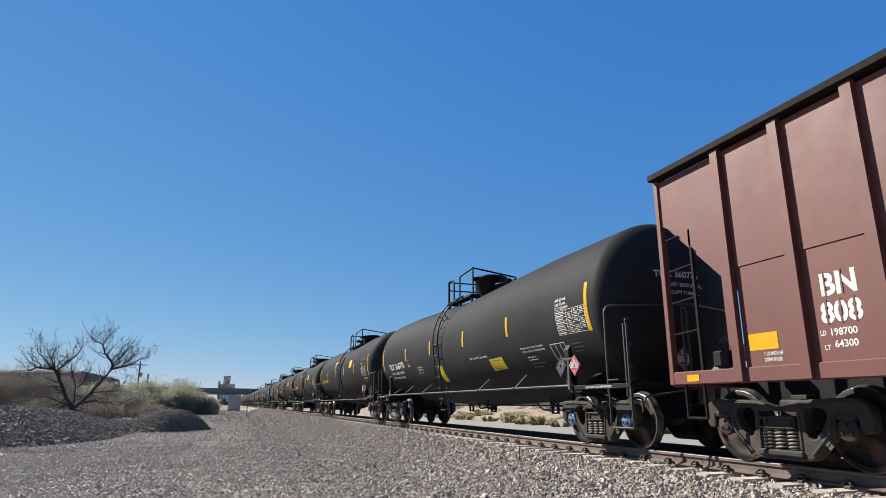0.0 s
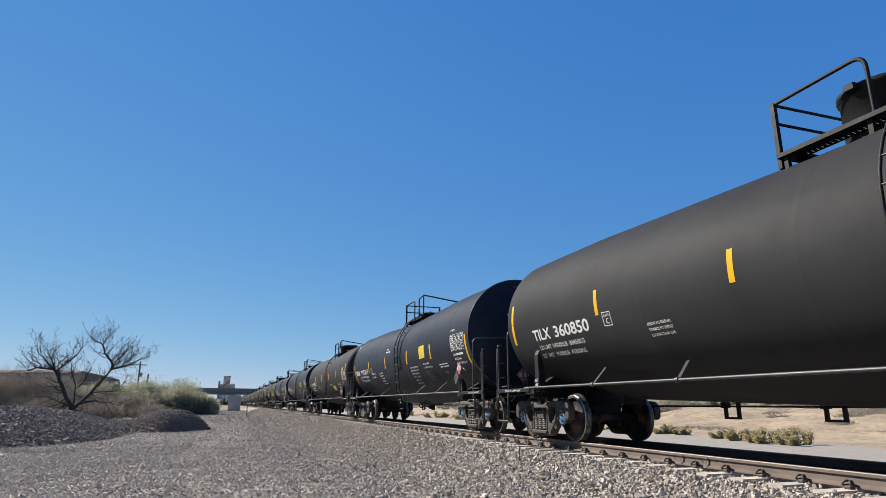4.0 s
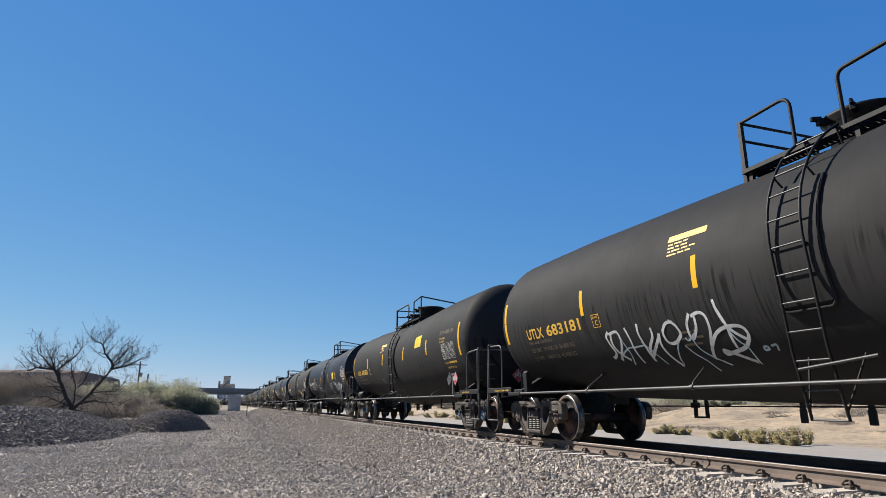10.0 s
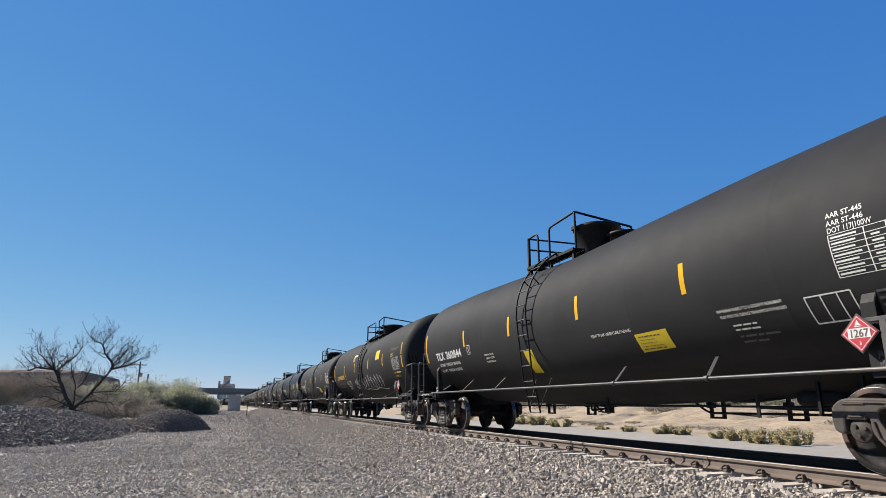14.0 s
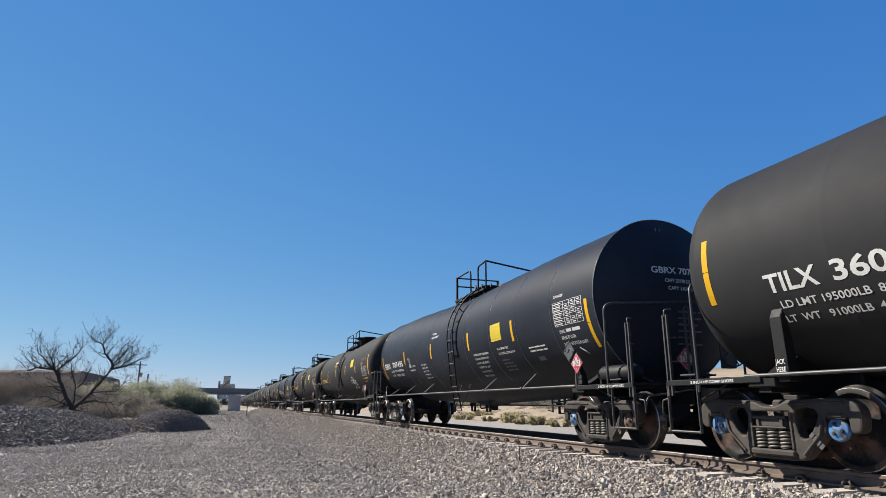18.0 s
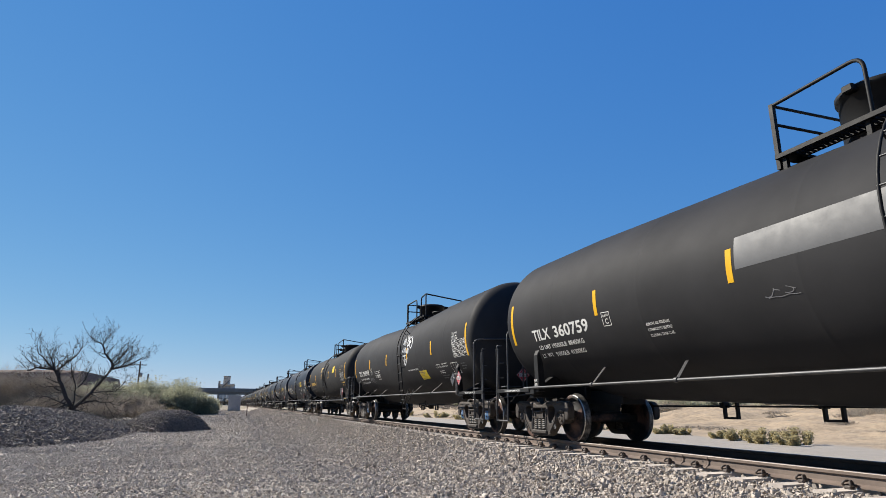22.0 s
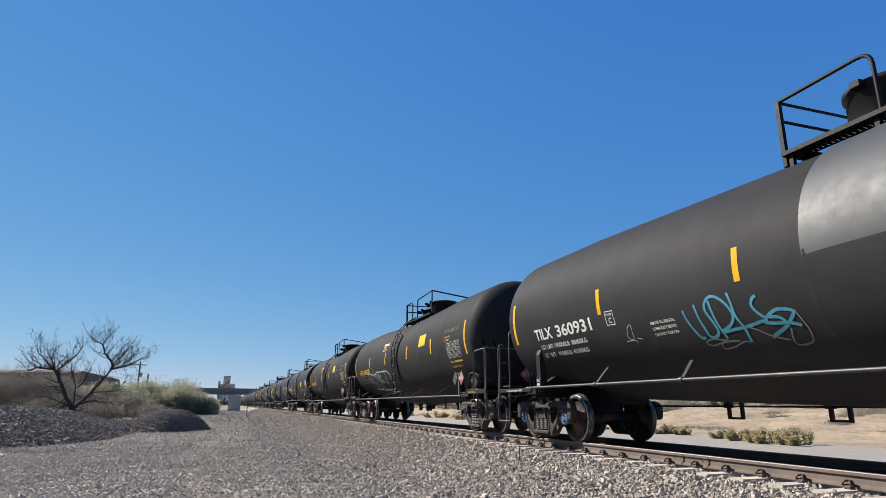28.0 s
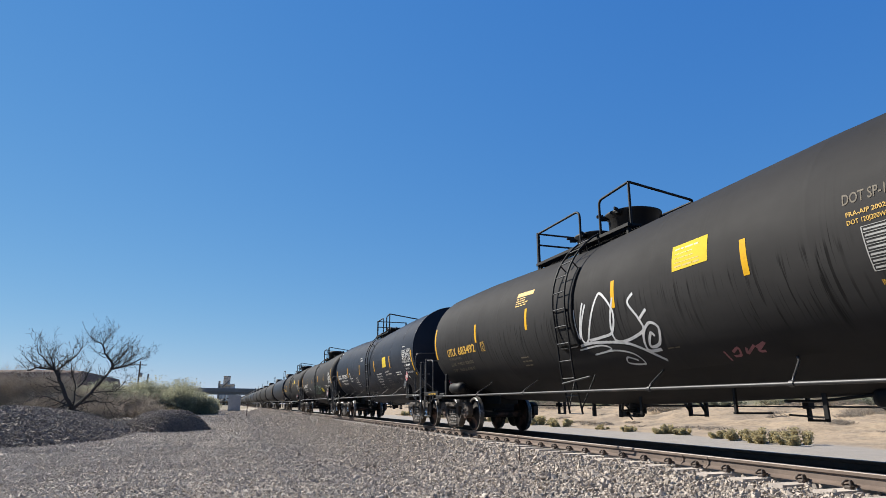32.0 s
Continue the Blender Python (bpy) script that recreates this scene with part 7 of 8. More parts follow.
def track_pose(s):
    x, y, a = track_point(s)
    return pose(x, y, 0, 0, 0, a)


track = thing("railway_track", "straight railway track on concrete ties in ballast", "railway track", kind="structure")
stations = [-900, -500, -250, -120, -60, -30, -10, 0, 10, 20, 30, 45, 60, 90, 130, 180, 240, 300, 330] + [330 + 20 * i for i in range(1, 52)]
prof = [(-0.075, -0.172), (0.075, -0.172), (0.075, -0.158), (0.012, -0.13), (0.009, -0.055), (0.036, -0.042), (0.037, -0.008), (0.030, 0.0),
        (-0.030, 0.0), (-0.037, -0.008), (-0.036, -0.042), (-0.009, -0.055), (-0.012, -0.13), (-0.075, -0.158)]
for side in (-1, 1):
    v, f = [], []
    for s in stations:
        m = track_pose(s) @ pose(side * 0.755, 0, 0)
        v += [tuple(m @ Vector((x, 0, z))) for x, z in prof]
    n = len(prof)
    for k in range(len(stations) - 1):
        f += [(k * n + i, k * n + (i + 1) % n, (k + 1) * n + (i + 1) % n, (k + 1) * n + i) for i in range(n)]
    # the far rail's colour carries the shade of the train above it
    me = Geo().add(v, [q[::-1] for q in f]).mesh("rail", M_RAIL if side < 0 else M_RAIL_SHADED, M_RAILTOP)
    me.polygons.foreach_set("material_index", [1 if i % n in (6, 7, 8) else 0 for i in range(len(f))])
    part("rail", me, None, track, "brown rusted rail with a polished head" if side < 0 else "rusted rail with the train's shade in its colour and a polished head")

TIE0 = 5.358
g = Geo()
g.prism([(-0.13, -0.40), (0.13, -0.40), (0.105, -0.185), (-0.105, -0.185)], -1.30, 1.30, "x")
g.box(-0.85, -0.66, -0.085, 0.085, -0.19, -0.172)
TIE_MESH = g.mesh("tie", M_CONCRETE)


def make_clip():
    """A sprung rail clip with its shoulder, on the outer foot of a rail at x = 0, facing -x."""
    g = Geo()
    g.box(-0.150, -0.090, -0.045, 0.045, -0.19, -0.145, 0.012)
    for s in (-1, 1):
        g.tube(rounded([(-0.055, s * 0.010, -0.138), (-0.085, s * 0.018, -0.096), (-0.135, s * 0.030, -0.098), (-0.150, s * 0.052, -0.130), (-0.120, s * 0.062, -0.150), (-0.065, s * 0.050, -0.142)], 0.022, 4), 0.0135, 6)
    g.tube([(-0.055, -0.05, -0.142), (-0.055, 0.05, -0.142)], 0.012, 6)
    return g.mesh("rail_clip", M_CLIP)


CLIP = make_clip()
for i in range(-8, 90):
    y = TIE0 + 0.61 * i
    part("tie", TIE_MESH, None, track, at=pose(TRACK_X, y, 0, 0, 0, random.uniform(-0.4, 0.4)))
    part("rail_clip", CLIP, None, track, at=pose(TRACK_X - 0.755, y, 0))
    if i < 40:
        part("rail_clip", CLIP, None, track, at=pose(TRACK_X + 0.755, y, 0, 0, 0, 180))
g = Geo()
for i in list(range(-260, -8)) + list(range(90, 620)):
    m = track_pose(TIE0 + 0.61 * i)
    g.box(-1.3, 1.3, -0.11, 0.11, -0.38, -0.185, 0, m)
    if i < 260:
        g.box(-0.90, -0.80, -0.05, 0.05, -0.19, -0.12, 0, m)
tagged(part("far_ties", g, M_CONCRETE, track), kind="stuff")
# two weld collars on the near rail, with drilled holes beside them
for y, holes in ((8.18, (8.50, 8.36)), (7.64, (7.91, 7.75))):
    g = Geo()
    g.prism([(-0.085, -0.165), (-0.07, -0.150), (-0.026, -0.122), (-0.022, -0.062), (-0.043, -0.046), (-0.043, -0.012), (-0.02, -0.012), (-0.02, -0.165)], y - 0.022, y + 0.022, "y", m=pose(TRACK_X - 0.755, 0, 0), c=0.004)
    part("weld_collar", g, M_RAIL, track, "raised weld collar")
    for h in holes:
        part("bolt_hole", Geo().lathe([(0.017, -0.0125), (0.014, -0.0135), (0.012, -0.0105), (0.0, -0.0105)], 10, "x", (TRACK_X - 0.755, h, -0.09)), M_CLIP, track)


# ---- stones ----
def stone_shapes(count, seed, n_seg=1):
    """Angular stones: jittered, flattened octahedra with cut corners."""
    rs = np.random.RandomState(seed)
    base_v = np.array([(1, 0, 0), (-1, 0, 0), (0, 1, 0), (0, -1, 0), (0, 0, 1), (0, 0, -1)], float)
    base_f = [(0, 2, 4), (2, 1, 4), (1, 3, 4), (3, 0, 4), (2, 0, 5), (1, 2, 5), (3, 1, 5), (0, 3, 5)]
    corners = np.array([(a, b, c) for a in (-1, 1) for b in (-1, 1) for c in (-1, 1)], float) * 0.62
    out = []
    for _ in range(count):
        v = np.vstack([base_v, corners]) * rs.uniform(0.72, 1.15, (14, 1)) * np.array([1, rs.uniform(0.6, 0.95), rs.uniform(0.45, 0.75)])
        v += rs.normal(0, 0.09, v.shape)
        if n_seg > 1:
            v = v[rs.choice(14, n_seg, replace=False)] * 1.15
        bm = bmesh.new()
        for p in v:
            bm.verts.new(p)
        bmesh.ops.convex_hull(bm, input=bm.verts)
        bmesh.ops.delete(bm, geom=[q for q in bm.verts if not q.link_faces], context="VERTS")
        bm.verts.index_update()
        out.append((np.array([q.co[:] for q in bm.verts]), [tuple(q.index for q in fa.verts) for fa in bm.faces]))
        bm.free()
    return out


def scatter(name, places, sizes, material, label, seed, coarse=False, small=False):
    """Many stones in one mesh of loose pieces. places: n x 3."""
    rs = np.random.RandomState(seed)
    if coarse:
        bv = np.array([(1, 0, 0), (-0.5, 0.87, 0), (-0.5, -0.87, 0), (0.1, 0.1, 0.58), (0, 0, -0.6)], float)
        bf = [(0, 1, 3), (1, 2, 3), (2, 0, 3), (1, 0, 4), (2, 1, 4), (0, 2, 4)]
        shapes = [(bv * s, bf) for s in ((1, 1, 0.8), (1, 0.7, 1), (0.8, 1, 0.7))]
    elif small:
        shapes = CHIPS
    else:
        shapes = STONES
    V, F, o = [], [], 0
    ang = rs.uniform(0, 2 * math.pi, (len(places), 3)) * np.array([1, 0.3, 0.3])
    pick = rs.randint(0, len(shapes), len(places))
    for p, s, (a, b, c), k in zip(places, sizes, ang, pick):
        sv, sf = shapes[k]
        ca, sa, cb, sb, cc, sc = math.cos(a), math.sin(a), math.cos(b - 0.5), math.sin(b - 0.5), math.cos(c - 0.5), math.sin(c - 0.5)
        rot = np.array([[ca, -sa, 0], [sa, ca, 0], [0, 0, 1]]) @ np.array([[cb, 0, sb], [0, 1, 0], [-sb, 0, cb]]) @ np.array([[1, 0, 0], [0, cc, -sc], [0, sc, cc]])
        V.append(sv @ rot.T * s + p)
        F += [tuple(i + o for i in q) for q in sf]
        o += len(sv)
    me = bpy.data.meshes.new(name)
    me.from_pydata(np.vstack(V).tolist(), [], F)
    me.materials.append(material)
    me.update()
    return tagged(new(name, me), label, "gravel", kind="stuff")


STONES = stone_shapes(14, 5)
CHIPS = stone_shapes(16, 8, 8)


def field(n, x0, x1, y0, y1, seed, power=2.0):
    """n places in a stretch, denser towards y0."""
    rs = np.random.RandomState(seed)
    y = y0 + (y1 - y0) * rs.uniform(0, 1, n) ** power
    return np.stack([rs.uniform(x0, x1, n), y], 1), rs


def lay(n, x0, x1, y0, y1, seed, size, power=2.0, keep=None, sink=0.35):
    xy, rs = field(n, x0, x1, y0, y1, seed, power)
    if keep:
        xy = np.array([p for p in xy if keep(p[0], p[1])])
    s = size * np.exp(rs.normal(0, 0.32, len(xy)))
    z = np.array([gz(x, y) for x, y in xy]) + s * (sink - 0.35) + rs.uniform(0, 1.1, len(xy)) * s
    return np.column_stack([xy, z]), s


def on_shoulder(x, y):
    """Ballast lies between the ties and beside them, not on the rails or over the tie ends."""
    s = abs(x - TRACK_X)
    if 0.62 < s < 0.92:
        return False
    if s < 1.32:
        return abs((y - TIE0) / 0.61 - round((y - TIE0) / 0.61)) > 0.24
    return True


p, s = lay(85000, 2.2, TRACK_X - 0.9, 3.2, 14.5, 11, 0.0200, 1.2, on_shoulder)
scatter("ballast", p, s, M_STONE, "angular grey-brown crushed ballast stones beside the track", 1, small=True)
p, s = lay(95000, 1.2, TRACK_X - 0.9, 13.5, 42.0, 12, 0.0265, 1.5, on_shoulder)
scatter("ballast", p, s, M_STONE, "angular grey-brown crushed ballast stones beside the track", 2, coarse=True)
p, s = lay(36000, 1.6, TRACK_X - 0.9, 40.0, 130.0, 22, 0.055, 1.5, on_shoulder)
scatter("ballast", p, s, M_STONE, "angular grey-brown crushed ballast stones beside the track", 6, coarse=True)
p, s = lay(26000, 2.2, TRACK_X - 0.9, -12.0, 3.3, 31, 0.027, 1.0, on_shoulder)
scatter("ballast", p, s, M_STONE, "angular grey-brown crushed ballast stones beside the track", 9, coarse=True)
p, s = lay(26000, -7.0, 2.6, -10.0, 7.8, 32, 0.022, 1.0)
scatter("gravel", p, s, M_GRIT, "fine grey gravel of the yard", 10, coarse=True)
p, s = lay(11000, TRACK_X - 0.62, TRACK_X + 3.4, 3.0, 45.0, 13, 0.032, 1.6, on_shoulder)
scatter("ballast", p, s, M_STONE, "crushed ballast stones between and beyond the rails", 3, coarse=True)
p, s = lay(100000, -6.5, 3.4, 7.5, 26.0, 14, 0.0215, 1.15)
scatter("gravel", p, s, M_GRIT, "fine grey gravel of the yard", 4, coarse=True)
p, s = lay(70000, -9.0, 4.0, 24.0, 70.0, 15, 0.029, 1.5)
scatter("gravel", p, s, M_GRIT, "fine grey gravel of the yard", 5, coarse=True)
p, s = lay(26000, -7.0, 4.0, 60.0, 165.0, 16, 0.055, 1.3)
scatter("gravel", p, s, M_GRIT, "fine grey gravel of the yard", 7, coarse=True)


# ---- heaps of ballast ----
def heap(name, cx, cy, ax, ay, h, n, seed, size, p_in=2.6):
    def hz(x, y):
        d = (abs((x - cx) / ax) ** p_in + abs((y - cy) / ay) ** p_in) ** (1 / p_in)
        k = max(0.0, 1 - d)
        return h * (1 - (1 - min(1, k * 1.6)) ** 1.7) * (1 + 0.22 * noise.noise((x * 0.35, y * 0.35, seed))) if k > 0 else -0.02
    root = thing(name, "heap of dark crushed ballast stone on the gravel", "stone heap")
    g = Geo()
    N = 46
    v = [(cx + ax * (2 * i / N - 1) * 1.05, cy + ay * (2 * j / N - 1) * 1.05) for j in range(N + 1) for i in range(N + 1)]
    g.add([(x, y, -0.92 + hz(x, y) + 0.03 * noise.noise((x * 2, y * 2, seed))) for x, y in v],
          [(j * (N + 1) + i, j * (N + 1) + i + 1, (j + 1) * (N + 1) + i + 1, (j + 1) * (N + 1) + i) for j in range(N) for i in range(N)], True)
    part("core", g, M_HEAP, root)
    rs = np.random.RandomState(seed)
    pts = []
    while len(pts) < n:
        x, y = cx + ax * rs.uniform(-1, 1), cy + ay * rs.uniform(-1, 1)
        z = hz(x, y)
        if z > 0:
            pts.append((x, y, -0.86 + z + rs.uniform(0, 0.03)))
    ob = scatter("rubble", np.array(pts), size * np.exp(rs.normal(0, 0.3, n)), M_HEAP, "", seed, coarse=True)
    for key in ("label", "category"):
        if key in ob:
            del ob[key]
    ob.parent = root
    return root


heap("stone_heap", -12.6, 37.5, 7.9, 13.0, 1.28, 62000, 3, 0.062)
heap("stone_heap", -3.45, 42.5, 2.6, 4.4, 1.12, 12000, 8, 0.058, 1.35)


# ---- the bare tree ----
def bare_tree(at):
    root = thing("bare_tree", "leafless dark tree with two spreading limbs and fine twigs", "tree", at=at)
    rnd = random.Random(12)
    limbs = []

    def limb(r, *pts):
        limbs.append(([(x * 0.0406, z * 0.0463) for x, z in pts], r))
    # limbs as (x, z) lines in the tree's own plane, bent by hand
    limb(0.25, (4, 0), (5, 22), (4, 29), (-7, 45), (-18, 67), (-26, 81), (-37, 94), (-52, 95), (-68, 96), (-82, 91))
    limb(0.13, (-26, 81), (-31, 92), (-26, 100), (-12, 114), (-3, 126), (0, 138))
    limb(0.10, (-37, 94), (-52, 108), (-67, 120), (-72, 130))
    limb(0.09, (-37, 94), (-44, 112), (-53, 130))
    limb(0.25, (7, 0), (7, 22), (14, 33), (34, 53), (50, 74), (60, 87), (66, 96))
    limb(0.15, (66, 96), (67, 106), (59, 115), (50, 124), (45, 138), (36, 144), (28, 147))
    limb(0.13, (66, 96), (80, 99), (96, 103), (113, 110), (128, 118))
    limb(0.11, (67, 104), (76, 113), (86, 123), (92, 134))
    limb(0.07, (45, 138), (50, 148), (53, 157))
    limb(0.09, (80, 99), (93, 110), (106, 118))
    limb(0.11, (6, 20), (9, 42), (10, 63), (2, 83), (-2, 108))
    limb(0.08, (10, 63), (22, 78), (30, 98))
    limb(0.10, (0, 30), (-28, 42), (-55, 48), (-72, 38))
    limb(0.10, (14, 33), (45, 40), (70, 38), (92, 32))
    limb(0.09, (34, 53), (60, 56), (82, 58), (96, 76))
    wood, twigs = Geo(), Geo()

    def branch(pts, r, depth):
        n = len(pts)
        tap = [r * (1 - 0.72 * i / (n - 1)) for i in range(n)]
        (wood if r > 0.045 else twigs).tube(pts, r, 7 if r > 0.1 else 4 if r > 0.03 else 3, taper=tap, caps=False)
        if depth == 0:
            return
        for i in range(1, n):
            for _ in range(2 if depth == 3 else 1):
                if rnd.random() < 0.15:
                    continue
                a, b = pts[i - 1], pts[i]
                p = a.lerp(b, rnd.random())
                t = (b - a).normalized()
                side = Vector((rnd.uniform(-1, 1), rnd.uniform(-0.6, 0.6), rnd.uniform(-0.5, 0.9)))
                side = (side - t * side.dot(t)).normalized()
                away = (p - Vector((p.x * 0.55, p.y * 0.55, 2.6))).normalized()
                d = (t * rnd.uniform(0.2, 0.8) + side * 0.9 + away * 0.7).normalized()
                ln = rnd.uniform(0.45, 1.0) * {3: 1.9, 2: 1.05, 1: 0.5}[depth]
                q = [p]
                for k in range(4):
                    d = (d + Vector((rnd.uniform(-1, 1), rnd.uniform(-1, 1), rnd.uniform(-0.8, 0.85))) * 0.42).normalized()
                    q.append(q[-1] + d * ln / 4)
                branch(q, max(0.012, tap[i] * 0.42), depth - 1)
    for line, r in limbs:
        dy = rnd.uniform(-0.35, 0.35)
        pts = [Vector((x, dy * i + rnd.uniform(-0.08, 0.08), z)) for i, (x, z) in enumerate(line)]
        pts[0].y = 0
        fine = [pts[0]]
        for a, b in zip(pts, pts[1:]):
            mid = a.lerp(b, 0.5) + Vector((rnd.uniform(-1, 1), rnd.uniform(-1, 1), rnd.uniform(-1, 1))) * 0.09
            fine += [mid, b]
        branch(fine, r * 0.78, 3)
    part("trunk", wood, M_BARK, root)
    part("crown", twigs, M_BARK, root, "bare fine twigs")


bare_tree(pose(-12.2, 58, -0.9))


# ---- bushes ----
def leafy_bush(at, w, d, h, n, material, seed, label, leaf=0.11, name="bush", category="bush"):
    """Stems and a crown of many small leaves gathered in uneven clumps."""
    root = thing(name, label, category, at=at)
    rs = np.random.RandomState(seed)
    stems = Geo()
    clumps = []
    for i in range(max(10, int(w * d * 1.6))):
        a, q = rs.uniform(0, 2 * math.pi), math.sqrt(rs.uniform(0, 1))
        x, y = q * w / 2 * math.cos(a), q * d / 2 * math.sin(a)
        top = h * (1 - 0.5 * q ** 2) * rs.uniform(0.66, 0.94)
        clumps += [(x * (0.6 + 0.4 * t), y * (0.6 + 0.4 * t), top * t, rs.uniform(0.10, 0.2) * h) for t in (0.25, 0.5, 0.75, 0.95)]
        stems.tube([(x * 0.3, y * 0.3, 0), (x * 0.65, y * 0.65, top * 0.45), (x, y, top)], 0.05, 4, taper=[0.05, 0.03, 0.008], caps=False)
    tagged(part("stem_mass", stems, M_TWIG, root), kind="stuff")
    pick = rs.randint(0, len(clumps), n)
    c = np.array(clumps)[pick]
    p = c[:, :3] + np.clip(rs.normal(0, 1, (n, 3)), -1.5, 1.5) * c[:, 3:4] * np.array([0.78, 0.78, 0.6])
    p[:, 2] = np.abs(p[:, 2])
    L = leaf * rs.uniform(0.5, 1.4, (n, 1))
    u = rs.normal(0, 1, (n, 3))
    u /= np.linalg.norm(u, axis=1, keepdims=True)
    t = np.cross(u, rs.normal(0, 1, (n, 3)))
    t /= np.linalg.norm(t, axis=1, keepdims=True)
    V = np.stack([p - u * L, p + t * L * 0.34, p + u * L, p - t * L * 0.34], 1).reshape(-1, 3)
    me = bpy.data.meshes.new("crown")
    me.from_pydata(V.tolist(), [], [(4 * i, 4 * i + 1, 4 * i + 2, 4 * i + 3) for i in range(n)])
    me.materials.append(material)
    part("crown", me, None, root)
    return root


def twig_brush(at, w, d, h, n, material, seed, label, name="dry_brush"):
    root = thing(name, label, "brush", at=at)
    rs = random.Random(seed)
    g = Geo()
    for i in range(n):
        a, q = rs.uniform(0, 6.283), math.sqrt(rs.random())
        x, y = q * w / 2 * math.cos(a), q * d / 2 * math.sin(a)
        top = h * (1 - 0.5 * q * q) * rs.uniform(0.45, 1.05)
        z0 = rs.random() ** 1.5 * top * 0.7
        lean = Vector((rs.uniform(-1.1, 1.1), rs.uniform(-1.1, 1.1), 1)) * (top - z0)
        p0 = Vector((x * 0.85, y * 0.85, z0))
        p1 = p0 + lean * 0.5 + Vector((rs.uniform(-0.14, 0.14), rs.uniform(-0.14, 0.14), rs.uniform(-0.05, 0.05))) * h
        p2 = p0 + lean
        g.tube([p0, p1, p2], 0.02, 3, taper=[0.022, 0.014, 0.004], caps=False)
        for k in range(3):
            b = p0.lerp(p2, rs.uniform(0.3, 0.9))
            e = b + Vector((rs.uniform(-1, 1), rs.uniform(-1, 1), rs.uniform(-0.1, 0.7))) * 0.12 * h
            g.tube([b, e], 0.01, 3, taper=[0.012, 0.003], caps=False)
    tagged(part("stem_mass", g, material, root), kind="stuff")
    return root


for x, y, w, d, h, n, mt, sd in ((-16.0, 95, 8, 6, 5.0, 26000, M_LEAF, 1), (-11.5, 104, 9, 7, 5.7, 36000, M_LEAF, 2), (-6.6, 97, 6.0, 5, 4.5, 24000, M_LEAF, 3), (-3.9, 99, 4.4, 4, 3.6, 16000, M_LEAF, 13), (-8.9, 92, 4.4, 3, 3.1, 16000, M_LEAF_D, 14),
                                 (-7.4, 112, 5.5, 6, 6.2, 22000, M_LEAF, 4), (-14.2, 84, 3.6, 3, 3.6, 12000, M_LEAF_D, 5), (-20.5, 100, 7, 6, 4.4, 14000, M_LEAF, 6), (-2.6, 103, 3.2, 3, 2.9, 9000, M_LEAF, 15), (-11.0, 88, 4.0, 3, 3.3, 11000, M_LEAF, 16),
                                 (-26.0, 104, 8, 6, 4.9, 11000, M_LEAF, 7), (-34, 115, 9, 7, 4.6, 9000, M_LEAF, 9)):
    leafy_bush(pose(x, y, -0.85), w, d, h, n, mt, sd, "bushy grey-green shrub with narrow leaves" if mt is M_LEAF else "dense dark green shrub", 0.135)
for x, y, w, d, h, n, sd in ((-19.5, 78, 7, 5, 5.9, 2200, 1), (-24.5, 80, 7, 5, 6.0, 1900, 2), (-14.5, 76, 6, 5, 3.9, 1300, 3), (-10.2, 80, 5.0, 4, 3.3, 1000, 4), (-30, 85, 8, 6, 5.0, 900, 5), (-17, 72, 6, 4, 3.0, 800, 6),
                             (-12.4, 70, 5.5, 4, 2.2, 800, 7), (-8.0, 74, 4.0, 3, 1.9, 600, 8)):
    twig_brush(pose(x, y, -0.85), w, d, h, n, M_TWIG, sd, "leafless grey-brown brush of thin stems")
twig_brush(pose(-6.6, 76, -0.85), 4.6, 3, 1.25, 700, M_STRAW, 9, "dry golden grass tuft", "dry_grass")
twig_brush(pose(-7.4, 57, -0.87), 4.5, 6, 0.55, 500, M_TWIG, 11, "low dead brush and litter behind the heaps")
twig_brush(pose(-20.8, 66, -0.85), 4.0, 3, 1.3, 500, M_STRAW, 10, "dry golden grass tuft", "dry_grass")
# low scrub along the far roadside
rs = random.Random(5)
for x, y, w, h in ((22.6, 19.9, 1.5, 0.75), (22.4, 21.4, 1.4, 0.7), (22.9, 23.2, 1.3, 0.65), (23.2, 24.8, 1.0, 0.5), (23.4, 27.9, 1.0, 0.45), (23.6, 29.6, 1.2, 0.6), (23.8, 33.2, 1.0, 0.45), (24.0, 36.5, 0.7, 0.35),
                   (24.0, 42.0, 1.6, 0.75), (24.2, 45.5, 1.8, 0.9), (24.1, 48.0, 2.0, 0.9), (24.3, 52.0, 1.8, 0.8), (24.6, 57.0, 1.6, 0.6), (24.6, 64.0, 2.0, 0.8), (25.0, 75.0, 2.5, 0.9), (25.2, 88.0, 2.4, 0.8),
                   (28.5, 60.0, 2.4, 0.9), (31.0, 75.0, 3.0, 1.0)):
    leafy_bush(pose(x, y, gz(x, y) - 0.03), w * 1.3, w * 1.15, h * 1.0, int(4600 * w), M_SAGE, int(x * 10 + y), "low yellow-green roadside scrub", 0.05, "scrub_bush")
for i in range(34):
    x, y = rs.uniform(38, 52), 10 + 4.4 * i + rs.uniform(-3, 3)
    twig_brush(pose(x, y, gz(x, y) - 0.05), rs.uniform(3, 7), rs.uniform(2, 4), rs.uniform(0.6, 1.5), 320, M_TWIG, 40 + i, "leafless grey sagebrush on the bank", "sagebrush")
for i in range(26):
    x, y = rs.uniform(44, 54), 22 + 5.0 * i + rs.uniform(-2, 2)
    h = rs.uniform(1.1, 2.2)
    leafy_bush(pose(x, y, gz(x, y) - 0.1), rs.uniform(4, 7), 3.5, h, 4200, M_LEAF if i % 3 else M_LEAF_D, 200 + i, "grey-green brush along the top of the bank", 0.09, "bank_bush")
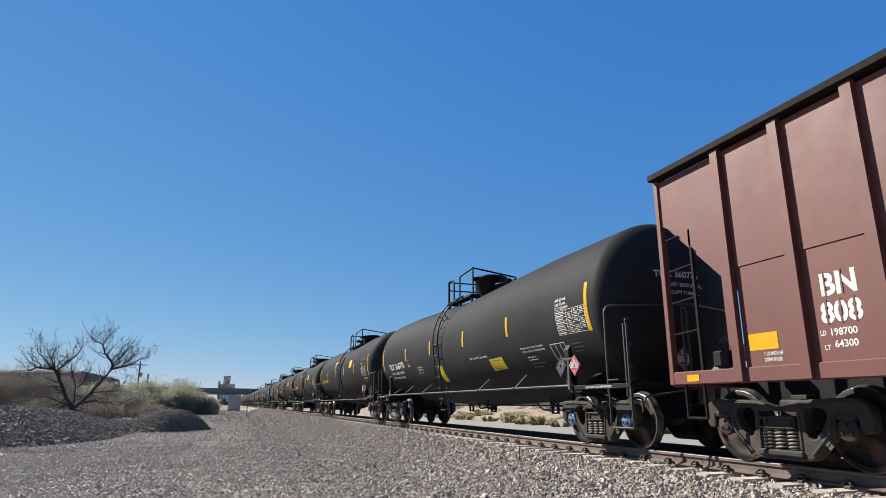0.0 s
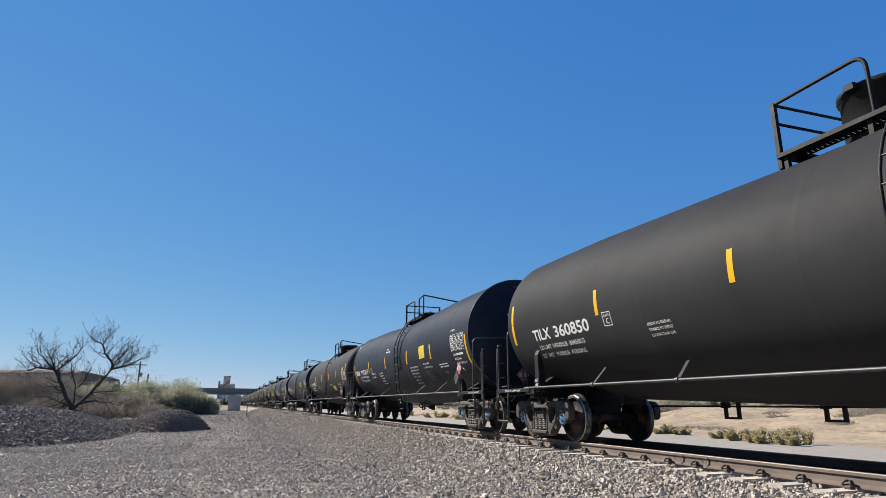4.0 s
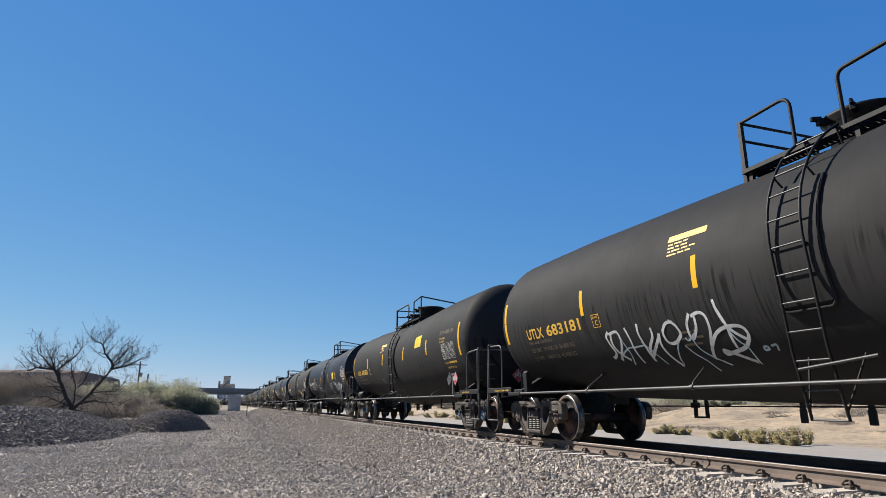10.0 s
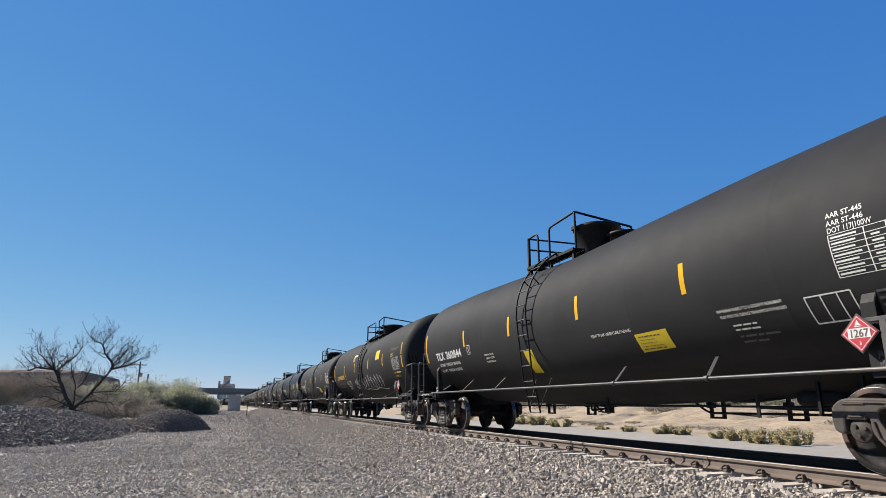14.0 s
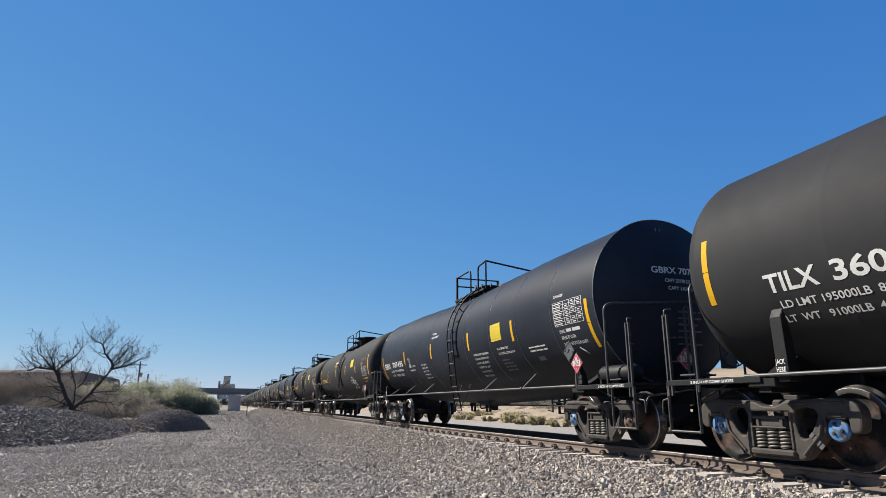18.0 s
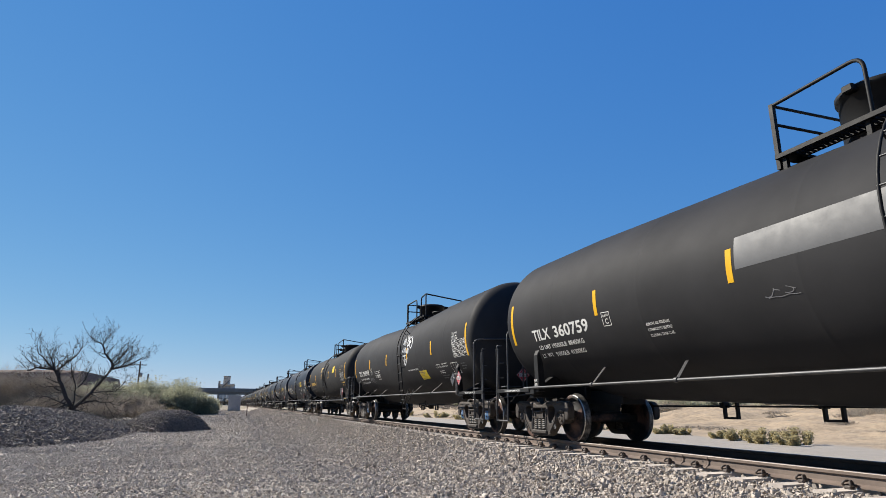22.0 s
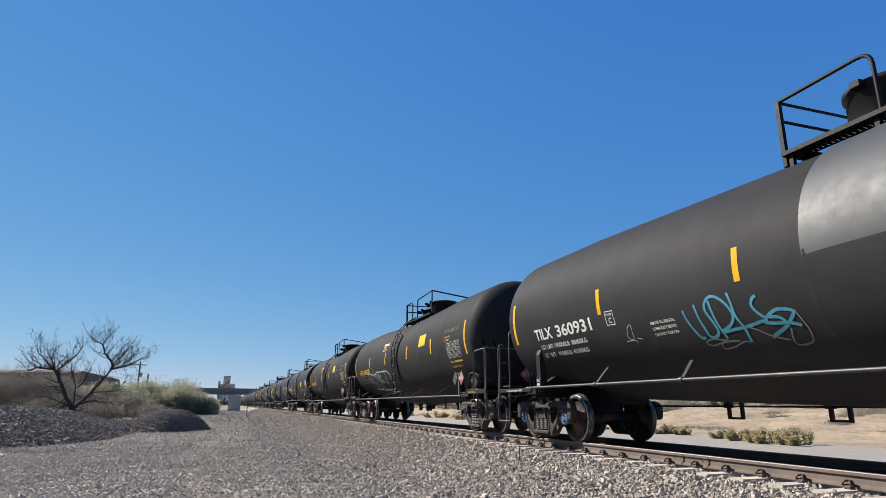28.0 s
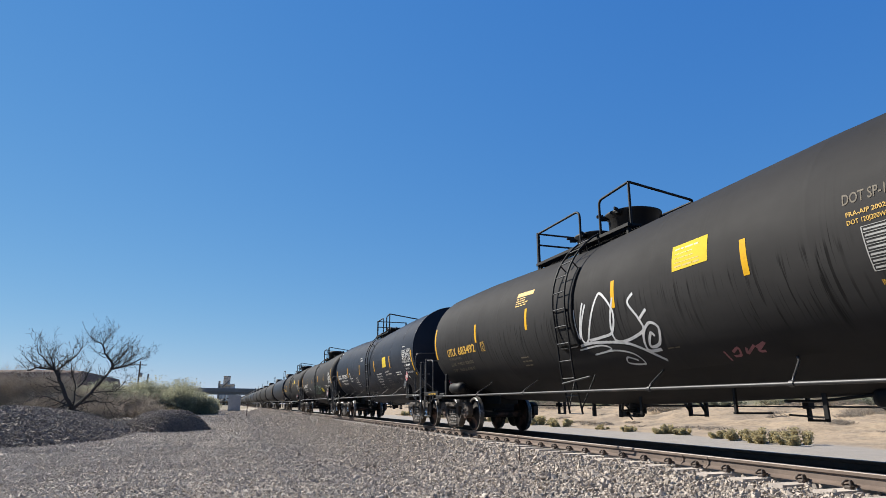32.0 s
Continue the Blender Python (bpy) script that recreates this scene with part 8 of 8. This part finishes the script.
for i in range(46):
    x, y = rs.uniform(26, 42), 10 + 1.9 * i + rs.uniform(-2, 2)
    root = twig_brush(pose(x, y, gz(x, y) - 0.03), rs.uniform(1.2, 4.2), rs.uniform(1.0, 2.4), rs.uniform(0.15, 0.45), 150, M_TWIG, 80 + i, "flat mat of dead grey stems on the sand", "dead_brush")


# ---- far things ----
def utility_pole(at, h, arms):
    root = thing("utility_pole", "weathered wooden utility pole" + (" with crossarm and insulators" if arms else " without crossarm"), "utility pole", at=at)
    part("pole", Geo().tube([(0, 0, -0.5), (0, 0, h)], 0.16, 10, taper=[0.18, 0.12]), M_WOOD, root)
    if arms:
        part("crossarm", Geo().box(-1.1, 1.1, -0.06, 0.06, h - 0.75, h - 0.6, 0.01), M_WOOD, root)
        for x in (-1.0, -0.4, 0.4, 1.0):
            part("insulator", Geo().lathe([(0.05, h - 0.6), (0.08, h - 0.5), (0.05, h - 0.42), (0.0, h - 0.40)], 8, "z", (x, 0, 0)), M_ALU, root)
        part("transformer", Geo().lathe([(0.0, h - 2.9), (0.24, h - 2.85), (0.26, h - 2.1), (0.0, h - 2.05)], 14, "z", (0.35, 0, 0)), M_CABINET, root)


utility_pole(pose(-16.2, 128, -0.8), 9.3, True)
utility_pole(pose(-14.4, 126, -0.8), 6.9, False)

cab = thing("signal_cabinet", "plain galvanised trackside equipment cabinet", "cabinet", at=pose(1.45, 150, -0.8))
part("body", Geo().box(-1.35, 1.35, -1.1, 1.1, 0.15, 3.35, 0.03), M_CABINET, cab)
part("roof", Geo().prism([(-1.45, 3.35), (1.45, 3.35), (1.45, 3.42), (0, 3.6), (-1.45, 3.42)], -1.2, 1.2, "y"), M_CABINET, cab)
part("base", Geo().box(-1.3, 1.3, -1.05, 1.05, -0.3, 0.15), M_CBRIDGE, cab)
part("door", Geo().box(-0.5, 0.5, -1.13, -1.1, 0.3, 2.9, 0.01), M_CABINET, cab)
stake = thing("marker_stake", "thin dark steel marker stake in the gravel", "stake", at=pose(2.42, 83.5, -0.87))
part("post", Geo().box(-0.05, 0.05, -0.03, 0.03, -0.2, 1.6, 0.008), M_RUST, stake)
part("plate", Geo().box(-0.12, 0.12, -0.045, -0.03, 1.35, 1.6, 0.006), M_RUST, stake)
rod = thing("survey_rod", "thin dark rod stuck in the ballast", "rod", at=pose(5.45, 11.2, gz(5.45, 11.2)))
part("shaft", Geo().tube([(0, 0, -0.1), (0.012, 0, 0.25), (-0.012, 0.01, 0.52)], 0.008, 6), M_RUST, rod)

bridge = thing("road_bridge", "long concrete road overpass crossing the railway", "bridge", at=pose(0, 470, -0.85, 0, 0, 8))
part("deck", Geo().box(-160, 260, -6, 6, 9.6, 11.2, 0.1), M_CBRIDGE, bridge)
for s in (-1, 1):
    part("parapet", Geo().box(-160, 260, s * 6 - 0.2, s * 6 + 0.2, 11.2, 12.4), M_CBRIDGE, bridge)
for x in (-150, -110, -70, -34, 24, 60, 100, 140, 180, 220):
    part("pier", Geo().box(x - 1.2, x + 1.2, -5, 5, -1, 9.6, 0.1), M_CBRIDGE, bridge)
for k in range(-3, 4, 2):
    part("girder", Geo().box(-160, 260, k * 1.6 - 0.3, k * 1.6 + 0.3, 8.1, 9.6), M_CBRIDGE, bridge)

silo = thing("grain_elevator", "tall pale concrete grain elevator with a headhouse", "grain elevator", at=pose(-4, 950, 0, 0, 0, -40))
for i in range(4):
    part("bin", Geo().lathe([(3.4, -2), (3.4, 27.5), (0, 27.8)], 20, "z", (-9.6 + 6.4 * i, 2, 0)), M_SILO, silo)
part("headhouse", Geo().box(-3.3, 4.3, -3, 3, 27, 39.5, 0.1), M_SILO, silo)
part("headhouse_roof", Geo().box(-3.6, 4.6, -3.3, 3.3, 39.5, 40.2, 0.05), M_CBRIDGE, silo)
part("gallery", Geo().box(-13, 13, -2.5, 2.5, 26.5, 29.0, 0.1), M_SILO, silo)
part("leg_tower", Geo().box(-11.5, -9.5, -3.5, -1.5, 0, 33, 0.05), M_CBRIDGE, silo)
part("conveyor", Geo().box(-0.6, 0.6, -0.5, 0.5, 0, 16, 0, pose(-4.5, -3.7, 24, 0, 52, 0)), M_CBRIDGE, silo)
for x, z in ((-1.8, 36.5), (0.5, 36.5), (2.8, 36.5), (0.5, 32)):
    part("window", Geo().box(x - 0.6, x + 0.6, -3.12, -3.0, z - 0.9, z + 0.9), M_CBRIDGE, silo)

# basalt mesa: flat top, cliff band and talus
def mesa():
    g = Geo()
    n, v, f = 90, [], []
    for i in range(n + 1):
        x = -2400 + (2400 - 292) * (1 - (1 - i / n) ** 2)
        end = max(0.0, min(1.0, (-292 - x) / 9 + 0.05))
        top = (70 + 5 * noise.noise((x * 0.01, 0, 0)) + 3 * noise.noise((x * 0.05, 1, 0))) * (0.25 + 0.75 * end)
        y = 1500 + 30 * noise.noise((x * 0.008, 2, 0)) + 12 * noise.noise((x * 0.03, 5, 0))
        for dy, q in ((-140, -0.02), (-60, 0.28), (-22, 0.52), (-14, 0.60), (-4, 0.93), (6, 1.0), (500, 1.0)):
            v.append((x, y + dy + 6 * noise.noise((x * 0.06, q * 7, 3)), top * q - 1))
    for i in range(n):
        f += [(i * 7 + k, (i + 1) * 7 + k, (i + 1) * 7 + k + 1, i * 7 + k + 1) for k in range(6)]
    o = n * 7
    g.add(v, f + [(o, o + 1, o + 2), (o, o + 2, o + 3), (o, o + 3, o + 4), (o, o + 4, o + 5), (o, o + 5, o + 6)])
    hill = thing("mesa", "flat-topped dark basalt bluff in the distance", "hill", kind="structure")
    part("cliff", g, M_MESA, hill)


mesa()


# ---- what moves: the whole train rolls towards the camera and past it ----
def motions():
    spin = SPEED / WHEEL_R
    for s0, car, near in CARS:
        times = [0.0, 1 / 30, 2 / 30] + [0.5 * i for i in range(1, 64)] + [32 - 2 / 30, 32 - 1 / 30, 32.0]
        if s0 < CURVE_AT - 20:
            times = [0.0, 1 / 30, 2 / 30] + [2.0 * i for i in range(1, 16)] + [32 - 2 / 30, 32 - 1 / 30, 32.0]
        walk(car, [(t, track_pose(s0 - SPEED * t)) for t in times])
        if not near:
            continue
        # wheels turn in the stretch where they can be told apart
        f0 = max(0, math.floor((s0 - 48) / SPEED * 30))
        f1 = min(960, math.ceil((s0 + 12) / SPEED * 30))
        if f1 <= f0:
            continue
        keys = [0] * (f0 > 0) + list(range(f0, f1 + 1)) + [960] * (f1 < 960)
        for ws in [o for o in car.children if o.name.startswith("wheelset")]:
            x, y, z = ws.location
            rows = [(k / 30, pose(x, y, z, math.degrees(spin * (min(max(k, f0), f1) - f0) / 30) % 360)) for k in keys]
            walk(ws, rows)


motions()
